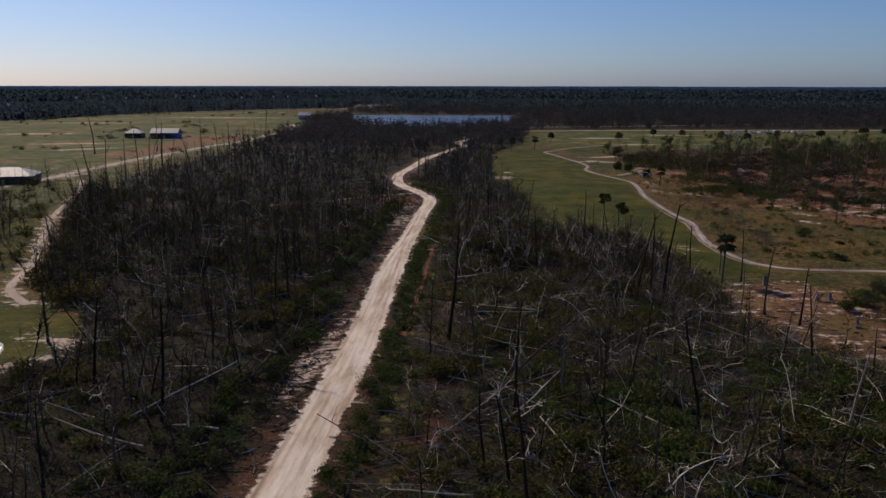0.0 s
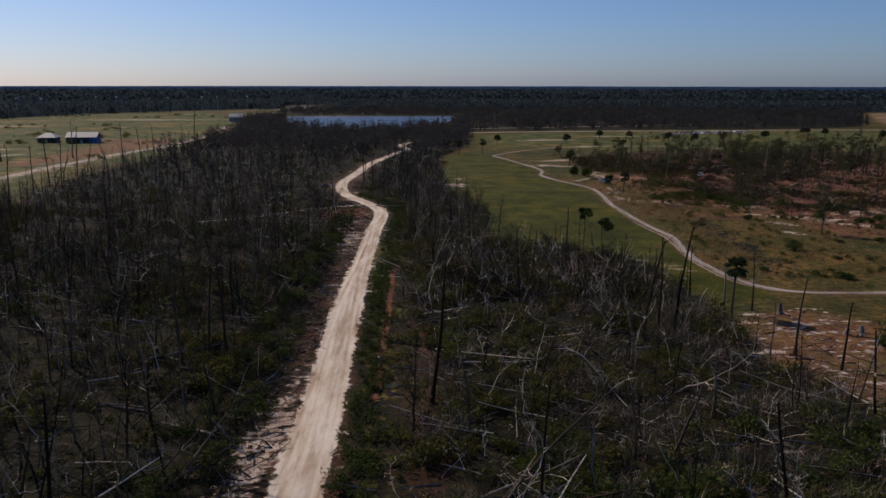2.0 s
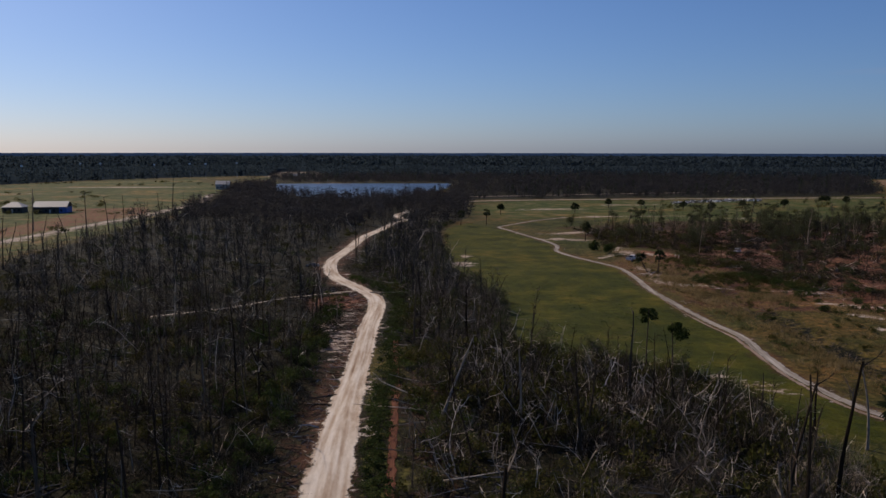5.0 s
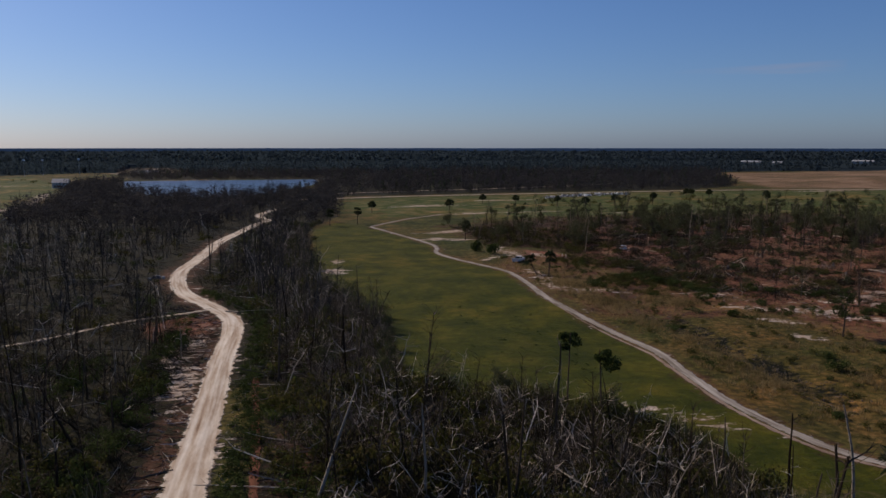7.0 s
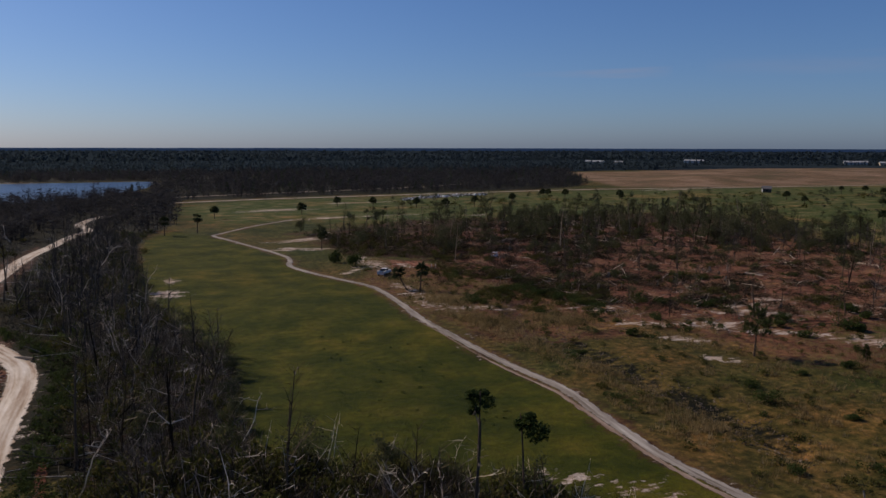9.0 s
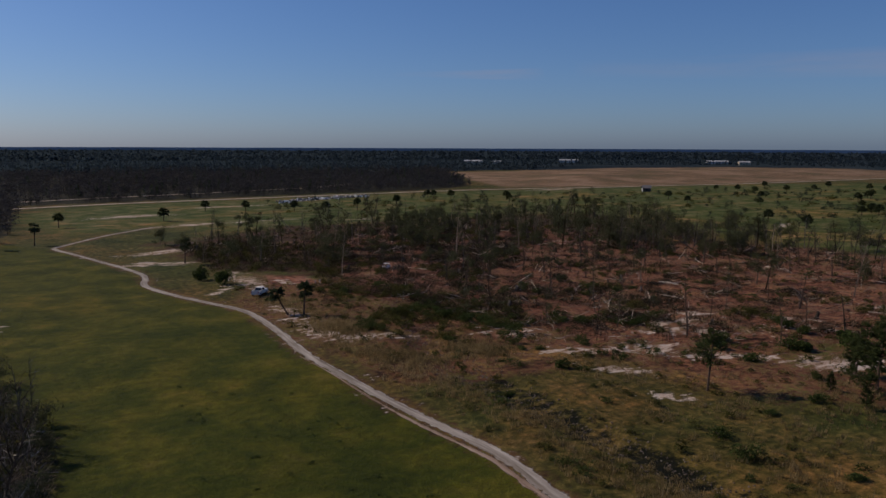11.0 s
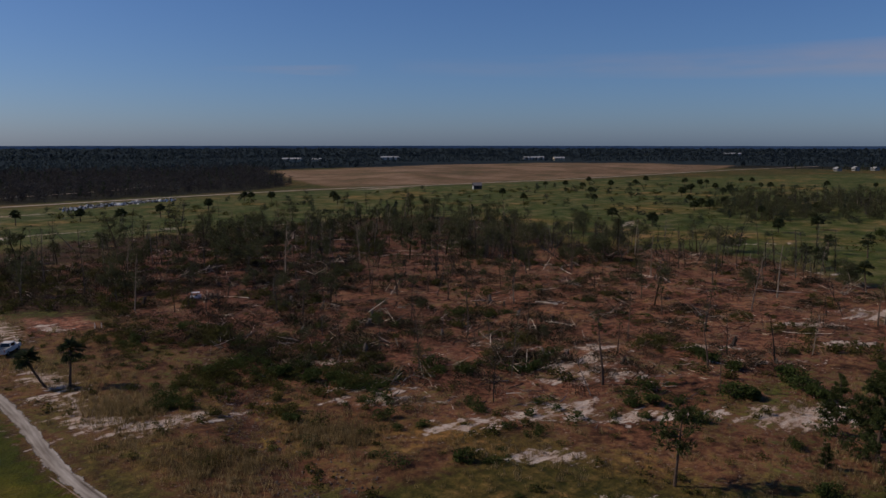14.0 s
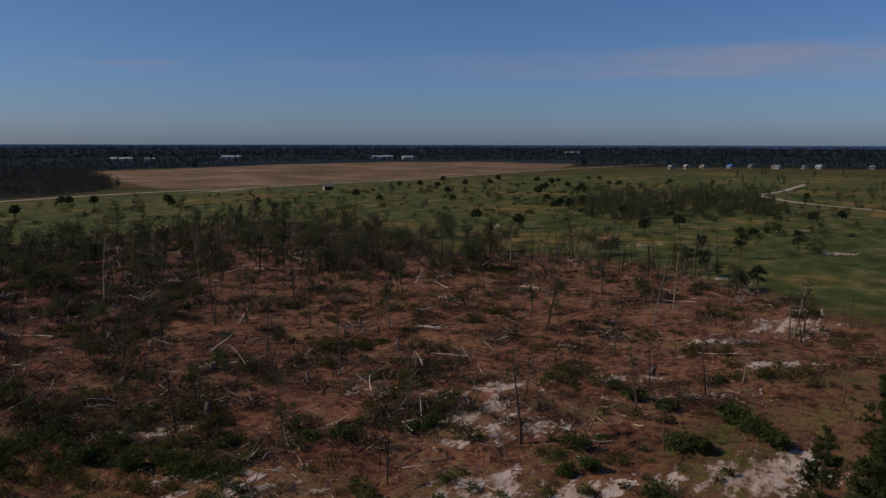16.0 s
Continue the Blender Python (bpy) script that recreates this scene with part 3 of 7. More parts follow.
red_cover = np.maximum.reduce([cover(RED, 40, 0.6), np.clip(0.62 - near_line(fx, fy, PATH) / 9, 0, 0.5), cover(SCRAPED, 30, 0.54), cover([(83, 311), (95, 313), (97, 324), (86, 329)], 5, 0.7), cover([(-8, 246), (-13, 252), (-24, 247), (-22, 236), (-14, 228)], 6, 0.66), cover([(94, 272), (96, 240), (104, 222), (122, 205), (134, 215), (112, 242), (102, 280)], 12, 0.56), cover([(68, 230), (92, 222), (102, 250), (98, 300), (86, 335), (70, 300), (68, 262)], 16, 0.5), cover(SANDBANK, 8, 0.52), np.where(fx < -9, shoulder, shoulder * 0.5), cover(WOODS, 40, 0.42), np.clip(0.5 - np.abs(beside - 12) / 20, 0, 0.42) * (fx > -9) * (fy < 220)])
green_cover = np.maximum.reduce([cover(MEADOW, 7), cover(TRACK_WOOD, 12, 0.7), cover(FAR_GREEN, 40, 0.76), cover(CLEARING, 9, 0.85)])
sand_cover = np.maximum.reduce([spots, cover(SANDBANK, 10, 0.37), np.clip(0.62 - (beside - 2.0) / 6, 0, 0.3) * (fy < 540), np.clip(0.5 - near_line(fx, fy, PATH) / 9, 0, 0.22), np.clip(0.6 - near_line(fx, fy, LEFT_TRACK) / 10, 0, 0.5),
                                np.clip(0.62 - np.abs(inside(fx, fy, LAKE)) / 22, 0, 0.6) * (fy > 850), cover(FAR_SAND, 60, 0.46), np.clip(0.6 - near_line(fx, fy, GRAVEL) / 24, 0, 0.5)])
one = np.ones(len(fx))
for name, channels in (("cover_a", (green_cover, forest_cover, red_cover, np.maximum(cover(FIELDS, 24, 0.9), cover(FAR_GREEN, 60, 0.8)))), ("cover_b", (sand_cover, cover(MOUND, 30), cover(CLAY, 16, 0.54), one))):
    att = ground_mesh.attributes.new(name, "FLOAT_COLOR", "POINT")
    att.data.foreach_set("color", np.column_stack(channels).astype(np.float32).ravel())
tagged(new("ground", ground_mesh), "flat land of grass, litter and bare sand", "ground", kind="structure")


def glide(pts, step):
    """Points along a smooth curve through pts."""
    out = []
    for i in range(len(pts) - 1):
        p = [Vector(pts[min(max(i + k, 0), len(pts) - 1)]) for k in (-1, 0, 1, 2)]
        n = max(2, int((p[2] - p[1]).length / step))
        for j in range(n):
            t = j / n
            out.append(0.5 * (2 * p[1] + (p[2] - p[0]) * t + (2 * p[0] - 5 * p[1] + 4 * p[2] - p[3]) * t * t + (3 * p[1] - p[0] - 3 * p[2] + p[3]) * t ** 3))
    return out + [Vector(pts[-1])]


def strip(name, pts, width, material, label, category, lift=0.05, step=2.0, across=6, crown=0.0, wander=0.0):
    """A track laid over the ground along pts, its width given along its length."""
    line = glide(pts, step)
    v, f, uv, run = [], [], [], 0.0
    rng = random.Random(len(pts))
    for i, p in enumerate(line):
        d = (line[min(i + 1, len(line) - 1)] - line[max(i - 1, 0)]).normalized()
        run += (p - line[i - 1]).length if i else 0
        w = width(p.y) if callable(width) else width
        w *= 1 + rng.uniform(-wander, wander)
        for k in range(across + 1):
            s = k / across - 0.5
            q = p + Vector((d.y, -d.x)) * s * w
            rut = -0.05 * math.exp(-((abs(s) - 0.22) / 0.07) ** 2) if crown else 0
            v.append((q.x, q.y, float(swell(q.x, q.y)) + lift + crown * (1 - 4 * s * s) + rut))
            uv.append((k / across, run))
    for i in range(len(line) - 1):
        for k in range(across):
            a = i * (across + 1) + k
            f += [(a, a + 1, a + across + 2), (a, a + across + 2, a + across + 1)]
    me = mesh_from(name, v, f, material, True)
    layer = me.uv_layers.new(name="along")
    idx = np.array([lp.vertex_index for lp in me.loops])
    layer.data.foreach_set("uv", np.array(uv, np.float32)[idx].ravel())
    return tagged(new(name, me), label, category, kind="structure")


strip("road", ROAD, lambda y: 6.6 if y < 130 else 6.6 - 1.4 * min((y - 130) / 60, 1), M_ROAD, "pale packed-sand dirt road with wheel ruts", "road", 0.07, 1.6, 14, 0.06)
strip("road", SPUR, 2.1, M_TRACK, "narrow pale sand spur off the dirt road", "track", 0.06)
strip("road", PATH, 3.3, M_PATH, "worn pale grey cart path through the grass", "path", 0.06, 1.6, 8, 0.03)
# a worn strip of bare sand on the meadow side of the cart path
worn = [(q.x - 1.5 + 0.3 * math.sin(q.y / 9), q.y) for q in glide([q for q in PATH if 150 < q[1] < 256], 6.0)]
strip("road", worn, lambda y: 0.4 + 2.2 * max(0.0, min(1.0, (250 - y) / 50)), M_WORN, "worn sandy verge beside the cart path", "path", 0.045, 1.6, 6)
strip("road", LEFT_TRACK, 2.7, M_TRACK, "loose pale sand track beside the woods", "track", 0.06)
strip("road", FAR_ROAD, 8.5, M_TRACK, "long straight pale dirt road at the mound", "road", 0.12, 6)
strip("road", GRAVEL, 7.5, M_TRACK, "pale gravel road past the houses", "road", 0.12, 6)
strip("road", CURVE_ROAD, 7.0, M_TRACK, "curving pale dirt road in the far grass", "road", 0.12, 6)
strip("road", WOOD_ROAD, 5.0, M_TRACK, "pale dirt road among far woods", "road", 0.12, 6)
strip("road", CLAY_TRACK, 2.1, M_CLAYTRACK, "overgrown red clay wheel track beside the hedge", "track", 0.06)


def pool(name, corners, z, label):
    line = glide([*corners, corners[0]], 8.0)
    cx, cy = sum(p.x for p in line) / len(line), sum(p.y for p in line) / len(line)
    v = [(cx, cy, z)] + [(p.x, p.y, z) for p in line]
    f = [(0, i, i + 1) for i in range(1, len(line))]
    me = mesh_from(name, v, f, M_WATER)
    tagged(new(name, me), label, "water", kind="structure")


pool("water", LAKE, -0.12, "blue rippled lake beyond the dead forest")
pool("water", FAR_LAKE, -0.12, "small far pond with sandy banks")
pool("water", POND, -0.2, "small dark pond in the clearing")


# ---- dead forest ----
R = random.Random(7)


def wander_path(start, way, length, steps, bend, rng):
    p, d = Vector(start), Vector(way).normalized()
    out = [p.copy()]
    for _ in range(steps):
        d = (d + Vector([rng.gauss(0, bend) for _ in range(3)])).normalized()
        p = p + d * (length / steps)
        out.append(p.copy())
    return out


def snag(h, rad, limbs, rng, sides=6, steps=7, twigs=2, reach=0.24, first=0.35):
    """A dead standing tree: trunk with a broken top, and its bare limbs."""
    trunk, crown = Geo(), []
    spine = wander_path((0, 0, -0.15), (rng.gauss(0, 0.03), rng.gauss(0, 0.03), 1), h, steps, 0.035, rng)
    trunk.tube(spine, [rad * (1.35 if i == 0 else 1 - 0.62 * i / steps) for i in range(steps + 1)], sides, 0.25, rng)
    for _ in range(limbs):
        at = rng.uniform(first, 0.98)
        i = min(int(at * steps), steps - 1)
        base = spine[i].lerp(spine[i + 1], at * steps - i)
        a = rng.uniform(0, 2 * math.pi)
        long = h * reach * rng.uniform(0.35, 1.1) * (1.25 - 0.7 * at)
        limb = wander_path(base, (math.cos(a), math.sin(a), rng.uniform(0.15, 1.3)), long, 4, 0.2, rng)
        r0 = rad * rng.uniform(0.2, 0.42)
        bough = Geo()
        crown.append(bough)
        bough.tube(limb, [r0, r0 * 0.8, r0 * 0.6, r0 * 0.4, r0 * 0.18], 3)
        for _ in range(twigs):
            k = rng.randint(1, 3)
            b = rng.uniform(0, 2 * math.pi)
            twig = wander_path(limb[k], (math.cos(b), math.sin(b), rng.uniform(0, 1.2)), long * rng.uniform(0.25, 0.6), 2, 0.3, rng)
            bough.tube(twig, [r0 * 0.42, r0 * 0.3, r0 * 0.12], 3)
    return trunk, crown


def joined(*geos):
    g = Geo()
    for o in geos:
        k = len(g.v)
        g.v += o.v
        g.f += [tuple(i + k for i in t) for t in o.f]
    return g


def twig_brush(rng, stems=46, tall=3.0, spread=1.3, thick=0.026):
    """A thicket of thin bare stems."""
    g = Geo()
    for _ in range(stems):
        a, r = rng.uniform(0, 2 * math.pi), spread * math.sqrt(rng.random())
        b = Vector((r * math.cos(a), r * math.sin(a), 0))
        h = tall * rng.uniform(0.35, 1.0)
        m = b + Vector((rng.gauss(0, 0.3), rng.gauss(0, 0.3), h * 0.55))
        t = m + Vector((rng.gauss(0, 0.5), rng.gauss(0, 0.5), h * 0.45))
        e = rng.uniform(0, 2 * math.pi)
        w = Vector((math.cos(e), math.sin(e), 0.2)) * rng.uniform(0.55, 1.3) * thick
        g.quad(tuple(b - w), tuple(b + w), tuple(m + w * 0.7), tuple(m - w * 0.7))
        g.tri(tuple(m - w * 0.7), tuple(m + w * 0.7), tuple(t))
    return g


def leaf_clump(rng, count=80, wide=1.1, tall=1.2, leaf=0.26, flat=0.0):
    """A bush of many small leaf faces, thick below and thin at its uneven rim."""
    g = Geo()
    lobes = [(rng.uniform(-0.6, 0.6) * wide, rng.uniform(-0.6, 0.6) * wide, rng.uniform(0.25, 0.75) * tall, rng.uniform(0.35, 0.75) * wide) for _ in range(5)]
    for _ in range(count):
        x, y, z, r = rng.choice(lobes)
        d = Vector([rng.gauss(0, 1) for _ in range(3)]).normalized() * r * rng.uniform(0.5, 1.1)
        c = Vector((x, y, z)) + Vector((d.x, d.y, d.z * 0.8))
        c.z = max(c.z, 0.04)
        u = Vector([rng.gauss(0, 1) for _ in range(3)]).normalized()
        w = u.cross(Vector([rng.gauss(0, 1) for _ in range(3)])).normalized()
        s = leaf * rng.uniform(0.5, 1.3)
        u, w = u * s, w * s * 0.8
        g.tri(tuple(c - u - w), tuple(c + u - w * 0.6), tuple(c + w))
    return g


def grow(n, corners, rng, keep=None, gap=0.0):
    """n random places inside a polygon that pass keep."""
    xs, ys = [c[0] for c in corners], [c[1] for c in corners]
    out, tries = [], 0
    while len(out) < n and tries < 40:
        tries += 1
        px = np.array([rng.uniform(min(xs), max(xs)) for _ in range(n * 3)])
        py = np.array([rng.uniform(min(ys), max(ys)) for _ in range(n * 3)])
        ok = inside(px, py, corners) > gap
        if keep:
            ok &= keep(px, py)
        out += list(zip(px[ok], py[ok]))
    return out[:n]


def off_tracks(road_gap, path_gap=2.5):
    def keep(x, y):
        return ((near_line(x, y, ROAD) > road_gap) & (near_line(x, y, PATH) > path_gap) & (near_line(x, y, SPUR) > 1.2) & (near_line(x, y, LEFT_TRACK) > 3) & (near_line(x, y, CLAY_TRACK) > 1.2)
                & (inside(x, y, LAKE) < -1) & (near_line(x, y, WOOD_ROAD) > 4))
    return keep


def z_at(x, y):
    return float(swell(x, y))


WEST = [(-150, 25), (-8, 25), (-8, 200), (12, 200), (12, 430), (-118, 430), (-125, 300), (-95, 190), (-78, 138), (-62, 122), (-53, 108), (-54, 96), (-62, 86), (-150, 70)]
EAST = [(-12, 25), (100, 25), (60, 90), (46, 116), (47, 138), (44, 152), (41, 161), (38, 167), (35, 174), (30, 179), (24, 184), (18, 190), (18, 205), (23, 236), (19, 263), (14, 303), (17, 340), (22, 405), (31, 440), (-2, 430), (-12, 330), (-12, 290), (0, 250)]
DEEP = [(-116, 430), (0, 430), (31, 440), (42, 470), (50, 540), (60, 625), (30, 700), (0, 652), (-33, 638), (-62, 662), (-95, 745), (-110, 900), (-140, 800), (-116, 590)]

TREE_KINDS = [snag(h, h * 0.01 + R.uniform(0.03, 0.09), R.randint(3, 7), R, twigs=R.randint(2, 4), reach=R.uniform(0.2, 0.34), first=R.choice((0.25, 0.45, 0.65))) for h in (3, 3.5, 4.5, 5, 6, 6.5, 7.5, 8.5, 9, 10, 11, 12, 13.5, 15)]
TREE_MESHES = [(mesh_of("trunk", t, M_BARK_DARK), [mesh_of("limb", b, m) for b in c]) for (t, c), m in zip(TREE_KINDS, [M_BARK_DARK, M_LIMB, M_BLEACHED, M_LIMB] * 4)]


def twig_tree(rng, tall, rad, blades, first=0.3, spread=0.2):
    """A thin dead tree: a stem and many fine bare twigs."""
    g = Geo()
    spine = wander_path((0, 0, -0.1), (rng.gauss(0, 0.04), rng.gauss(0, 0.04), 1), tall, 4, 0.05, rng)
    g.tube(spine, [rad, rad * 0.8, rad * 0.62, rad * 0.45, rad * 0.22], 4, 0.2, rng)
    for _ in range(blades):
        at = rng.uniform(first, 1.0) * 4
        i = min(int(at), 3)
        b = spine[i].lerp(spine[i + 1], at - i)
        a, long = rng.uniform(0, 6.3), tall * spread * rng.uniform(0.4, 1.2)
        m = b + Vector((math.cos(a), math.sin(a), rng.uniform(0.0, 1.0))) * long * 0.55
        t = m + Vector((math.cos(a) + rng.gauss(0, 0.5), math.sin(a) + rng.gauss(0, 0.5), rng.uniform(-0.2, 1.2))) * long * 0.45
        w = Vector((-math.sin(a), math.cos(a), 0.4)) * rng.uniform(0.02, 0.05)
        g.quad(tuple(b - w), tuple(b + w), tuple(m + w * 0.6), tuple(m - w * 0.6))
        g.tri(tuple(m - w * 0.6), tuple(m + w * 0.6), tuple(t))
    return g


def fuzzy_tree(rng, tall, blades):
    """A dead tree whose crown of fine twigs still stands, forked and crooked."""
    g = twig_tree(rng, tall, tall * 0.012, blades, 0.25, 0.24)
    for _ in range(3):
        a = rng.uniform(0, 6.3)
        z = tall * rng.uniform(0.3, 0.6)
        limb = wander_path((0, 0, z), (math.cos(a), math.sin(a), rng.uniform(0.6, 1.4)), tall * rng.uniform(0.25, 0.42), 4, 0.22, rng)
        g.tube(limb, [tall * 0.008 * (1 - 0.2 * i) for i in range(5)], 3)
        for _ in range(blades // 3):
            k = rng.randint(1, 4)
            b = limb[k]
            t = b + Vector((rng.gauss(0, 0.8), rng.gauss(0, 0.8), rng.uniform(-0.1, 1.0))) * tall * 0.1
            w = Vector((rng.gauss(0, 1), rng.gauss(0, 1), 0.3)).normalized() * rng.uniform(0.012, 0.03)
            g.tri(tuple(b - w), tuple(b + w), tuple(t))
    return g


def grove(rng, tall=7.0, spread=5.0):
    """A patch of far bare wood: a few stems, each with a haze of twigs round its top."""
    g = Geo()
    for _ in range(5):
        a, r = rng.uniform(0, 6.3), spread * math.sqrt(rng.random())
        x, y, h = r * math.cos(a), r * math.sin(a), tall * rng.uniform(0.6, 1.1)
        g.tube([(x, y, 0), (x + rng.gauss(0, 0.6), y, h)], [0.09, 0.03], 3)
        for _ in range(18):
            b = Vector((x + rng.gauss(0, 0.5), y + rng.gauss(0, 0.5), h * rng.uniform(0.15, 0.85)))
            t = b + Vector((rng.gauss(0, 1.5), rng.gauss(0, 1.5), rng.uniform(-0.4, 1.3)))
            w = Vector((rng.gauss(0, 1), rng.gauss(0, 1), rng.gauss(0, 1))).normalized() * rng.uniform(0.1, 0.3)
            g.tri(tuple(b - w), tuple(b + w), tuple(t))
    return g


SIMPLE_TREES = [twig_tree(R, R.uniform(6, 15), R.uniform(0.1, 0.2), R.randint(14, 34), R.choice((0.2, 0.4, 0.6)), R.uniform(0.14, 0.26)) for _ in range(14)]
FUZZY_TREES = [fuzzy_tree(R, R.uniform(5, 11), R.randint(28, 42)) for _ in range(10)]
TREE_LABELS = ("tall dark dead tree trunk with a broken top", "storm-snapped dead tree with bare limbs", "leaning dead tree stripped of its bark")


def dead_tree(x, y, kind, turn, lean, way, size, label):
    root = tagged(new("dead_tree"), label, "dead tree", "storm-killed standing trees")
    trunk, limbs = TREE_MESHES[kind]
    part("trunk", trunk, None, root)
    for limb in limbs:
        part("limb", limb, None, root)
    root.matrix_world = Matrix.Translation((x, y, z_at(x, y))) @ Matrix.Rotation(lean, 4, (math.cos(way), math.sin(way), 0)) @ Matrix.Rotation(turn, 4, "Z") @ Matrix.Scale(size, 4)
    return root


def lean_of(rng):
    return abs(rng.gauss(0, 0.11)) if rng.random() < 0.8 else rng.uniform(0.25, 0.95)


def crooked(rng, tall):
    """A bleached, crooked tree with a forked bare crown."""
    trunk, boughs = Geo(), []
    spine = wander_path((0, 0, -0.1), (rng.gauss(0, 0.2), rng.gauss(0, 0.2), 1), tall, 8, 0.15, rng)
    r = tall * 0.0085
    trunk.tube(spine, [r * (1.2 - 0.11 * i) for i in range(9)], 5)
    for _ in range(rng.randint(4, 7)):
        k, a = rng.randint(3, 8), rng.uniform(0, 6.3)
        b = Geo()
        limb = wander_path(spine[k], (math.cos(a), math.sin(a), rng.uniform(0.1, 0.9)), tall * rng.uniform(0.12, 0.3), 5, 0.3, rng)
        b.tube(limb, [r * 0.6 * (1 - 0.17 * i) for i in range(6)], 4)
        for _ in range(3):
            e = rng.uniform(0, 6.3)
            b.tube(wander_path(limb[rng.randint(2, 5)], (math.cos(e), math.sin(e), rng.uniform(-0.1, 0.8)), tall * rng.uniform(0.05, 0.12), 3, 0.35, rng), [r * 0.3, r * 0.25, r * 0.18, r * 0.08], 3)
        boughs.append(b)
    return trunk, boughs


PALE_START = len(TREE_MESHES)
for tall in (4, 5.5, 7, 8.5):
    t, c = crooked(R, tall)
    TREE_MESHES.append((mesh_of("trunk", t, M_BLEACHED), [mesh_of("limb", b, M_BLEACHED) for b in c]))
near_trees = [p for p in grow(420, WEST, R, off_tracks(11.0)) if p[1] < 190][:130] + [p for p in grow(600, EAST, R, off_tracks(8.5)) if p[1] < 215][:165]
for x, y in near_trees:
    lean = lean_of(R)
    if R.random() < (0.45 if x > -5 else 0.25):
        dead_tree(x, y, R.randrange(PALE_START, len(TREE_MESHES)), R.uniform(0, 6.3), lean, R.uniform(0, 6.3), R.uniform(0.7, 1.15), "pale crooked dead tree with bleached bare boughs")
    else:
        dead_tree(x, y, R.randrange(PALE_START), R.uniform(0, 6.3), lean, R.uniform(0, 6.3), R.uniform(0.7, 1.15), TREE_LABELS[2] if lean > 0.18 else TREE_LABELS[R.random() < 0.5])


def spots_for(places, rng, low, high, leaning=True, stretch=(0.85, 1.2)):
    return [(x, y, z_at(x, y), rng.uniform(0, 6.3), lean_of(rng) if leaning else 0.0, rng.uniform(0, 6.3), rng.uniform(low, high), rng.uniform(*stretch)) for x, y in places]


more = grow(1700, WEST, R, off_tracks(10.0)) + grow(520, EAST, R, off_tracks(9.0))
near = [p for p in more if p[1] < 235 and (p[1] > 150 or R.random() < 0.5)] + grow(170, [(-110, 70), (-26, 40), (-26, 200), (-85, 200), (-66, 120), (-62, 100)], R, off_tracks(10.0))
more = [p for p in more if p[1] >= 235]
scatter("dead_forest", SIMPLE_TREES[:5] + FUZZY_TREES, spots_for(near, R, 0.5, 1.1), M_BARK_STUFF, "dense stand of dark bare dead trees", "dead forest")
# Far stands take the greyer bark, with distance haze put into its colour.
scatter("dead_forest", FUZZY_TREES + SIMPLE_TREES[:3], spots_for(more, R, 0.5, 1.15), M_GREYBARK, "dense stand of dark bare dead trees", "dead forest")
scatter("dead_forest", FUZZY_TREES, spots_for(grow(1000, DEEP, R, off_tracks(5.0)), R, 0.45, 0.95), M_GREYBARK, "dense far stand of bare dead trees", "dead forest")
GROVES = [grove(R, R.uniform(6, 9)) for _ in range(8)]
scatter("dead_forest", GROVES, spots_for(grow(1800, MID_WOOD, R, off_tracks(5.0)) + grow(550, DEEP, R, off_tracks(7.0)), R, 0.7, 1.3, False), M_FARTWIG, "grey-brown bare woods beyond the meadow", "dead forest")

TWIGS = [twig_brush(R, 36, R.uniform(1.8, 4.2), R.uniform(1.2, 2.2)) for _ in range(8)]
BUSHES = [leaf_clump(R, 135, R.uniform(0.9, 1.6), R.uniform(0.7, 1.4), 0.13) for _ in range(7)]
everywhere = grow(220, WEST, R, off_tracks(6.5)) + grow(300, EAST, R, off_tracks(8.0)) + grow(200, DEEP, R, off_tracks(5.5))
scatter("bare_thicket", TWIGS, spots_for(everywhere, R, 0.6, 1.25, False), M_TWIG, "tangled bare grey-brown thicket under dead trees", "thicket")


def brush_mound(rng, blades=95, tall=1.5, spread=1.7, thick=0.028):
    """A low mass of fine dead twigs."""
    g = Geo()
    for _ in range(blades):
        a, r = rng.uniform(0, 2 * math.pi), spread * math.sqrt(rng.random())
        dome = tall * (1.05 - 0.75 * (r / spread) ** 2)
        b = Vector((r * math.cos(a), r * math.sin(a), rng.uniform(0, 0.6) * dome))
        t = b + Vector((rng.gauss(0, 0.55) + math.cos(a) * 0.3, rng.gauss(0, 0.55) + math.sin(a) * 0.3, rng.uniform(0.2, 0.6) * dome))
        e = rng.uniform(0, 2 * math.pi)
        w = Vector((math.cos(e), math.sin(e), 0.3)) * rng.uniform(0.5, 1.4) * thick
        g.tri(tuple(b - w), tuple(b + w), tuple(t))
    return g


MOUNDS = [brush_mound(R, 84, R.uniform(0.9, 1.9), R.uniform(1.6, 2.6), 0.026) for _ in range(8)]
FINE_MOUNDS = [brush_mound(R, 150, R.uniform(1.6, 2.4), R.uniform(1.2, 1.6), 0.014) for _ in range(6)]
WEST_NEAR = [(-120, 25), (-8, 25), (-8, 200), (8, 200), (8, 300), (-116, 300), (-95, 190), (-78, 138), (-62, 122), (-53, 108), (-54, 96), (-62, 86), (-120, 76)]
EDGE = [(18, 190), (24, 184), (30, 179), (35, 174), (38, 167), (41, 161), (44, 152), (47, 138), (46, 118), (36, 118), (26, 138), (14, 155), (4, 170), (2, 230), (4, 300), (8, 390), (20, 405), (16, 340), (13, 303), (18, 263), (22, 236), (17, 205)]
masses = grow(1500, WEST_NEAR, R, off_tracks(5.2)) + grow(400, WEST, R, off_tracks(5.2)) + grow(950, EAST, R, off_tracks(11.0))
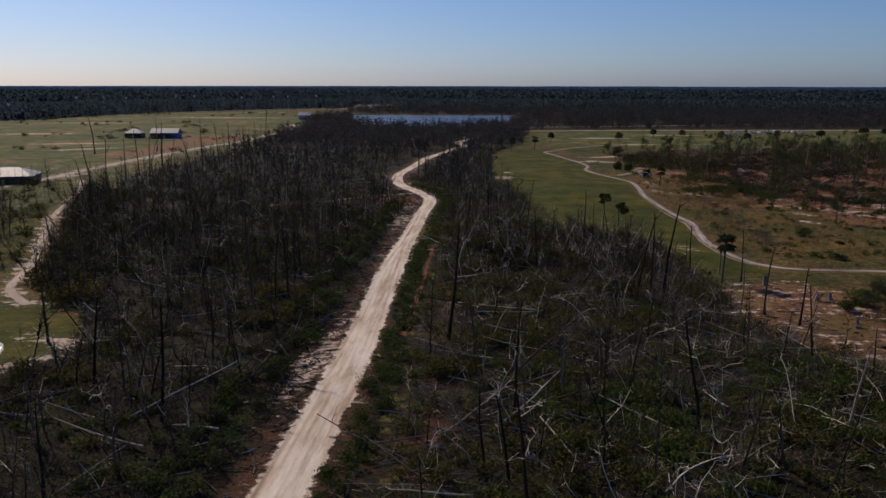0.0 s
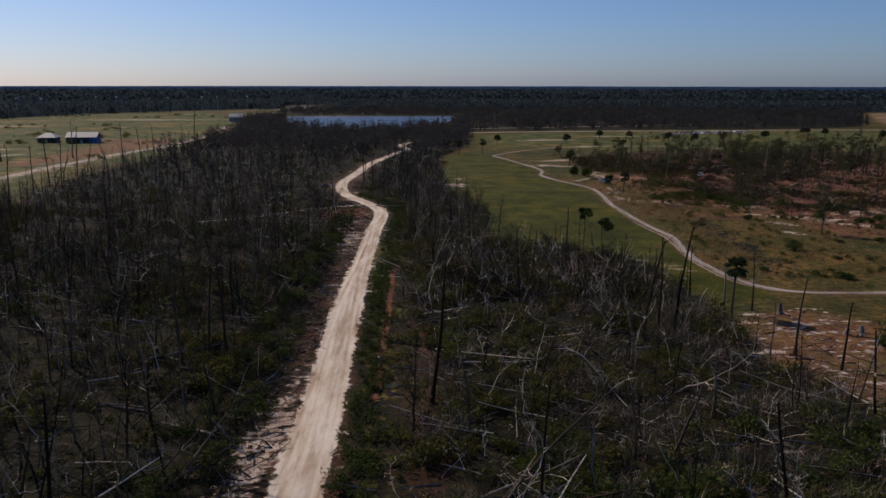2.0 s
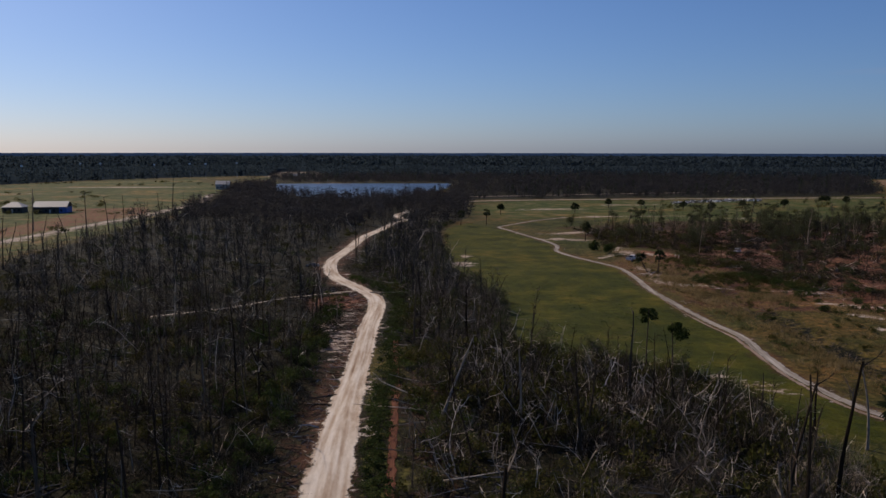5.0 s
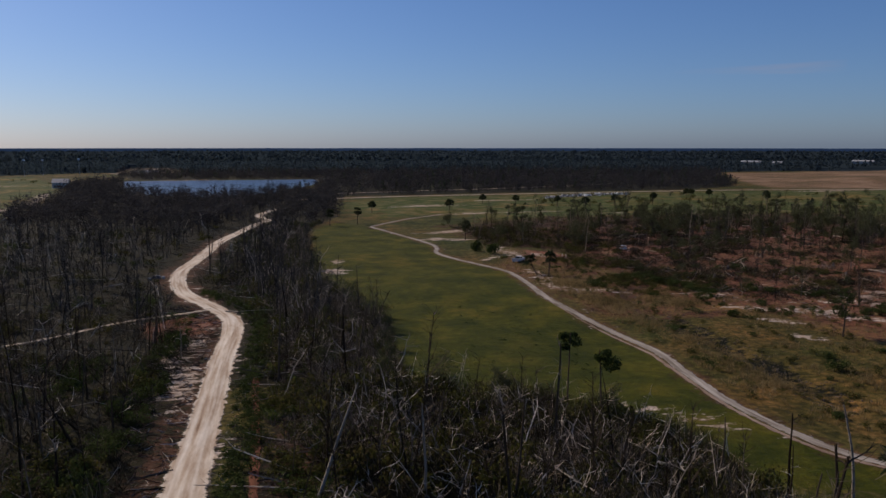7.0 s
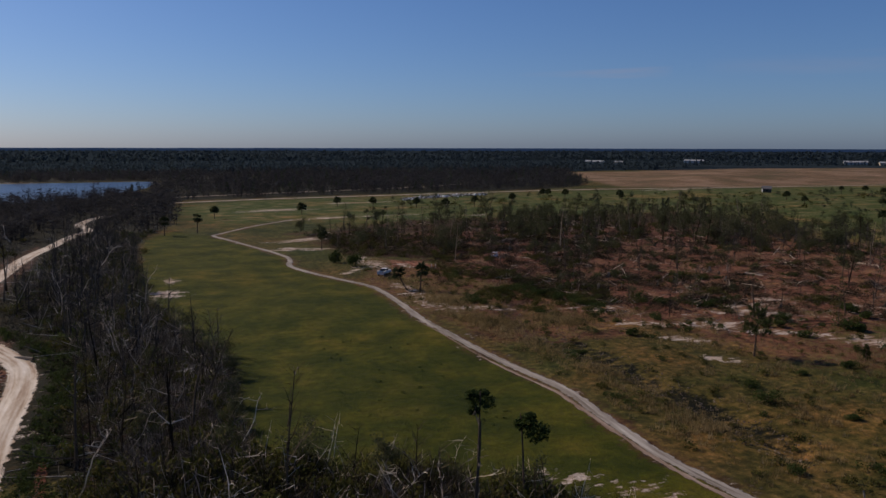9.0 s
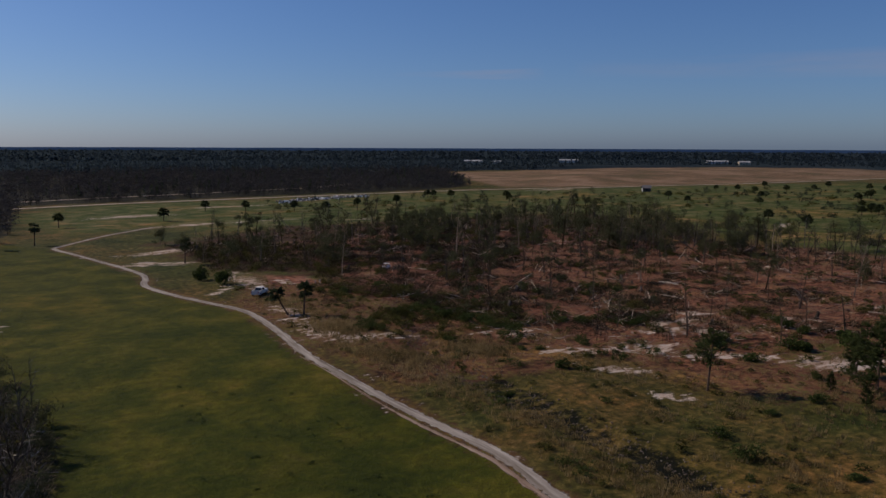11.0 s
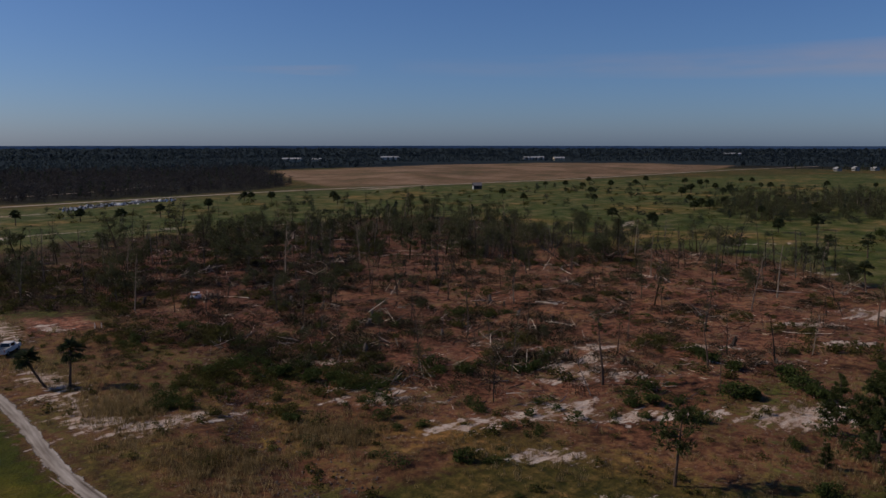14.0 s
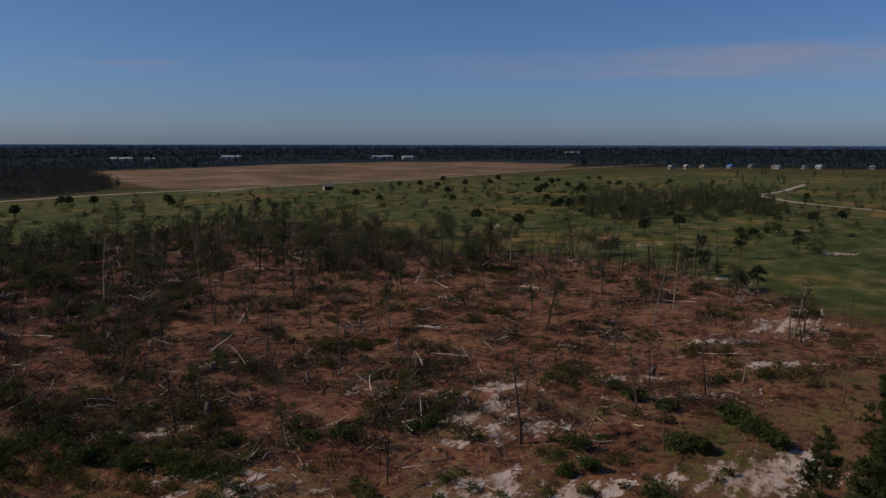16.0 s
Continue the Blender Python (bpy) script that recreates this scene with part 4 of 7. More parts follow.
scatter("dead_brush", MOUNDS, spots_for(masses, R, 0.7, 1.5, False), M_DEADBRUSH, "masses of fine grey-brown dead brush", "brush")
scatter("dead_brush", FINE_MOUNDS, spots_for(grow(640, EDGE, R, off_tracks(9)), R, 1.0, 1.7, False, (1.2, 1.9)), M_TWIG, "tall grey brush along the meadow's edge", "brush")
scatter("dead_brush", FINE_MOUNDS, spots_for(grow(760, EAST, R, off_tracks(9)), R, 0.8, 1.6, False, (0.7, 1.3)), M_TWIG, "fine grey-brown twigs among fallen trees", "brush")
scatter("undergrowth", BUSHES, spots_for(grow(300, EDGE, R, off_tracks(7)), R, 1.0, 2.0, False, (0.9, 1.6)), M_BRUSH, "dark green bushes along the meadow's edge", "undergrowth")
green_spots = grow(650, WEST, R, off_tracks(5.5)) + grow(1100, EAST, R, off_tracks(7.5))
scatter("undergrowth", BUSHES, spots_for(green_spots, R, 0.6, 1.5, False), M_BRUSH, "low dark green undergrowth among fallen trees", "undergrowth")
hedge = [(x + R.uniform(3.4, 7.0), y + R.uniform(-1, 1)) for p in glide(ROAD[2:14], 1.1) for x, y in [p[:]] * 2 if y > 35]
scatter("roadside_hedge", BUSHES, spots_for(hedge, R, 0.55, 1.05, False), M_HEDGE, "dense green shrubs along the dirt road", "hedge")


# ---- fallen trees ----
def fallen(length, rad, limbs, rng):
    """A fallen tree: its stem lying along +x, and broken limbs that rise from it."""
    stem, boughs = Geo(), []
    spine = wander_path((0, 0, rad), (1, 0, rng.uniform(-0.01, 0.05)), length, 6, 0.03, rng)
    stem.tube(spine, [rad * (1 - 0.6 * i / 6) for i in range(7)], 6, 0.15, rng)
    for _ in range(limbs):
        k = rng.randint(2, 6)
        a = rng.uniform(-1.2, 1.2)
        bough = Geo()
        limb = wander_path(spine[k], (rng.uniform(0.3, 1.0), math.sin(a), abs(math.cos(a)) * 0.8 + 0.1), length * rng.uniform(0.1, 0.28), 4, 0.25, rng)
        r0 = rad * rng.uniform(0.25, 0.5)
        bough.tube(limb, [r0, r0 * 0.8, r0 * 0.6, r0 * 0.4, r0 * 0.2], 3)
        for _ in range(2):
            b = rng.uniform(0, 6.3)
            twig = wander_path(limb[rng.randint(1, 3)], (math.cos(b), math.sin(b), rng.uniform(0, 1)), length * rng.uniform(0.04, 0.12), 2, 0.3, rng)
            bough.tube(twig, [r0 * 0.45, r0 * 0.3, r0 * 0.12], 3)
        boughs.append(bough)
    return stem, boughs


LOG_KINDS = [fallen(R.uniform(6, 14), R.uniform(0.07, 0.13), R.randint(1, 4), R) for _ in range(12)]
LOG_MESHES = [(mesh_of("stem", s, m), [mesh_of("limb", b, m) for b in bs]) for (s, bs), m in zip(LOG_KINDS, [M_LOG, M_BLEACHED] * 6)]
FULL_LOGS = [joined(s, *bs) for s, bs in LOG_KINDS]


def lie(rng):
    """Most trees fell the same way before the wind."""
    return rng.gauss(2.75, 0.55) if rng.random() < 0.8 else rng.uniform(0, 6.3)


def fallen_tree(x, y, kind, turn, tip, size):
    root = tagged(new("fallen_tree"), "bleached grey fallen tree with broken limbs" if kind % 2 else "fallen grey-brown tree trunk among brush", "fallen tree", "storm-felled trees")
    stem, boughs = LOG_MESHES[kind]
    part("stem", stem, None, root)
    for b in boughs:
        part("limb", b, None, root)
    root.matrix_world = Matrix.Translation((x, y, z_at(x, y) + 0.25)) @ Matrix.Rotation(turn, 4, "Z") @ Matrix.Rotation(-tip, 4, "Y") @ Matrix.Scale(size, 4)


for x, y in [p for p in grow(500, WEST, R, off_tracks(9.0)) if p[1] < 200][:120] + [p for p in grow(500, EAST, R, off_tracks(10.0)) if p[1] < 215][:110]:
    fallen_tree(x, y, R.randrange(len(LOG_MESHES)), lie(R), R.choice((0, 0, 0.04, 0.1, 0.3)) * R.random(), R.uniform(0.55, 1.1))
down = [(x, y, z_at(x, y) + 0.4, lie(R), 0.0, 0.0, R.uniform(0.5, 1.0), 1.0) for x, y in grow(420, WEST, R, off_tracks(9.0)) + grow(260, EAST, R, off_tracks(10.0))]
scatter("fallen_timber", FULL_LOGS, down, M_LOGSTUFF, "criss-crossed fallen grey trees on the forest floor", "fallen timber")


# patches of fresh green and bleached, twisted limbs
def twisted(rng):
    g = Geo()
    long = rng.uniform(2.5, 6.0)
    p = wander_path((0, 0, 0), (rng.uniform(0.2, 1), 0, rng.uniform(0.2, 1.4)), long, 6, 0.1, rng)
    r = rng.uniform(0.03, 0.055)
    g.tube(p, [r * (1 - 0.8 * i / 6) for i in range(7)], 3)
    for _ in range(4):
        k, a = rng.randint(2, 5), rng.uniform(0, 6.3)
        g.tube(wander_path(p[k], (math.cos(a), math.sin(a), rng.uniform(0, 1)), long * rng.uniform(0.15, 0.4), 3, 0.3, rng), [r * 0.55, r * 0.45, r * 0.3, r * 0.12], 3)
    return g


TWISTED = [twisted(R) for _ in range(10)]
pale = grow(520, WEST_NEAR, R, off_tracks(8.0)) + grow(680, EAST, R, off_tracks(10.0)) + grow(260, EDGE, R, off_tracks(9.0))
scatter("bleached_limbs", TWISTED, [(x, y, z_at(x, y) + R.choice((0, 0, 0.5, 1.5)), R.uniform(0, 6.3), R.uniform(0, 0.9), R.uniform(0, 6.3), R.uniform(0.5, 1.2), 1.0) for x, y in pale], M_PALESTUFF, "twisted pale bleached limbs in the brush", "dead limbs")
clusters = grow(30, WEST, R, off_tracks(8.0)) + grow(62, EAST, R, off_tracks(9.0))
fresh = [(x + R.gauss(0, 4.0), y + R.gauss(0, 4.0)) for x, y in clusters for _ in range(13)]
keep_off = off_tracks(6.0)
fresh = [p for p in fresh if keep_off(*p) and inside(*p, FOREST) > 1]
scatter("undergrowth", BUSHES, spots_for(fresh, R, 0.6, 1.3, False, (0.6, 1.0)), M_GREENBRUSH, "fresh bright green undergrowth in patches", "undergrowth")

# trees and bushes west of the sand track
scatter("undergrowth", BUSHES, spots_for(grow(330, TRACK_WOOD, R, off_tracks(3.0)), R, 0.8, 2.0, False), M_BRUSH, "green bushes beside the sand track", "undergrowth")
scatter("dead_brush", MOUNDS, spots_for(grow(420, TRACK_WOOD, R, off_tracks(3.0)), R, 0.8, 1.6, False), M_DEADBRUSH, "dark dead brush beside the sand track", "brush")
scatter("dead_forest", FUZZY_TREES, spots_for(grow(260, TRACK_WOOD, R, off_tracks(3.0)), R, 0.5, 1.1), M_BARK_STUFF, "thin bare trees beside the sand track", "dead forest")

# dense trees that screen the sand track from the forest's side
SCREEN = [(-124, 262), (-108, 212), (-86, 160), (-78, 138), (-66, 122), (-58, 124), (-70, 146), (-90, 198), (-106, 250)]
scatter("dead_forest", FUZZY_TREES, spots_for(grow(170, SCREEN, R, off_tracks(2.6)), R, 0.6, 1.1), M_BARK_STUFF, "dark bare trees along the sand track", "dead forest")
scatter("undergrowth", BUSHES, spots_for(grow(240, SCREEN, R, off_tracks(2.2)), R, 0.9, 2.0, False, (0.9, 1.5)), M_BRUSH, "dark green bushes along the sand track", "undergrowth")

# clumps of larger bushes
BIG_BUSHES = [leaf_clump(R, 300, R.uniform(1.3, 2.0), R.uniform(1.2, 2.0), 0.15) for _ in range(6)]


def clumped(n, corners, each, wide, keep=None):
    """Places gathered round n centres."""
    out = [(x + R.gauss(0, wide), y + R.gauss(0, wide)) for x, y in grow(n, corners, R, keep) for _ in range(R.randint(each // 2, each))]
    return [p for p in out if (keep is None or keep(*p)) and inside(*p, corners) > -2]


VERGE = [(-8, 40), (14, 40), (14, 130), (8, 200), (-4, 200), (-8, 120)]
scatter("undergrowth", BIG_BUSHES, spots_for(clumped(55, EAST, 8, 3.0, off_tracks(8.0)), R, 0.6, 1.3, False), M_BRUSH, "rounded olive bushes in clumps among dead trees", "undergrowth")
scatter("undergrowth", BIG_BUSHES, spots_for(clumped(34, WEST_NEAR, 8, 3.0, off_tracks(8.0)), R, 0.6, 1.3, False), M_BRUSH, "rounded olive bushes in clumps among dead trees", "undergrowth")
scatter("undergrowth", BIG_BUSHES, spots_for(clumped(22, VERGE, 8, 2.2, off_tracks(5.5)), R, 0.5, 1.0, False, (0.6, 0.9)), M_GREENBRUSH, "fresh green bushes on the road verge", "undergrowth")


# ---- distant forest ----
def rim(a):
    """How far off the unbroken forest begins, by heading in degrees clockwise from +y."""
    return float(np.interp(a, [-180, -90, -40, -31, -22, -10, -8.4, -7.4, -4.8, -3.8, 5, 30, 38, 60, 75, 95, 130, 180], [700, 700, 760, 800, 960, 1080, 1060, 1300, 1300, 970, 980, 1000, 1150, 1350, 1330, 1250, 800, 700]))


heads = np.concatenate((np.arange(-180, -40, 4.0), np.arange(-40, 110, 0.5), np.arange(110, 181, 4.0)))
rings = np.concatenate((np.zeros(1), np.geomspace(24, 3800, 26)))
cv = []
for i, s in enumerate(rings):
    for a in heads:
        r = min(rim(a) + s * (4700 - rim(a)) / 3800, 4700)
        w = radians(a)
        x, y = r * math.sin(w), 100 + r * math.cos(w)
        cv.append((x, y, -0.2 if i == 0 else (4.5 + 1.4 * noise.noise((x / 160, y / 160, 0))) * (0.45, 0.8, 1.0)[min(i, 3) - 1]))
nh = len(heads)
cf = []
for i in range(len(rings) - 1):
    for k in range(nh - 1):
        a = i * nh + k
        cf += [(a, a + nh, a + nh + 1), (a, a + nh + 1, a + 1)]
tagged(new("distant_forest", mesh_from("distant_forest", cv, cf, M_CANOPY)), "dark forest tinted haze-blue, reaching the horizon", "forest", kind="stuff")


def crown_clump(rng, tall, wide, faces=17):
    """A ragged pointed crown of broad leaf masses, seen from far off."""
    g = Geo()
    for _ in range(faces):
        z = tall * rng.uniform(0.08, 0.95)
        r, a = wide * (1.1 - z / tall) * rng.random(), rng.uniform(0, 6.3)
        c = Vector((math.cos(a) * r, math.sin(a) * r, z))
        u = Vector([rng.gauss(0, 1) for _ in range(3)]).normalized() * wide * rng.uniform(0.26, 0.56)
        w = u.cross(Vector([rng.gauss(0, 1) for _ in range(3)])).normalized() * wide * rng.uniform(0.24, 0.5)
        g.quad(tuple(c - u), tuple(c - w), tuple(c + u * 0.9), tuple(c + w))
    return g


def in_forest(count, low, high, rng, shape):
    """Places of the far forest between two distances past its rim."""
    out = []
    while len(out) < count:
        a = rng.uniform(-40, 108)
        r = rim(a) + low + (high - low) * rng.random() ** shape
        x, y = r * math.sin(radians(a)), 100 + r * math.cos(radians(a))
        if r < 4650:
            out.append((x, y))
    return [p for p in out if (inside(*p, FAR_SAND) < -4 or R.random() < 0.12 and inside(*p, FAR_LAKE) < -8) and inside(*p, LAKE) < -3 and inside(*p, MOUND) < -3]


NEAR_CONES = [crown_clump(R, R.uniform(8, 13), R.uniform(2.4, 3.6)) for _ in range(8)]
FAR_CONES = [crown_clump(R, R.uniform(8, 12), R.uniform(7, 11), 15) for _ in range(6)]
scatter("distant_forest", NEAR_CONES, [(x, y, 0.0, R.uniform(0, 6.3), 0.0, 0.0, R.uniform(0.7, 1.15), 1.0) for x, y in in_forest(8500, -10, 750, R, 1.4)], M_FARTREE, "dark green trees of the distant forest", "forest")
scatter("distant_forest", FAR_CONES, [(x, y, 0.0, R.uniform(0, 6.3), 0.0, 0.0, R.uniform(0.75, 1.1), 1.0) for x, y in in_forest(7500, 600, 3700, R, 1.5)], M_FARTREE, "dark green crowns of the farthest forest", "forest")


def far_backdrop():
    """Glowing haze-blue ring in place of the farthest forest, too far off to shift."""
    m, n, l, b = nodes_of("glowing haze blue")
    # Haze is painted in as a blue base with a faint glow.
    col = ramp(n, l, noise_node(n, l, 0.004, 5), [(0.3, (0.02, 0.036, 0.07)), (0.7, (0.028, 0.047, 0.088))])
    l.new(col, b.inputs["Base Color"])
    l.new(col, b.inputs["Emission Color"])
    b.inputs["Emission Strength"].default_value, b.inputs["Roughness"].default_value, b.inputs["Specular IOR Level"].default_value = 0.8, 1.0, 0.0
    v, f, n = [], [], 720
    for i in range(n + 1):
        a = 2 * math.pi * i / n
        x, y = 25 + 4720 * math.sin(a), 100 + 4720 * math.cos(a)
        v += [(x, y, -1.0), (x, y, 20.5 + 0.9 * noise.noise((x / 300, y / 300, 1)) + 0.5 * noise.noise((x / 70, y / 70, 2)))]
    for i in range(n):
        f += [(2 * i, 2 * i + 2, 2 * i + 3), (2 * i, 2 * i + 3, 2 * i + 1)]
    tagged(new("backdrop_forest", mesh_from("backdrop_forest", v, f, m)), "glowing haze-blue ring for the farthest forest", "backdrop", kind="structure")


far_backdrop()


def far_tree(rng, tall):
    """A small far tree: a ragged stack of leaf faces round a stem."""
    g = Geo()
    g.tube([(0, 0, 0), (0, 0, tall * 0.9)], [0.2, 0.05], 3)
    for _ in range(22):
        z = tall * rng.uniform(0.25, 1.0)
        r = tall * 0.22 * (1.15 - z / tall) + 0.4
        a = rng.uniform(0, 6.3)
        c = Vector((math.cos(a) * r * rng.random(), math.sin(a) * r * rng.random(), z))
        u = Vector([rng.gauss(0, 1) for _ in range(3)]).normalized() * rng.uniform(0.7, 1.3)
        w = u.cross(Vector((rng.gauss(0, 1), rng.gauss(0, 1), rng.gauss(0, 1)))).normalized() * 0.8
        g.quad(tuple(c - u), tuple(c - w), tuple(c + u), tuple(c + w))
    return g


FAR_TREES = [far_tree(R, R.uniform(8, 13)) for _ in range(8)]
edge = []
for _ in range(1500):
    a = R.uniform(-38, 108)
    r = rim(a) - 40 + abs(R.gauss(0, 160))
    x, y = r * math.sin(radians(a)), 100 + r * math.cos(radians(a))
    edge.append((x, y))
edge = [p for p in edge if inside(*p, LAKE) < -3 and (inside(*p, FAR_SAND) < -4 or R.random() < 0.12 and inside(*p, FAR_LAKE) < -8) and inside(*p, MOUND) < 0 and inside(*p, FIELDS) < 12]
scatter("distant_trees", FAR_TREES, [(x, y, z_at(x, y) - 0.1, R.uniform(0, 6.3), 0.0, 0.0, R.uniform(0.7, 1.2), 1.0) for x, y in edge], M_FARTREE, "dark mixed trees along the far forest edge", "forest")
scatter("distant_trees", FAR_TREES, [(x, y, z_at(x, y), R.uniform(0, 6.3), 0.0, 0.0, R.uniform(0.4, 0.9), 1.0) for x, y in grow(420, MID_WOOD, R, off_tracks(5))], M_TREE, "scattered green trees in the bare woods", "forest")

# thin high cloud streaks low over the horizon
def cloud_material():
    m, n, l, b = nodes_of("thin cloud")
    pos = n.new("ShaderNodeNewGeometry").outputs["Position"]
    mp = n.new("ShaderNodeMapping")
    mp.inputs["Scale"].default_value = (0.0007, 0.0007, 0.0055)
    l.new(pos, mp.inputs[0])
    wisps = noise_node(n, l, 1.0, 6, 0.55, mp.outputs[0])
    uv, split = n.new("ShaderNodeUVMap"), n.new("ShaderNodeSeparateXYZ")
    l.new(uv.outputs[0], split.inputs[0])
    fade = calc(n, l, "MULTIPLY", calc(n, l, "MULTIPLY", split.outputs[1], calc(n, l, "SUBTRACT", 1.0, split.outputs[1])), 4.0)
    fade = calc(n, l, "MULTIPLY", fade, calc(n, l, "POWER", split.outputs[0], 0.7))
    f = calc(n, l, "MULTIPLY", calc(n, l, "MULTIPLY", calc(n, l, "SUBTRACT", wisps, 0.36, True), 2.6, True), fade)
    e, c, s = n.new("ShaderNodeEmission"), n.new("ShaderNodeBsdfTransparent"), n.new("ShaderNodeMixShader")
    # The streaks glow by emission in place of sunlight on cloud.
    e.inputs["Color"].default_value, e.inputs["Strength"].default_value = (0.66, 0.56, 0.56, 1), 0.68
    l.new(calc(n, l, "MULTIPLY", f, 0.75), s.inputs[0])
    l.new(c.outputs[0], s.inputs[1])
    l.new(e.outputs[0], s.inputs[2])
    l.new(s.outputs[0], n["Material Output"].inputs["Surface"])
    return m


def cloud_streak(a0, a1, low, high):
    """A streak between two headings, low and high in degrees over the horizon, growing thicker towards a1."""
    v, f, uv, n = [], [], [], 24
    for i in range(n + 1):
        t = i / n
        a = radians(a0 + (a1 - a0) * t)
        for k in range(5):
            mid, half = (low + high) / 2, (high - low) / 2 * (0.35 + 0.65 * t)
            e = radians(mid + half * (k / 2 - 1))
            v.append((4850 * math.sin(a), 100 + 4850 * math.cos(a), 34 + 4850 * math.tan(e)))
            uv.append((min(t * 1.6, 1) * min((1 - t) * 6, 1), k / 4))
    for i in range(n):
        for k in range(4):
            a = i * 5 + k
            f += [(a, a + 5, a + 6), (a, a + 6, a + 1)]
    me = mesh_from("cloud", v, f, M_CLOUD, True)
    layer = me.uv_layers.new(name="sheet")
    layer.data.foreach_set("uv", np.array(uv, np.float32)[np.array([lp.vertex_index for lp in me.loops])].ravel())
    ob = tagged(new("backdrop_cloud", me), "thin pinkish high cloud streak", "cloud", kind="structure")
    ob.visible_shadow = False


M_CLOUD = cloud_material()
cloud_streak(44, 100, 3.6, 7.2)
cloud_streak(31, 42, 4.6, 5.6)

# ---- live trees and shrubs ----
GREEN_BUSHES = [leaf_clump(R, 950, R.uniform(0.9, 1.4), R.uniform(1.1, 1.7), 0.09) for _ in range(5)]
BUSH_MESHES = [mesh_of("leaves", g, M_HEDGE) for g in GREEN_BUSHES]


def stems_geo(rng):
    g = Geo()
    for _ in range(5):
        a = rng.uniform(0, 6.3)
        g.tube(wander_path((0, 0, -0.05), (math.cos(a) * 0.5, math.sin(a) * 0.5, 1), 1.0, 3, 0.15, rng), [0.05, 0.04, 0.03, 0.015], 4)
    return g


STEM_MESH = mesh_of("stem", stems_geo(R), M_PINE_BARK)


def shrub(x, y, size, tall=1.0):
    root = tagged(new("shrub"), "rounded dark green shrub on open ground", "shrub", "shrubs on the open ground")
    part("stem", STEM_MESH, None, root)
    part("leaves", R.choice(BUSH_MESHES), None, root)
    root.matrix_world = pose(x, y, z_at(x, y), 0, 0, R.uniform(0, 360)) @ Matrix.Diagonal((size, size, size * tall, 1))


def frond_geo(rng, n=9, reach=1.15):
    """A fan leaf on its stalk, along +x, drooping at its tip."""
    g = Geo()
    g.tube([(0, 0, 0), (reach * 0.5, 0, 0.05)], [0.025, 0.015], 3)
    for i in range(n):
        a = radians(-75 + 150 * i / (n - 1))
        c = Vector((reach * 0.5, 0, 0.05))
        d = Vector((math.cos(a), math.sin(a), -0.15))
        side = Vector((-math.sin(a), math.cos(a), 0)) * 0.07
        m = c + d * reach * 0.4
        t = m + (d + Vector((0, 0, -0.55))) * reach * rng.uniform(0.3, 0.42)
        g.quad(tuple(c), tuple(m - side), tuple(t), tuple(m + side))
    return g


FROND_GEOS = [frond_geo(R) for _ in range(4)]
FROND_MESHES = [mesh_of("frond", g, M_PALM) for g in FROND_GEOS]


def frond_turns(n, rng):
    return [(i * 137.5 + rng.uniform(-15, 15), rng.uniform(-45, 85)) for i in range(n)]


def palm(x, y, tall, size=1.0, lean=0.0, way=0.0, fronds=26):
    root = tagged(new("palm_tree"), "cabbage palm with a round dark green crown", "palm tree", "palms on the old fairways")
    g = Geo()
    top = Vector((math.cos(way) * lean, math.sin(way) * lean, 1)).normalized() * tall
    bow = Vector((0, 0, 0.12 * lean * tall))
    g.tube([Vector((0, 0, -0.2)), top * 0.3 - bow, top * 0.65 - bow, top], [0.24, 0.17, 0.16, 0.2], 7)
    part("trunk", g, M_PINE_BARK, root)
    for turn, tip in frond_turns(fronds, R):
        f = part("frond", R.choice(FROND_MESHES), None, root)
        f.matrix_local = pose(*top, 0, -tip, turn) @ Matrix.Scale(size * R.uniform(0.85, 1.2), 4)
    root.matrix_world = pose(x, y, z_at(x, y), 0, 0, 0)


# x, y, height, crown, lean, heading of the lean
PALMS = [(50.1, 139, 7.6, 1.45, 0.05, 0.5), (73.5, 282.3, 4.6, 1.35, 0.6, 2.42), (75.4, 279.3, 5.2, 1.35, 0.12, 0.6), (76.5, 363, 5.5, 1.4, 0.05, 0), (249, 230, 5.5, 1.6, 0.35, 2.6), (283, 228, 5.2, 1.6, 0.05, 1),
         (304, 215, 5.0, 1.7, 0.05, 2), (222, 214, 5.4, 1.5, 0.2, 1), (255, 237, 5, 1.4, 0.1, 4), (46, 431, 6, 1.5, 0.05, 0), (33, 425, 5.5, 1.5, 0.05, 0), (284, 239, 4.5, 1.2, 0.1, 1)]
for p in PALMS:
    palm(*p)
FAR_CROWN = Geo()
for turn, tip in frond_turns(34, R):
    m = pose(0, 0, 0, 0, -tip, turn)
    g = R.choice(FROND_GEOS)
    k = len(FAR_CROWN.v)
    FAR_CROWN.v += [tuple(m @ Vector(v)) for v in g.v]
    FAR_CROWN.f += [tuple(i + k for i in t) for t in g.f]
FAR_CROWN_MESH = mesh_of("crown", FAR_CROWN, M_PALM)
FAR_TRUNK = Geo()
FAR_TRUNK.tube([(0, 0, -0.2), (0.05, 0, 1)], [0.22, 0.16], 6)
FAR_TRUNK_MESH = mesh_of("trunk", FAR_TRUNK, M_PINE_BARK)


def far_palm(x, y, tall, size):
    root = tagged(new("palm_tree"), "distant cabbage palm standing on green grass", "palm tree", "palms on the old fairways")
    part("trunk", FAR_TRUNK_MESH, None, root).scale = (1, 1, tall)
    c = part("crown", FAR_CROWN_MESH, None, root)
    c.location, c.scale, c.rotation_euler = (0.05, 0, tall), (size, size, size), (0, 0, R.uniform(0, 6.3))
    root.matrix_world = pose(x, y, z_at(x, y))


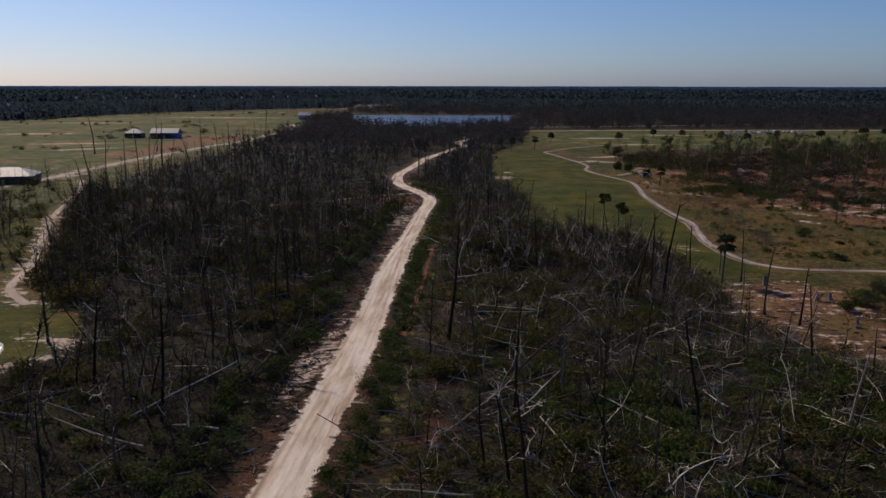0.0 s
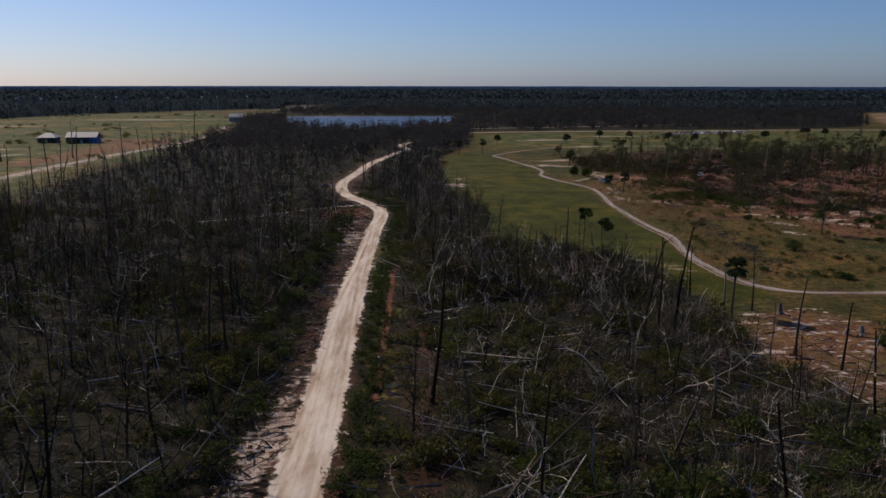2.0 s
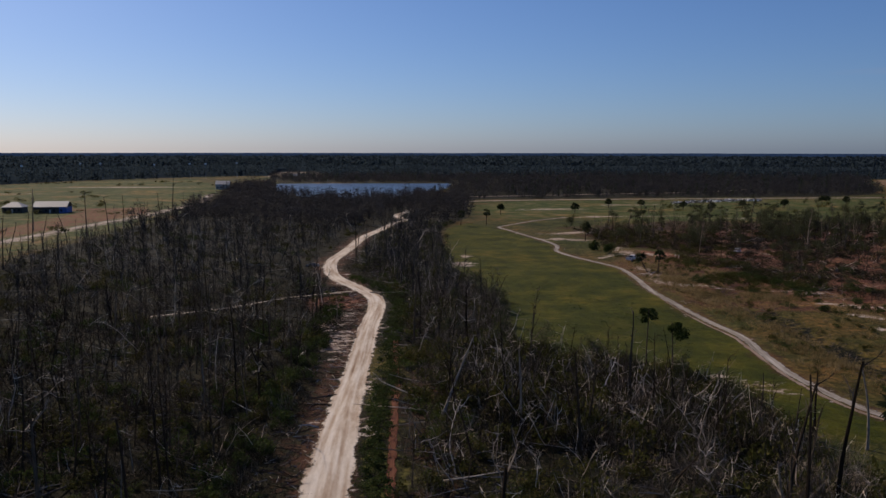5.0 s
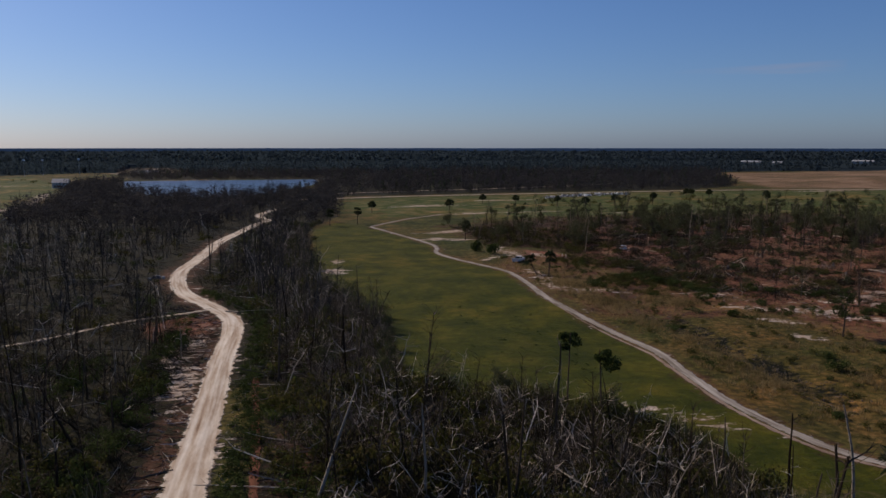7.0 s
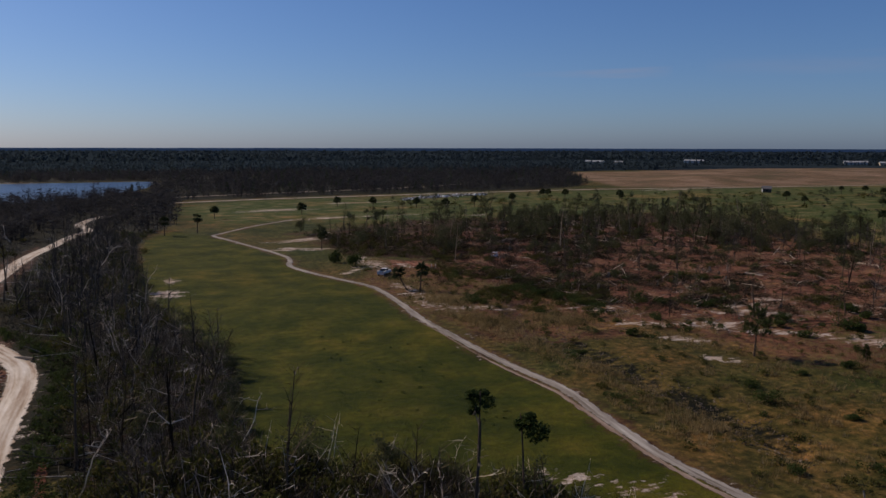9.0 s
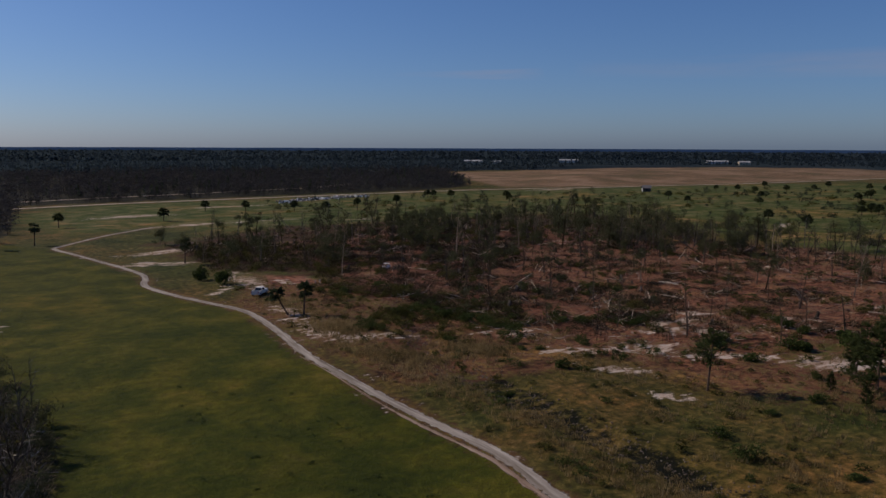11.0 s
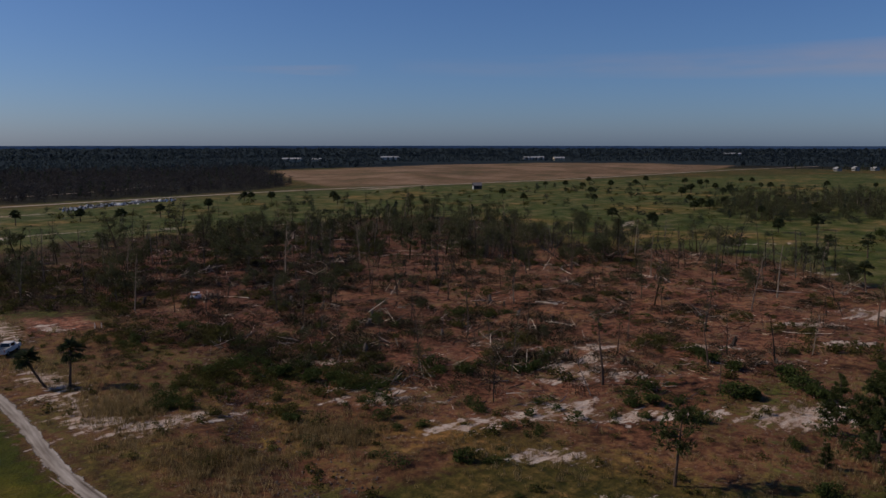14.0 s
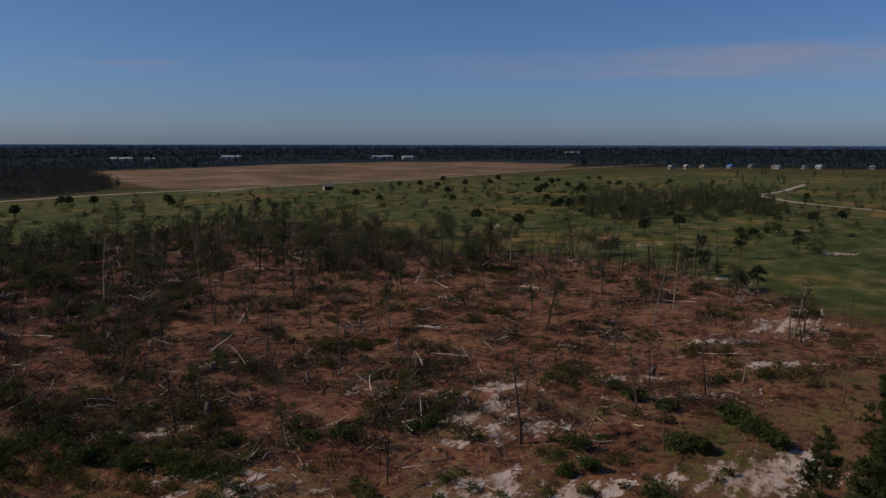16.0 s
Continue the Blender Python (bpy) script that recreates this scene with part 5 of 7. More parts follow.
FAR_PALMS = [(106, 494), (138, 535), (151, 512), (175, 507), (188, 497), (208, 500), (290, 549), (299, 542), (242, 516), (326, 519), (513, 498), (523, 472), (656, 490), (537, 396), (613, 417), (332, 340), (405, 335), (412, 330), (386, 295),
             (311, 498), (295, 563), (249, 527), (324, 317), (481, 440), (425, 340), (526, 369), (441, 334), (581, 397), (618, 437), (626, 428), (693, 421), (697, 413), (601, 365), (356, 263), (391, 219), (402, 209), (62, 487)]
for x, y in FAR_PALMS:
    far_palm(x, y, R.uniform(3.0, 4.6), R.uniform(1.5, 2.1))
for _ in range(18):
    x, y = grow(1, [(300, 200), (560, 200), (800, 400), (640, 520), (480, 560), (360, 430), (320, 330)], R)[0]
    far_palm(x, y, R.uniform(2.5, 4.5), R.uniform(1.5, 2.2))
for x, y in [(349, 239), (352, 235), (360, 232), (362, 228)]:
    shrub(x, y, R.uniform(1.6, 2.1), 1.2)
for x, y in [(71.3, 332), (74, 322.5)]:
    shrub(x, y, 1.9, 1.6)


def needle_tuft(g, c, way, rng, count, long, wide=0.03):
    for _ in range(count):
        d = (Vector(way) * 0.6 + Vector([rng.gauss(0, 0.7) for _ in range(3)])).normalized()
        s = d.cross(Vector([rng.gauss(0, 1) for _ in range(3)])).normalized() * wide
        t = Vector(c) + d * long * rng.uniform(0.6, 1.2)
        g.tri(tuple(Vector(c) - s), tuple(Vector(c) + s), tuple(t))


def pine_geo(tall, rng, whorls=12, first=0.2, spread=0.3, tufts=9, needles=16):
    trunk, limbs, crown = Geo(), [], Geo()
    spine = wander_path((0, 0, -0.2), (0, 0, 1), tall, 8, 0.02, rng)
    trunk.tube(spine, [tall * 0.018 * (1.1 - i / 8.4) for i in range(9)], 7)
    for w in range(whorls):
        at = first + (1 - first) * w / whorls
        i = min(int(at * 8), 7)
        base = spine[i].lerp(spine[i + 1], at * 8 - i)
        for _ in range(rng.randint(2, 4)):
            a = rng.uniform(0, 6.3)
            long = tall * spread * (1.1 - at) * rng.uniform(0.6, 1.15) + 0.3
            limb = wander_path(base, (math.cos(a), math.sin(a), rng.uniform(0.0, 0.5)), long, 4, 0.12, rng)
            b = Geo()
            b.tube(limb, [0.05, 0.04, 0.03, 0.02, 0.01], 3)
            limbs.append(b)
            for _ in range(tufts):
                k = rng.choice((1, 2, 2, 3, 3, 4))
                c = limb[k] + Vector([rng.gauss(0, 0.18) * long * 0.5 for _ in range(3)])
                needle_tuft(crown, c, (limb[4] - limb[0]).normalized(), rng, needles, 0.4, 0.038)
    return trunk, limbs, crown


def pine_kind(*a, **k):
    t, ls, c = pine_geo(*a, **k)
    return mesh_of("trunk", t, M_PINE_BARK), [mesh_of("limb", b, M_PINE_BARK) for b in ls], mesh_of("crown", c, M_NEEDLES), joined(t, *ls), c


def pine(x, y, kind, size, label, turn=None):
    root = tagged(new("pine_tree"), label, "pine tree", "surviving pines")
    part("trunk", kind[0], None, root)
    for b in kind[1]:
        part("limb", b, None, root)
    part("crown", kind[2], None, root)
    root.matrix_world = pose(x, y, z_at(x, y), 0, 0, R.uniform(0, 360) if turn is None else turn) @ Matrix.Scale(size, 4)


BIG_PINE = pine_kind(10, R, whorls=16, first=0.08, spread=0.36, tufts=28, needles=15)
YOUNG_PINE = pine_kind(7, R, whorls=8, first=0.45, spread=0.5, tufts=10, needles=11)
BARE_PINE = pine_kind(9, R, whorls=4, first=0.7, spread=0.2, tufts=2, needles=10)
pine(122, 189.5, BIG_PINE, 1.25, "full dark green pine beside the cleared ground")
pine(127, 195, BIG_PINE, 0.75, "bushy young green pine", 80)
pine(118, 183, BIG_PINE, 0.6, "bushy young green pine", 200)
pine(102, 203, YOUNG_PINE, 1.35, "small thin pine with an open crown")
for x, y, s in [(112, 186, 0.35), (116, 193, 0.3)]:
    pine(x, y, BIG_PINE, s, "low bushy green pine")
# tall bare stems that stand in the cleared ground
for x, y, s in [(126, 225, 1.25), (133, 211, 0.75), (143, 217, 0.95), (141, 231, 0.7), (168, 228, 1.05), (207, 254, 1.2), (192, 205, 1.05), (195, 203, 1.15), (175, 240, 0.8), (220, 236, 1.0), (186, 262, 0.9), (150, 255, 0.8), (212, 245, 1.1),
                (234, 262, 1.05), (228, 240, 0.9), (240, 250, 1.0), (160, 290, 0.9), (170, 285, 1.0), (148, 296, 1.0), (152, 292, 1.1), (180, 300, 1.1), (200, 290, 1.0)]:
    pine(x, y, BARE_PINE, s, "tall thin nearly bare pine stem")


def scraggly(rng, tall, leafy=60):
    """A thin damaged tree: stem, bare boughs, and a little foliage."""
    stem, foliage = twig_tree(rng, tall, tall * 0.013, 40, 0.35, 0.2), Geo()
    for _ in range(leafy):
        z = tall * rng.uniform(0.35 if leafy > 60 else 0.4, 1.03)
        a, r = rng.uniform(0, 6.3), tall * 0.17 * rng.random() * (1.25 - z / tall) + 0.15
        c = Vector((math.cos(a) * r, math.sin(a) * r, z))
        u = Vector([rng.gauss(0, 1) for _ in range(3)]).normalized() * rng.uniform(0.08, 0.2)
        w = u.cross(Vector([rng.gauss(0, 1) for _ in range(3)])).normalized() * rng.uniform(0.07, 0.15)
        foliage.quad(tuple(c - u), tuple(c - w), tuple(c + u), tuple(c + w))
    return stem, foliage


SCRAGS = [scraggly(R, R.uniform(7, 13), 100) for _ in range(7)]
SCRAG_MESHES = [(mesh_of("stem", a, M_LIMB), mesh_of("foliage", b, M_SCRAG)) for a, b in SCRAGS]


def woods_tree(x, y):
    stem, foliage = R.choice(SCRAG_MESHES)
    root = tagged(new("tree"), "thin half-bare tree in the damaged woods", "tree", "trees of the damaged woods")
    part("stem", stem, None, root)
    part("foliage", foliage, None, root)
    root.matrix_world = pose(x, y, z_at(x, y), R.gauss(0, 3), R.gauss(0, 3), R.uniform(0, 360)) @ Matrix.Scale(R.uniform(0.6, 1.2), 4)


for x, y in grow(70, WOODS, R) + grow(26, RED, R):
    woods_tree(x, y)


def bushy(rng, tall, wide, leafy, leaf=0.2, first=1):
    """A broad ragged tree: stem, crooked boughs, and clumps of small leaves round their ends."""
    stem, foliage = Geo(), Geo()
    spine = wander_path((0, 0, -0.2), (rng.gauss(0, 0.06), rng.gauss(0, 0.06), 1), tall * 0.9, 5, 0.07, rng)
    stem.tube(spine, [tall * 0.017 * (1.15 - 0.18 * i) for i in range(6)], 5)
    ends = [spine[5], spine[4]]
    for _ in range(9):
        k, a = rng.randint(first, 4), rng.uniform(0, 6.3)
        limb = wander_path(spine[k], (math.cos(a), math.sin(a), rng.uniform(0.1, 0.9)), wide * rng.uniform(0.35, 0.75), 3, 0.2, rng)
        stem.tube(limb, [tall * 0.007, tall * 0.006, tall * 0.004, tall * 0.002], 3)
        ends += limb[2:]
    for _ in range(leafy):
        c = rng.choice(ends) + Vector((rng.gauss(0, 0.13) * wide, rng.gauss(0, 0.13) * wide, rng.gauss(0, 0.1) * wide))
        u = Vector([rng.gauss(0, 1) for _ in range(3)]).normalized() * leaf * rng.uniform(0.5, 1.3)
        w = u.cross(Vector([rng.gauss(0, 1) for _ in range(3)])).normalized() * leaf * 0.7
        c.z = max(c.z, 0.3)
        foliage.tri(tuple(c - u), tuple(c + w), tuple(c + u))
    return stem, foliage


BUSHY = [bushy(R, R.uniform(5, 9), R.uniform(3.5, 6), 1500, 0.23) for _ in range(6)]
BUSHY_MESHES = [(mesh_of("stem", a, M_LIMB), mesh_of("foliage", b, M_SCRAG)) for a, b in BUSHY]


def bushy_tree(x, y, size):
    stem, foliage = R.choice(BUSHY_MESHES)
    root = tagged(new("tree"), "ragged grey-green tree with a broad thin crown", "tree", "trees of the damaged woods")
    part("stem", stem, None, root)
    part("foliage", foliage, None, root)
    root.matrix_world = pose(x, y, z_at(x, y), R.gauss(0, 3), R.gauss(0, 3), R.uniform(0, 360)) @ Matrix.Scale(size, 4)


CAR_WOOD = [(79, 346), (88, 334), (104, 328), (118, 340), (122, 372), (108, 404), (84, 398)]
for x, y in [(208, 317), (213, 315), (219, 318), (231, 286), (226, 283), (236, 291), (210.5, 236), (268, 266), (272, 262), (277, 321), (240, 319), (246, 324), (252, 316), (290, 330), (300, 338), (262, 300), (284, 300)]:
    bushy_tree(x, y, R.uniform(0.85, 1.35))
for x, y in grow(7, CAR_WOOD, R) + grow(10, WOODS, R) + grow(12, [(190, 300), (240, 290), (270, 262), (300, 300), (290, 340), (210, 335)], R):
    bushy_tree(x, y, R.uniform(0.5, 1.0))
scatter("low_brush", BUSHES, spots_for(grow(190, CAR_WOOD, R), R, 0.6, 1.4, False), M_BRUSH, "dense dark brush beside bare sand", "undergrowth")
scatter("dead_brush", MOUNDS, spots_for(grow(260, CAR_WOOD, R), R, 0.9, 1.7, False), M_DEADBRUSH, "dense dead brush beside bare sand", "brush")


def stand(places, low, high, label, kinds):
    """A wood of many half-bare trees: stems and foliage that belong together."""
    for k, material in ((0, M_BARK_STUFF), (1, M_SCRAG)):
        pr = random.Random(91)
        scatter("damaged_woods", [g[k] for g in kinds], [(x, y, z_at(x, y), pr.uniform(0, 6.3), 0.0, 0.0, pr.uniform(low, high), 1.0) for x, y in places], material, label, "woods")


BACK_WOODS = [(205, 335), (262, 335), (300, 366), (335, 395), (300, 440), (212, 440), (150, 440), (165, 400)]
THIN_BUSHY = [bushy(R, R.uniform(6, 9), R.uniform(3.0, 5), 460, 0.3) for _ in range(5)]
WISPY = [bushy(R, R.uniform(9, 13), R.uniform(3.0, 4.6), 1000, 0.23, 2) for _ in range(6)]
stand(grow(70, BACK_WOODS, R) + grow(100, EAST_WOODS, R), 0.6, 1.25, "dark green leafy trees behind the cleared ground", THIN_BUSHY)
stand(grow(62, WOODS, R) + grow(14, RED, R), 0.5, 1.15, "stand of tall thin wispy trees", WISPY)
stand(grow(50, EAST_WOODS, R), 0.4, 0.9, "far green and grey tree belt", THIN_BUSHY)
scatter("woodland_trees", FAR_TREES, [(x, y, z_at(x, y), R.uniform(0, 6.3), 0.0, 0.0, R.uniform(0.35, 0.8), 1.0) for x, y in grow(12, EAST_WOODS, R) + grow(10, [(255, 330), (300, 372), (330, 400), (300, 440), (230, 420)], R)
         + grow(24, [(560, 200), (900, 180), (1000, 330), (700, 330)], R)], M_TREE, "dark green trees in the far grassland", "woods")
scatter("bare_thicket", TWIGS, spots_for(grow(300, WOODS, R) + grow(80, EAST_WOODS, R) + grow(220, RED, R), R, 0.5, 1.0, False), M_DEADBRUSH, "bare grey-brown saplings in the cleared woods", "thicket")
scatter("woods_snags", SIMPLE_TREES, spots_for(grow(60, WOODS, R) + grow(30, RED, R), R, 0.5, 0.85), M_GREYBARK, "bare snapped trees standing in the cleared woods", "dead forest")

# ---- cleared ground: slash, stumps, brush ----
def stick(rng):
    g = Geo()
    long = rng.uniform(0.8, 3.0)
    g.tube(wander_path((-long / 2, 0, 0.06), (1, 0, rng.uniform(0, 0.25)), long, 2, 0.12, rng), [0.06, 0.05, 0.025], 3)
    return g


STICKS = [stick(R) for _ in range(12)]
litter = grow(3600, RED, R) + grow(500, WOODS, R) + grow(160, SANDBANK, R)
scatter("logging_slash", STICKS, [(x, y, z_at(x, y), R.uniform(0, 6.3), 0.0, 0.0, R.uniform(0.5, 1.5), 1.0) for x, y in litter], M_SLASH, "scattered red-brown sticks and bark slash", "slash")
# Dark bark here puts the trees' shade into the branches' colour.
scatter("forest_litter", STICKS, [(x, y, z_at(x, y), lie(R), 0.0, 0.0, R.uniform(0.6, 1.8), 1.0) for x, y in grow(1900, WEST, R, off_tracks(3.6))], M_BARK_STUFF, "shade-darkened broken branches on the forest floor", "litter")
floor_sticks = grow(500, WEST, R, off_tracks(3.6)) + grow(1500, EAST, R, off_tracks(3.6))
scatter("forest_litter", STICKS, [(x, y, z_at(x, y), lie(R), 0.0, 0.0, R.uniform(0.6, 1.8), 1.0) for x, y in floor_sticks], M_LOGSTUFF, "broken branches littering the forest floor", "litter")


def brush_pile(x, y, size):
    """A heap of cut logs and limbs thrown together."""
    root = tagged(new("brush_pile"), "heap of broken grey limbs and bark", "brush pile", "slash heaps on the cleared ground")
    for _ in range(12):
        a, long = R.uniform(0, 6.3), R.uniform(1.2, 3.6)
        d = Vector((math.cos(a), math.sin(a), R.uniform(0.0, 0.7)))
        start = Vector((R.gauss(0, 0.7), R.gauss(0, 0.7), R.uniform(0.0, 0.5))) - Vector((d.x, d.y, 0)) * long * 0.4
        g = Geo()
        r = R.uniform(0.035, 0.09)
        g.tube(wander_path(start, d, long, 3, 0.1, R), [r, r * 0.85, r * 0.65, r * 0.35], 5)
        part("branch", g, R.choice((M_LOG, M_LIMB, M_SLASH, M_BLEACHED)), root)
    root.matrix_world = pose(x, y, z_at(x, y), 0, 0, R.uniform(0, 360)) @ Matrix.Scale(size, 4)


for x, y in [(118, 262), (146, 251), (151, 247), (139, 268), (128, 275), (166, 262), (178, 250), (128, 243), (190, 272), (160, 275), (205, 262), (115, 300)] + grow(44, RED, R) + grow(10, DARK_WOOD, R):
    brush_pile(x, y, R.uniform(0.8, 1.5))


def stump(x, y, size):
    """A splintered stump with flared roots."""
    g = Geo()
    g.tube([(0, 0, -0.1), (0, 0, 0.25), (0.03, 0, 0.6), (0.05, 0.03, 1.0)], [0.42, 0.27, 0.24, 0.22], 8, 0.22, R)
    for _ in range(5):
        a = R.uniform(0, 6.3)
        g.tube([(math.cos(a) * 0.15, math.sin(a) * 0.15, 0.25), (math.cos(a) * 0.6, math.sin(a) * 0.6, 0.0)], [0.12, 0.05], 4)
    ob = tagged(new("tree_stump", mesh_of("tree_stump", g, M_LOG)), "splintered grey tree stump with spread roots", "tree stump", "stumps on the cleared ground")
    ob.matrix_world = pose(x, y, z_at(x, y), R.gauss(0, 8), R.gauss(0, 8), R.uniform(0, 360)) @ Matrix.Scale(size, 4)


for x, y in grow(60, RED, R) + grow(5, SANDBANK, R):
    stump(x, y, R.uniform(0.6, 1.5))

OPEN = [(68, 150), (140, 140), (190, 165), (200, 186), (150, 202), (115, 220), (100, 245), (94, 270), (92, 300), (78, 345), (72, 330), (70, 290), (66, 250), (66, 205), (64, 180)]
for x, y, s in [(86, 186, 1.4), (90, 176, 1.1), (100, 192, 1.0), (78, 218, 1.0), (92, 222, 1.3), (96, 238, 1.2), (88, 246, 1.5), (98, 262, 1.8), (92, 270, 1.4), (108, 252, 1.2), (114, 246, 1.5), (121, 208, 1.4), (128, 219, 1.5),
                (134, 207, 1.5), (145, 214, 1.6), (150, 222, 1.5), (135, 239, 1.3), (160, 210, 1.2), (82, 160, 2.0), (76, 133, 1.5), (80, 126, 1.6), (86, 120, 1.6), (70, 168, 1.2), (110, 170, 1.0)]:
    shrub(x, y, s, R.uniform(0.55, 0.9))
tufts = grow(1900, OPEN, R, off_tracks(5)) + [(x + R.gauss(0, 1.6), y + R.gauss(0, 1.2)) for x, y in ((87, 240), (90, 236), (84, 246), (96, 225), (80, 238), (88, 200), (100, 196), (112, 192), (76, 270)) for _ in range(40)]


def tuft(rng):
    g = Geo()
    for _ in range(14):
        a = rng.uniform(0, 6.3)
        b = Vector((rng.gauss(0, 0.22), rng.gauss(0, 0.22), 0))
        t = b + Vector((math.cos(a) * 0.3, math.sin(a) * 0.3, rng.uniform(0.4, 0.9)))
        w = Vector((-math.sin(a), math.cos(a), 0)) * 0.03
        g.tri(tuple(b - w), tuple(b + w), tuple(t))
    return g


TUFTS = [tuft(R) for _ in range(6)]
scatter("dry_grass", TUFTS, spots_for(tufts, R, 0.4, 1.0, False), M_DRYGRASS, "tufts of dry tan grass", "grass")
low = grow(420, OPEN, R, off_tracks(5)) + grow(300, RED, R) + grow(300, WOODS, R) + grow(160, [(90, 300), (92, 262), (104, 246), (116, 256), (110, 300), (100, 330)], R)
scatter("low_brush", BUSHES, spots_for(low, R, 0.3, 1.1, False, (0.5, 1.0)), M_BRUSH, "low olive brush on the open ground", "undergrowth")
scatter("dead_brush", MOUNDS, spots_for(grow(350, RED, R), R, 0.3, 0.9, False), M_SLASH, "low red-brown dead brush on the cleared ground", "brush")
scatter("dead_brush", MOUNDS, spots_for(grow(500, RED, R) + grow(350, WOODS, R) + grow(260, [(92, 300), (100, 268), (104, 250), (118, 262), (112, 300), (104, 335)], R), R, 0.5, 1.3, False, (0.6, 1.1)), M_DEADBRUSH, "dark dead brush on the cleared ground", "brush")
scatter("meadow_weeds", BUSHES, spots_for(grow(70, [(30, 200), (52, 190), (55, 240), (40, 250)], R), R, 0.2, 0.45, False, (0.3, 0.6)), M_HEDGE, "low dark weeds in the meadow", "weeds")


def stone(rng):
    g = Geo()
    ring = [(math.cos(a), math.sin(a)) for a in (0, 1.1, 2.0, 3.2, 4.1, 5.2)]
    for z, r in ((-0.1, 0.25), (0.1, 0.3), (0.24, 0.17)):
        g.v += [(x * r * rng.uniform(0.7, 1.2), y * r * rng.uniform(0.7, 1.2), z * rng.uniform(0.8, 1.2)) for x, y in ring]
    for k in (0, 6):
        for i in range(6):
            a, b = k + i, k + (i + 1) % 6
            g.f += [(a, b, b + 6), (a, b + 6, a + 6)]
    g.f += [(12, 12 + i, 13 + i) for i in range(1, 5)]
    return g


STONES = [stone(R) for _ in range(6)]
M_STONE = surface("grey rubble", [(0.1, (0.07, 0.055, 0.042)), (0.6, (0.17, 0.135, 0.105)), (0.95, (0.4, 0.34, 0.28))], 2.0, per="island", fine=14)
M_DITCH = surface("dull broken rubble", [(0.1, (0.075, 0.058, 0.048)), (0.6, (0.14, 0.108, 0.085)), (0.97, (0.25, 0.2, 0.165))], 2.0, per="island", fine=14)
rubble = [(p.x + R.gauss(0, 2.0), p.y + R.gauss(0, 2.0)) for p in glide(DITCH, 0.05)]
scatter("ditch_rubble", STONES, spots_for(rubble, R, 0.15, 0.5, False), M_DITCH, "broken grey rubble lining the drainage ditch", "rubble")
clods = [(p.x + R.choice((-1, 1, -1)) * R.uniform(2.9, 5.5), p.y) for p in glide(ROAD[2:13], 0.35)]
scatter("road_rubble", STONES, spots_for(clods, R, 0.12, 0.45, False), M_STONE, "loose clods and stones along the road", "rubble")


def lone_rock(x, y):
    ob = tagged(new("boulder", mesh_of("boulder", STONES[0], M_STONE)), "pale boulder in the roadside brush", "boulder")
    ob.matrix_world = pose(x, y, z_at(x, y), 0, 0, 30) @ Matrix.Scale(2.6, 4)


lone_rock(-6.5, 121)


M_SAWN = surface("brown sawn log bark", [(0.2, (0.07, 0.04, 0.024)), (0.8, (0.2, 0.13, 0.085))], 3.0, per="object", fine=14, specular=0.05)


def sawn_log(x, y, turn, long, r):
    root = tagged(new("sawn_log"), "short sawn log with a fresh orange cut end", "log", "sawn logs beside the road")
    g = Geo()
    g.tube([(0, 0, r), (long, 0, r)], [r, r * 0.95], 9)
    part("bark", g, M_SAWN, root)
    for x0, x1 in ((-0.012, 0.004), (long - 0.004, long + 0.012)):
        e = Geo()
        e.tube([(x0, 0, r), (x1, 0, r)], [r * 0.93, r * 0.93], 9)
        e.tube([(x1, 0, r), (x0, 0, r)], [r * 0.93, r * 0.93], 9)
        part("cut_end", e, M_CUT, root, "orange sawn end")
    root.matrix_world = pose(x, y, z_at(x, y), 0, 0, turn)


for _ in range(30):
    y = R.uniform(84, 118)
    sawn_log(-17.5 - R.uniform(0.5, 4.5), y, R.uniform(0, 360), R.uniform(0.3, 1.3), R.uniform(0.07, 0.15))

# litter of sticks and bark on the road's west shoulder
verge = [(p.x - R.uniform(2.6, 8.0), p.y + R.uniform(-1, 1)) for p in glide(ROAD[2:13], 0.22)]
scatter("forest_litter", STICKS, [(x, y, z_at(x, y), R.uniform(0, 6.3), 0.0, 0.0, R.uniform(0.4, 1.2), 1.0) for x, y in verge], M_SLASH, "red-brown bark and sticks beside the road", "litter")
scatter("forest_litter", STICKS, [(x, y, z_at(x, y), R.uniform(0, 6.3), 0.0, 0.0, R.uniform(0.3, 0.9), 1.0) for x, y in verge[1::3]], M_PALESTUFF, "pale splinters beside the road", "litter")
# hummocks and shrubs of the far grassland
FAR_GRASS = [(150, 470), (262, 400), (300, 330), (280, 255), (330, 150), (520, 130), (700, 250), (640, 480), (420, 560), (180, 560)]
scatter("low_brush", BUSHES, spots_for(grow(260, FAR_GRASS, R), R, 1.0, 3.0, False, (0.5, 0.9)), M_BRUSH, "scattered olive shrubs on the far grassland", "undergrowth")
scatter("low_brush", BUSHES, spots_for(clumped(110, FAR_GRASS, 5, 7.0), R, 0.9, 2.2, False, (0.7, 1.2)), M_TREE, "dark shrubs in loose rows on the far grassland", "undergrowth")
scatter("woodland_trees", [g[1] for g in THIN_BUSHY], spots_for(grow(110, FAR_GRASS, R), R, 0.5, 0.9, False), M_TREE, "small dark trees on the far grassland", "woods")

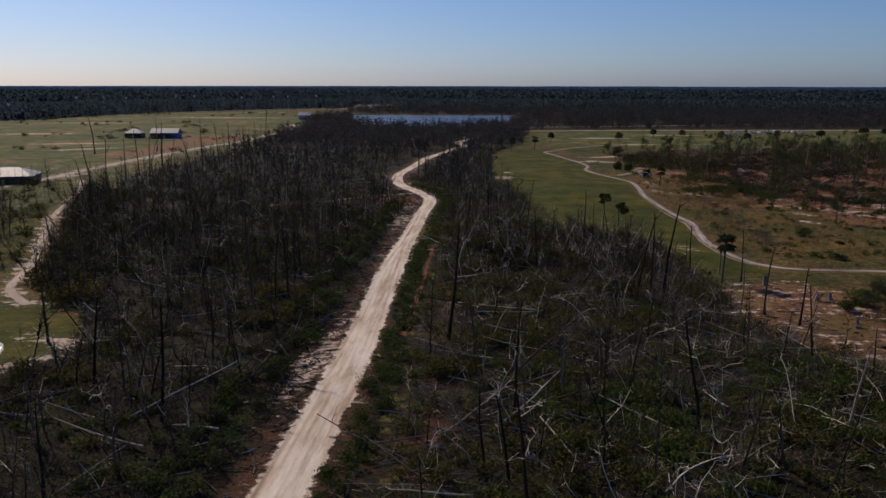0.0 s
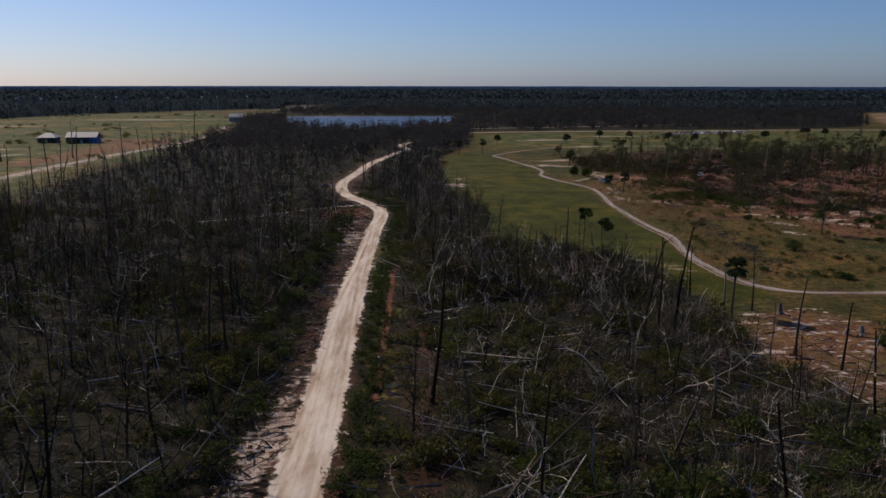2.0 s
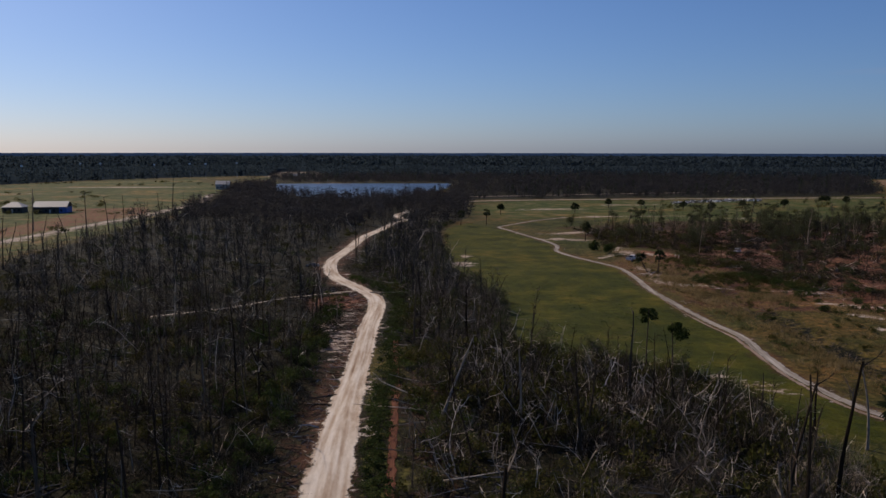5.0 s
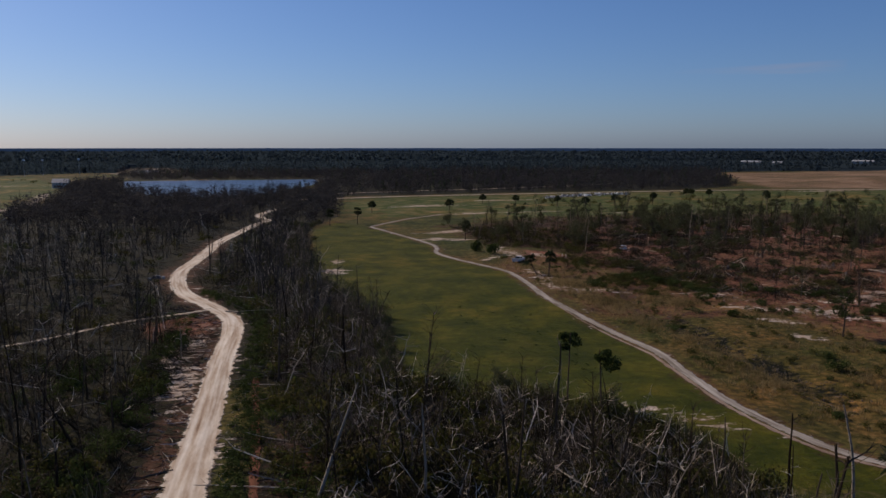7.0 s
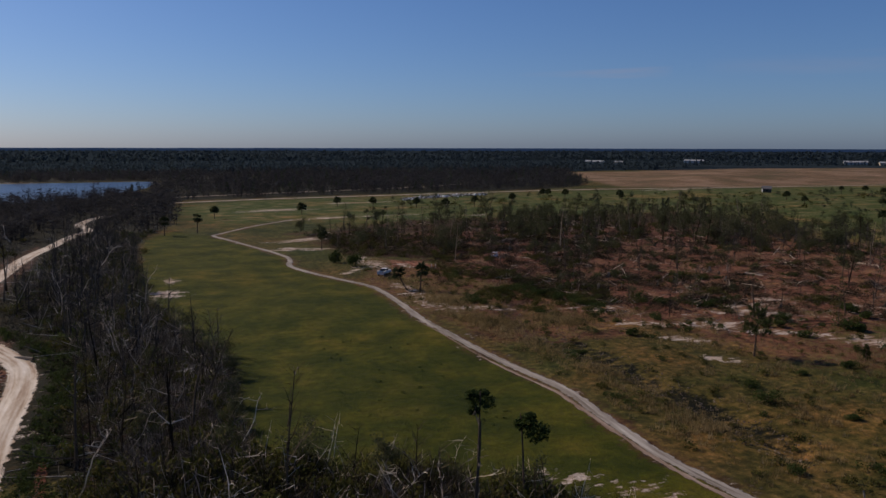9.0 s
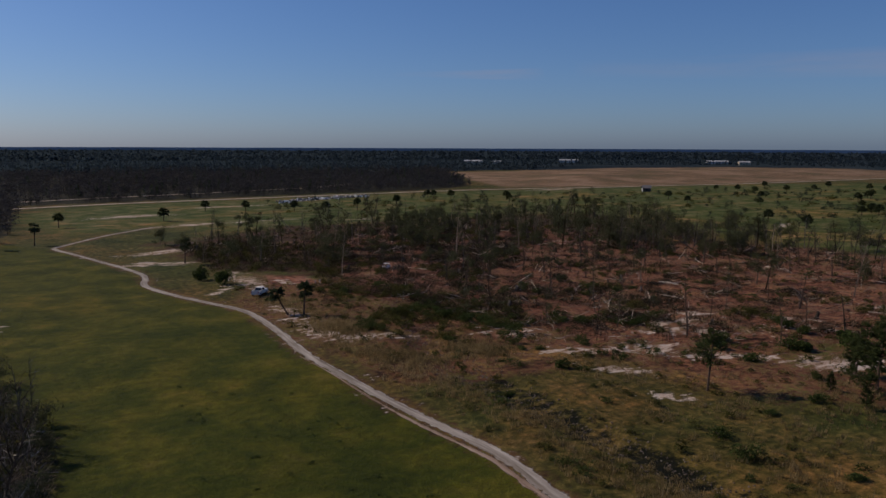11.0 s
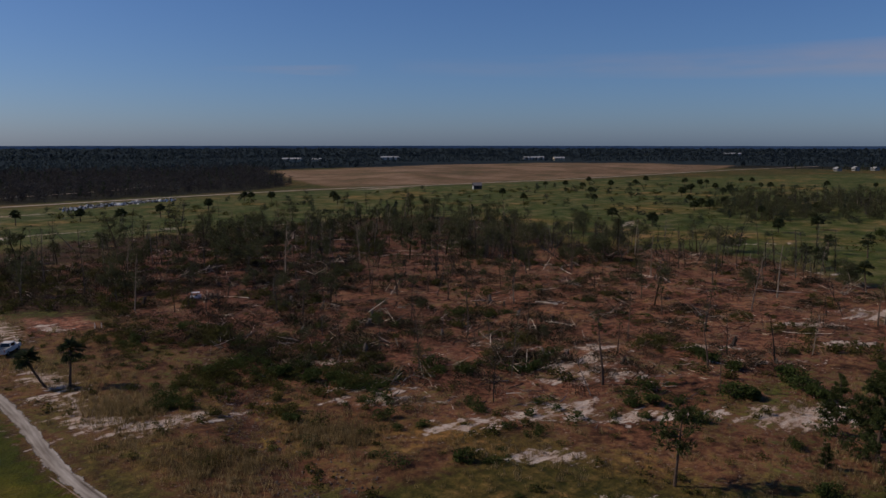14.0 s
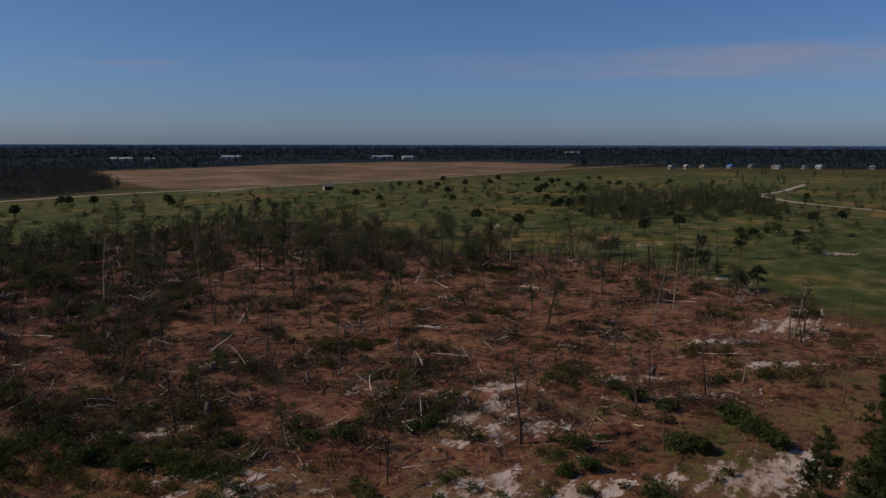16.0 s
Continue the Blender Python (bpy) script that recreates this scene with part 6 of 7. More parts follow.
# heaped dark brush and bushes over the cleared ground
HEAPS = [brush_mound(R, 170, R.uniform(1.0, 1.8), R.uniform(1.3, 2.0), 0.045) for _ in range(6)]
scatter("dead_brush", HEAPS, spots_for(clumped(150, RED, 8, 3.4) + clumped(90, DARK_WOOD, 8, 3.0), R, 0.6, 1.3, False, (0.7, 1.1)), M_DEADBRUSH, "tangled heaps of dark dead brush on cleared ground", "brush")
scatter("low_brush", BIG_BUSHES, spots_for(clumped(85, RED, 6, 3.0) + clumped(36, DARK_WOOD, 6, 3.0), R, 0.4, 1.1, False, (0.6, 1.0)), M_BRUSH, "olive bushes growing through the slash", "undergrowth")
scatter("low_brush", BIG_BUSHES, spots_for(clumped(26, RED, 5, 2.0) + clumped(26, OPEN, 4, 1.5, off_tracks(5)), R, 0.35, 0.9, False, (0.5, 0.8)), M_HEDGE, "dark green bushes in the cleared ground", "undergrowth")
scatter("bleached_limbs", TWISTED, [(x, y, z_at(x, y), R.uniform(0, 6.3), R.uniform(0, 1.2), R.uniform(0, 6.3), R.uniform(0.3, 0.75), 1.0) for x, y in clumped(125, RED, 7, 1.6)], M_LOGSTUFF, "broken grey limbs sticking out of the slash", "dead limbs")
BACK_RED = [(200, 320), (160, 320), (125, 318), (110, 300), (150, 280), (200, 262), (230, 250), (262, 270), (250, 310)]
for x, y in grow(20, BACK_RED, R):
    bushy_tree(x, y, R.uniform(0.3, 0.6))
for x, y in grow(18, DARK_WOOD, R):
    bushy_tree(x, y, R.uniform(0.35, 0.75))
scatter("woods_snags", FUZZY_TREES + SIMPLE_TREES[:4], spots_for(grow(90, DARK_WOOD, R), R, 0.4, 0.9), M_GREYBARK, "bare dark trees standing in the brush", "dead forest")
scatter("logging_slash", STICKS, [(x, y, z_at(x, y), R.uniform(0, 6.3), 0.0, 0.0, R.uniform(0.25, 0.65), 1.0) for x, y in clumped(230, RED, 12, 1.8)], M_PALESTUFF, "pale splintered wood on cleared ground", "slash")
scatter("dry_grass", TUFTS, spots_for(clumped(60, OPEN, 30, 2.2, off_tracks(5)), R, 0.6, 1.3, False), M_DRYGRASS, "patches of tall tan wiregrass", "grass")
scatter("low_brush", BUSHES, spots_for(clumped(60, FIELDS, 6, 9.0), R, 1.2, 3.2, False, (0.5, 0.9)), M_BRUSH, "hedgerow bushes between the fields", "undergrowth")
# tall tangled brush where the forest meets the meadow
FRONT = [(8, 150), (22, 146), (36, 140), (46, 150), (46, 163), (41, 174), (35, 183), (26, 188), (19, 192), (12, 196), (4, 190), (4, 170)]
TALL_MOUNDS = [brush_mound(R, 280, R.uniform(2.4, 3.4), R.uniform(1.4, 1.9), 0.024) for _ in range(5)]
scatter("dead_brush", TALL_MOUNDS, spots_for(grow(250, FRONT, R), R, 0.9, 1.5, False, (0.8, 1.2)), M_DEADBRUSH, "tall tangled grey brush at the meadow's edge", "brush")
scatter("undergrowth", BIG_BUSHES, spots_for(grow(190, FRONT, R), R, 0.8, 1.7, False, (0.9, 1.5)), M_BRUSH, "olive bushes at the meadow's edge", "undergrowth")
scatter("bleached_limbs", TWISTED, [(x, y, z_at(x, y) + R.uniform(0, 1.5), R.uniform(0, 6.3), R.uniform(0, 0.6), R.uniform(0, 6.3), R.uniform(0.7, 1.4), 1.0) for x, y in grow(210, FRONT, R)], M_PALESTUFF, "twisted pale limbs over the brush", "dead limbs")
DARK_WEST = [(-75, 140), (-22, 140), (-21, 170), (-18, 215), (-80, 230)]
scatter("dead_forest", FUZZY_TREES, spots_for(grow(230, DARK_WEST, R, off_tracks(9.0)), R, 0.5, 0.95), M_BARK_STUFF, "dark bare trees west of the road", "dead forest")
scatter("undergrowth", BIG_BUSHES, spots_for(grow(130, DARK_WEST, R, off_tracks(9.0)), R, 0.6, 1.2, False), M_HEDGE, "dark green bushes west of the road", "undergrowth")
# ragged leafy trees along the meadow's west edge
for x, y in [(20, 262), (19, 250), (22, 240), (21, 228), (19, 216), (17, 206), (16, 197), (22, 190), (29, 184), (34, 179), (16, 275), (14, 290), (15, 305), (12, 236), (10, 220), (8, 205), (39, 172), (43, 160)]:
    bushy_tree(x, y, R.uniform(0.45, 0.75))
# wiregrass beside the cart path
strip_grass = [(p.x + R.gauss(0, 2.2), p.y + R.gauss(0, 1.5)) for p in glide([(76, 300), (77, 280), (74, 255), (72, 230), (73, 205), (70, 180)], 0.12)]
scatter("dry_grass", TUFTS, spots_for([p for p in strip_grass if near_line(*p, PATH) > 3], R, 0.5, 1.2, False), M_DRYGRASS, "tan wiregrass beside the cart path", "grass")
for x, y, s in [(64, 121, 1.5), (67.5, 125, 1.7), (70.5, 128, 1.4), (75, 124, 1.6)]:
    shrub(x, y, s, 0.95)
# standing bare trees over the cleared ground
scatter("woods_snags", FUZZY_TREES + SIMPLE_TREES[:4], spots_for(grow(44, RED, R) + grow(34, BACK_RED, R), R, 0.4, 0.9), M_GREYBARK, "thin bare trees left standing in the slash", "dead forest")
for x, y in grow(16, BACK_RED, R):
    pine(x, y, BARE_PINE, R.uniform(0.7, 1.15), "tall thin nearly bare pine stem")
# dark bushes close along the road's west side
flank = [(p.x - R.uniform(6.8, 13.0), p.y + R.uniform(-1, 1)) for p in glide(ROAD[2:11], 0.75)]
flank = [p for p in flank if near_line(*p, SPUR) > 2 and near_line(*p, ROAD) > 6]
scatter("undergrowth", BIG_BUSHES, spots_for(flank[::2], R, 0.5, 1.1, False), M_HEDGE, "dark green bushes along the forest's edge", "undergrowth")
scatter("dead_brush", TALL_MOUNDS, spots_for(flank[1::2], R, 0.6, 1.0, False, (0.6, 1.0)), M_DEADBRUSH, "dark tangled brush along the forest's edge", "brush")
# the densest slash lies on the near west part of the cleared ground
THICK = [(98, 268), (112, 244), (128, 232), (146, 246), (150, 275), (132, 300), (108, 300)]
scatter("dead_brush", HEAPS, spots_for(clumped(24, THICK, 7, 3.6), R, 0.6, 1.3, False, (0.8, 1.2)), M_DEADBRUSH, "dark tangled brush heaps on the cleared ground", "brush")
scatter("low_brush", BIG_BUSHES, spots_for(clumped(12, THICK, 4, 3.0), R, 0.5, 1.1, False, (0.7, 1.1)), M_HEDGE, "dark green bushes between brush heaps", "undergrowth")
for x, y in grow(9, THICK, R):
    brush_pile(x, y, R.uniform(0.9, 1.6))
for x, y in grow(10, THICK, R):
    bushy_tree(x, y, R.uniform(0.25, 0.45))
# undergrowth of the far tree belt, and bushes on the scraped margin
scatter("low_brush", BIG_BUSHES, spots_for(grow(130, EAST_WOODS, R), R, 1.0, 2.2, False), M_SCRAG, "grey-green brush under the far tree belt", "undergrowth")
scatter("woods_snags", FUZZY_TREES, spots_for(grow(110, EAST_WOODS, R), R, 0.6, 1.0), M_GREYBARK, "bare grey trees in the far belt", "dead forest")
MARGIN = [(94, 272), (96, 240), (104, 222), (124, 208), (134, 218), (112, 242), (102, 280)]
scatter("low_brush", BIG_BUSHES, spots_for(clumped(16, MARGIN, 5, 1.8), R, 0.4, 0.9, False, (0.7, 1.0)), M_HEDGE, "dark green bushes on the scraped margin", "undergrowth")
scatter("logging_slash", STICKS, [(x, y, z_at(x, y), R.uniform(0, 6.3), 0.0, 0.0, R.uniform(0.4, 1.1), 1.0) for x, y in clumped(26, MARGIN, 12, 2.0)], M_LOGSTUFF, "grey sticks on the scraped margin", "slash")


# ---- houses, vehicles and far things ----
def plain(name, color, rough=0.6, vary=0.12, metal=0.0):
    r, g, b = color
    return surface(name, [(0.3, (r * (1 - vary), g * (1 - vary), b * (1 - vary))), (0.7, (r, g, b))], 1.5, rough, fine=9, relief=0.1, depth=0.01, specular=0.4, metal=metal)


M_WHITE_ROOF = plain("pale metal roof", (0.36, 0.36, 0.36), 0.6)
M_DARK_WALL = plain("dark grey siding", (0.045, 0.042, 0.04))
M_BLUE_WRAP = plain("blue house wrap", (0.06, 0.13, 0.42))
M_WHITE_WALL = plain("white siding", (0.5, 0.5, 0.49))
M_GREY_WALL = plain("pale grey siding", (0.36, 0.36, 0.35))
M_TAN_WALL = plain("tan siding", (0.5, 0.42, 0.3))
M_GREY_ROOF = plain("grey shingle roof", (0.16, 0.15, 0.15), 0.9)
M_BLUE_ROOF = plain("blue roof tarpaulin", (0.07, 0.2, 0.6))
M_GLASS = plain("dark window glass", (0.02, 0.025, 0.03), 0.1, 0.05)
M_STEEL = plain("galvanised steel", (0.4, 0.41, 0.43), 0.4, 0.1, 0.7)
M_LAMP_HEAD = plain("white lamp housing", (0.8, 0.82, 0.85), 0.3)


def house(x, y, turn, wide, deep, tall, roof, wall_m, roof_m, label, end_m=None, hip=False, windows=4):
    """A house with walls, a gable or hip roof that overhangs, windows and a door."""
    root = tagged(new("house"), label, "house")
    g = Geo()
    g.box(-wide / 2, -deep / 2, -0.2, wide / 2, deep / 2, tall)
    if not hip:
        for sx in (-1, 1):
            g.tri((sx * wide / 2, -deep / 2, tall), (sx * wide / 2, deep / 2, tall), (sx * wide / 2, 0, tall + roof * 0.97))
    part("wall", g, wall_m, root)
    r, o, inset = Geo(), 0.5, deep * 0.45 if hip else 0.0
    a, b = wide / 2 + o, deep / 2 + o
    for lift in (0.0, 0.16):
        e, t = tall - 0.1 + lift, tall + roof + lift
        r.quad((-a, -b, e), (a, -b, e), (a - inset, 0, t), (-a + inset, 0, t))
        r.quad((a, b, e), (-a, b, e), (-a + inset, 0, t), (a - inset, 0, t))
        if hip:
            r.tri((a, -b, e), (a, b, e), (a - inset, 0, t))
            r.tri((-a, b, e), (-a, -b, e), (-a + inset, 0, t))
    for sy in (-1, 1):
        r.quad((-a, sy * b, tall - 0.1), (a, sy * b, tall - 0.1), (a, sy * b, tall + 0.06), (-a, sy * b, tall + 0.06))
    part("roof", r, roof_m, root)
    if end_m:
        w = Geo()
        w.box(wide / 2 - 0.02, -deep / 2 - 0.03, 0, wide / 2 + 0.06, deep / 2 + 0.03, tall - 0.15)
        w.box(wide * 0.28, -deep / 2 - 0.06, 0, wide / 2, -deep / 2 - 0.01, tall - 0.15)
        part("end_wall", w, end_m, root, "bright blue wrapped end wall" if end_m is M_BLUE_WRAP else "white end wall")
    for i in range(windows):
        cx = -wide / 2 + wide * (i + 0.7) / (windows + 0.4)
        for sy in (-1, 1):
            p = Geo()
            y0 = sy * deep / 2
            p.box(cx - 0.6, min(y0, y0 + sy * 0.07), 0.9, cx + 0.6, max(y0, y0 + sy * 0.07), 2.2)
            part("window", p, M_GLASS, root)
    d = Geo()
    d.box(-0.5, -deep / 2 - 0.08, 0, 0.5, -deep / 2, 2.05)
    part("door", d, M_STEEL, root)
    root.matrix_world = pose(x, y, z_at(x, y), 0, 0, turn)


house(-213.5, 523, 4, 10.5, 9, 3.2, 2.6, M_DARK_WALL, M_WHITE_ROOF, "low dark house with a pale hipped roof", hip=True)
house(-191, 519, 4, 17.5, 10, 3.6, 2.8, M_DARK_WALL, M_WHITE_ROOF, "long half-built house with blue wrapped walls", M_BLUE_WRAP)
house(-163, 281, 14, 19, 13, 3.0, 2.6, M_DARK_WALL, M_WHITE_ROOF, "dark house with a wide pale roof", hip=True)
house(-148, 790, 0, 12, 9, 4.5, 3, M_WHITE_WALL, M_WHITE_ROOF, "pale house at the field's far edge")
house(478, 535, 140, 6.0, 5, 2.8, 2.0, M_DARK_WALL, M_GREY_ROOF, "dark shed with one white end by the mound", M_WHITE_WALL, windows=1)
FAR_HOUSES = [(1075, 446, 17), (1100, 432, 12), (1131, 417, 16), (1152, 386, 20), (1168, 362, 13), (1162, 329, 22), (1184, 297, 15), (1190, 280, 18), (1210, 219, 14)]
for i, (x, y, w) in enumerate(FAR_HOUSES):
    house(x, y, R.uniform(40, 70), w * R.uniform(0.35, 0.6), 7, 2.6 + R.uniform(0, 0.8), 1.9, M_GREY_WALL, M_BLUE_ROOF if i == 3 else R.choice((M_GREY_ROOF, M_WHITE_ROOF)), "distant white house with a blue tarpaulin roof" if i == 3 else "distant white house at the grassland's edge")
for x, y, w, t, m in [(1198, 990, 36, 8.5, M_WHITE_WALL), (1189, 930, 18, 8.5, M_TAN_WALL), (1030, 1190, 34, 8.5, M_WHITE_WALL), (800, 1180, 30, 9, M_TAN_WALL), (835, 1160, 14, 8, M_TAN_WALL), (1900, 900, 40, 9.5, M_WHITE_WALL)]:
    house(x, y, -48, w, 18, t, 2, m, M_WHITE_ROOF, "long pale building among far trees", windows=5)


def light_mast(x, y, tall):
    root = tagged(new("light_mast"), "tall field light mast with a white head", "light mast", "light masts over the far woods")
    g = Geo()
    g.tube([(0, 0, -0.2), (0, 0, tall)], [0.22, 0.12], 6)
    part("pole", g, M_STEEL, root)
    h = Geo()
    h.box(-1.2, -0.6, tall - 0.9, 1.2, 0.5, tall + 0.9, 0.9)
    part("lamp_head", h, M_LAMP_HEAD, root)
    root.matrix_world = pose(x, y, z_at(x, y))


for px, r, h in [(-29.6, 830, 14), (-25.6, 1010, 17), (-24.0, 1010, 17), (-22.6, 1020, 16), (-19.4, 1090, 17), (-18.2, 1080, 17), (-15.0, 1100, 15), (-12.8, 1090, 16), (-11.8, 1090, 16), (-9.8, 1080, 17)]:
    light_mast(r * math.sin(radians(px)), r * math.cos(radians(px)), h + 2.5)


def wheel_parts(root, spots, r, wide):
    for x, y in spots:
        t = Geo()
        t.tube([(x, y - wide / 2, r), (x, y + wide / 2, r)], [r, r], 14)
        t.tube([(x, y + wide / 2, r), (x, y - wide / 2, r)], [r, r], 14)
        w = part("wheel", t, M_TYRE, root, "black rubber wheel")
        for sy in (-1, 1):
            k = Geo()
            k.tube([(x, y + sy * wide * 0.4, r), (x, y + sy * (wide / 2 + 0.02), r)], [r * 0.6, r * 0.5], 10)
            part("rim", k, M_STEEL, w)


M_TYRE = plain("tyre rubber", (0.02, 0.02, 0.02), 0.85)
M_CAR = plain("silver-blue car paint", (0.72, 0.68, 0.62), 0.45, 0.05, 0.0)
M_BED = plain("black bed liner", (0.025, 0.025, 0.028), 0.7)
M_PLASTIC = plain("white moulded plastic", (0.75, 0.75, 0.74), 0.4)
M_TAIL = plain("red lamp lens", (0.4, 0.02, 0.02), 0.2)


def pickup(x, y, turn):
    root = tagged(new("pickup_truck"), "silver-blue pickup truck with an open dark bed", "pickup truck")
    b = Geo()
    b.box(-2.75, -0.95, 0.5, 2.75, 0.95, 0.85, 0.99)
    b.box(1.0, -0.95, 0.85, 2.7, 0.95, 1.15, 0.94)
    b.box(-0.75, -0.95, 0.85, 1.0, 0.95, 1.15)
    for sy in (-1, 1):
        b.box(-2.75, sy * 0.95 - 0.06, 0.85, -0.75, sy * 0.95 + 0.06, 1.3)
    b.box(-2.78, -0.95, 0.85, -2.68, 0.95, 1.3)
    part("body", b, M_CAR, root)
    c = Geo()
    c.box(-0.75, -0.9, 1.15, 1.15, 0.9, 1.78, 0.8)
    part("cabin", c, M_CAR, root)
    p = Geo()
    p.box(-2.68, -0.88, 0.86, -0.78, 0.88, 0.9)
    part("bed", p, M_BED, root, "black open bed")
    for name, y0, y1, x0, x1 in (("side_window", -0.9, -0.8, -0.45, 0.75), ("side_window", 0.8, 0.9, -0.45, 0.75)):
        s = Geo()
        s.box(x0, y0, 1.22, x1, y1, 1.66, 0.9, -0.05 if y0 > 0 else 0.05)
        part(name, s, M_GLASS, root)
    for a, c0, d in ((1.16, 1.0, "windscreen"), (-0.76, -0.6, "rear_window")):
        s = Geo()
        e = 0.03 if a > 0 else -0.03
        s.quad((a + e, -0.78, 1.18), (a + e, 0.78, 1.18), (c0 + e, 0.68, 1.72), (c0 + e, -0.68, 1.72))
        part(d, s, M_GLASS, root)
    for sy in (-1, 1):
        s = Geo()
        s.box(2.62, sy * 0.72 - 0.15, 0.88, 2.76, sy * 0.72 + 0.15, 1.06)
        part("headlight", s, M_LAMP_HEAD, root)
        s = Geo()
        s.box(-2.82, sy * 0.85 - 0.07, 0.9, -2.77, sy * 0.85 + 0.07, 1.2)
        part("tail_light", s, M_TAIL, root)
    s = Geo()
    s.box(2.7, -0.9, 0.45, 2.85, 0.9, 0.66)
    part("bumper", s, M_STEEL, root)
    wheel_parts(root, [(1.75, -0.85), (1.75, 0.85), (-1.75, -0.85), (-1.75, 0.85)], 0.4, 0.26)
    root.matrix_world = pose(x, y, z_at(x, y) + 0.03, 0, 0, turn)


pickup(76.4, 305.3, 46)


def utility_cart(x, y, turn):
    root = tagged(new("utility_cart"), "small white utility cart standing among the slash", "utility cart")
    g = Geo()
    g.box(-1.2, -0.6, 0.35, 1.2, 0.6, 0.75, 0.92)
    g.box(-1.2, -0.6, 0.75, -0.3, 0.6, 1.0, 0.95)
    part("body", g, M_PLASTIC, root)
    g = Geo()
    g.box(-0.3, -0.55, 0.75, 0.2, 0.55, 0.95)
    g.box(-0.35, -0.55, 0.95, -0.22, 0.55, 1.3)
    part("seat", g, M_BED, root)
    for px, py in ((-0.9, -0.5), (-0.9, 0.5), (0.8, -0.5), (0.8, 0.5)):
        g = Geo()
        g.tube([(px, py, 0.75), (px * 0.85, py, 1.5)], [0.03, 0.03], 5)
        part("post", g, M_STEEL, root)
    g = Geo()
    g.box(-0.95, -0.62, 1.5, 0.85, 0.62, 1.58, 0.95)
    part("roof", g, M_PLASTIC, root)
    wheel_parts(root, [(0.8, -0.55), (0.8, 0.55), (-0.8, -0.55), (-0.8, 0.55)], 0.25, 0.2)
    root.matrix_world = pose(x, y, z_at(x, y) + 0.02, 0, 0, turn)


utility_cart(120, 322, 150)


def marker_post(x, y):
    g = Geo()
    g.tube([(0, 0, -0.1), (0, 0, 0.95), (0, 0, 1.05)], [0.07, 0.07, 0.03], 8)
    ob = tagged(new("marker_post", mesh_of("marker_post", g, M_PLASTIC)), "short white marker post on bare ground", "post", "white marker posts")
    ob.matrix_world = pose(x, y, z_at(x, y))


marker_post(93.4, 311.6)
marker_post(94.3, 310.9)


def slab(rng):
    g = Geo()
    g.box(-rng.uniform(0.4, 1.4), -rng.uniform(0.3, 0.9), -0.1, rng.uniform(0.4, 1.4), rng.uniform(0.3, 0.9), rng.uniform(0.4, 1.5), rng.uniform(0.4, 0.9), rng.uniform(-0.3, 0.3))
    return g


M_JUNK = surface("heaped storm debris", [(0.1, (0.04, 0.038, 0.036)), (0.4, (0.1, 0.095, 0.09)), (0.55, (0.16, 0.16, 0.17)), (0.66, (0.3, 0.26, 0.22)), (0.76, (0.75, 0.75, 0.75)), (0.95, (0.88, 0.88, 0.88))], 1.0, 0.5, per="island", fine=6)
SLABS = [slab(R) for _ in range(9)]
heap = [(p.x + R.gauss(0, 2.0), p.y + R.gauss(0, 3.5)) for p in glide([(196, 570), (215, 583), (240, 592), (268, 598)], 0.22)]
scatter("storm_debris", SLABS, [(x, y, z_at(x, y), R.uniform(0, 6.3), R.uniform(0, 0.7), R.uniform(0, 6.3), R.uniform(0.35, 1.0), 1.0) for x, y in heap], M_JUNK, "long heap of white, grey and blue storm debris", "debris")

# tall dead trees along the edge of the fields
for x, y in [(-118, 262), (-121, 285), (-124, 305), (-126, 322), (-127, 338), (-128, 352), (-127, 372), (-126, 390), (-124, 410), (-123, 428), (-122, 450), (-121, 478), (-121, 505), (-140, 372), (-160, 420), (-185, 400), (-118, 300), (-113, 240), (-105, 222), (-98, 205)]:
    dead_tree(x, y, R.choice((11, 12, 13)), R.uniform(0, 6.3), abs(R.gauss(0, 0.04)), R.uniform(0, 6.3), R.uniform(0.95, 1.45), TREE_LABELS[0])
# single trees that stand out
dead_tree(29.5, 165, 11, 0.4, 0.17, -1.6, 1.15, TREE_LABELS[2])
dead_tree(36, 127, 13, 0.4, 0.03, 1.0, 1.12, TREE_LABELS[0])
dead_tree(34.3, 128.5, 12, 1.4, 0.05, 2.0, 1.1, TREE_LABELS[0])
dead_tree(39.4, 137.5, 7, 1.4, 0.2, 2.0, 1.0, TREE_LABELS[1])


def slender_tree(x, y, tall, crown):
    """A thin bare stem that carries one leafy tuft at its top."""
    root = tagged(new("slender_tree"), "thin-stemmed tree with one green leafy tuft", "tree", "slender trees at the meadow's edge")
    g = Geo()
    g.tube(wander_path((0, 0, -0.2), (0.02, 0, 1), tall, 6, 0.02, R), [0.13, 0.11, 0.1, 0.09, 0.08, 0.07, 0.05], 6)
    part("trunk", g, M_PINE_BARK, root)
    part("crown", leaf_clump(R, 1500, crown * 0.8, crown * 2.6, 0.14), M_HEDGE, root).location = (0, 0, tall - crown * 2.1)
    root.matrix_world = pose(x, y, z_at(x, y))


slender_tree(37.7, 171.2, 10.2, 1.9)
slender_tree(35.1, 175.5, 11.6, 1.6)
for x, y, k, s in [(47.3, 149.3, 8, 1.0), (45.5, 147, 6, 0.9), (52, 146, 9, 1.0), (54, 140, 10, 0.9), (42, 153, 7, 0.9), (38, 158, 5, 1.0), (27, 118, 11, 0.9), (50, 119, 9, 1.1), (53, 113, 8, 1.0)]:
    dead_tree(x, y, k, R.uniform(0, 6.3), abs(R.gauss(0, 0.05)), R.uniform(0, 6.3), s, TREE_LABELS[R.random() < 0.5])

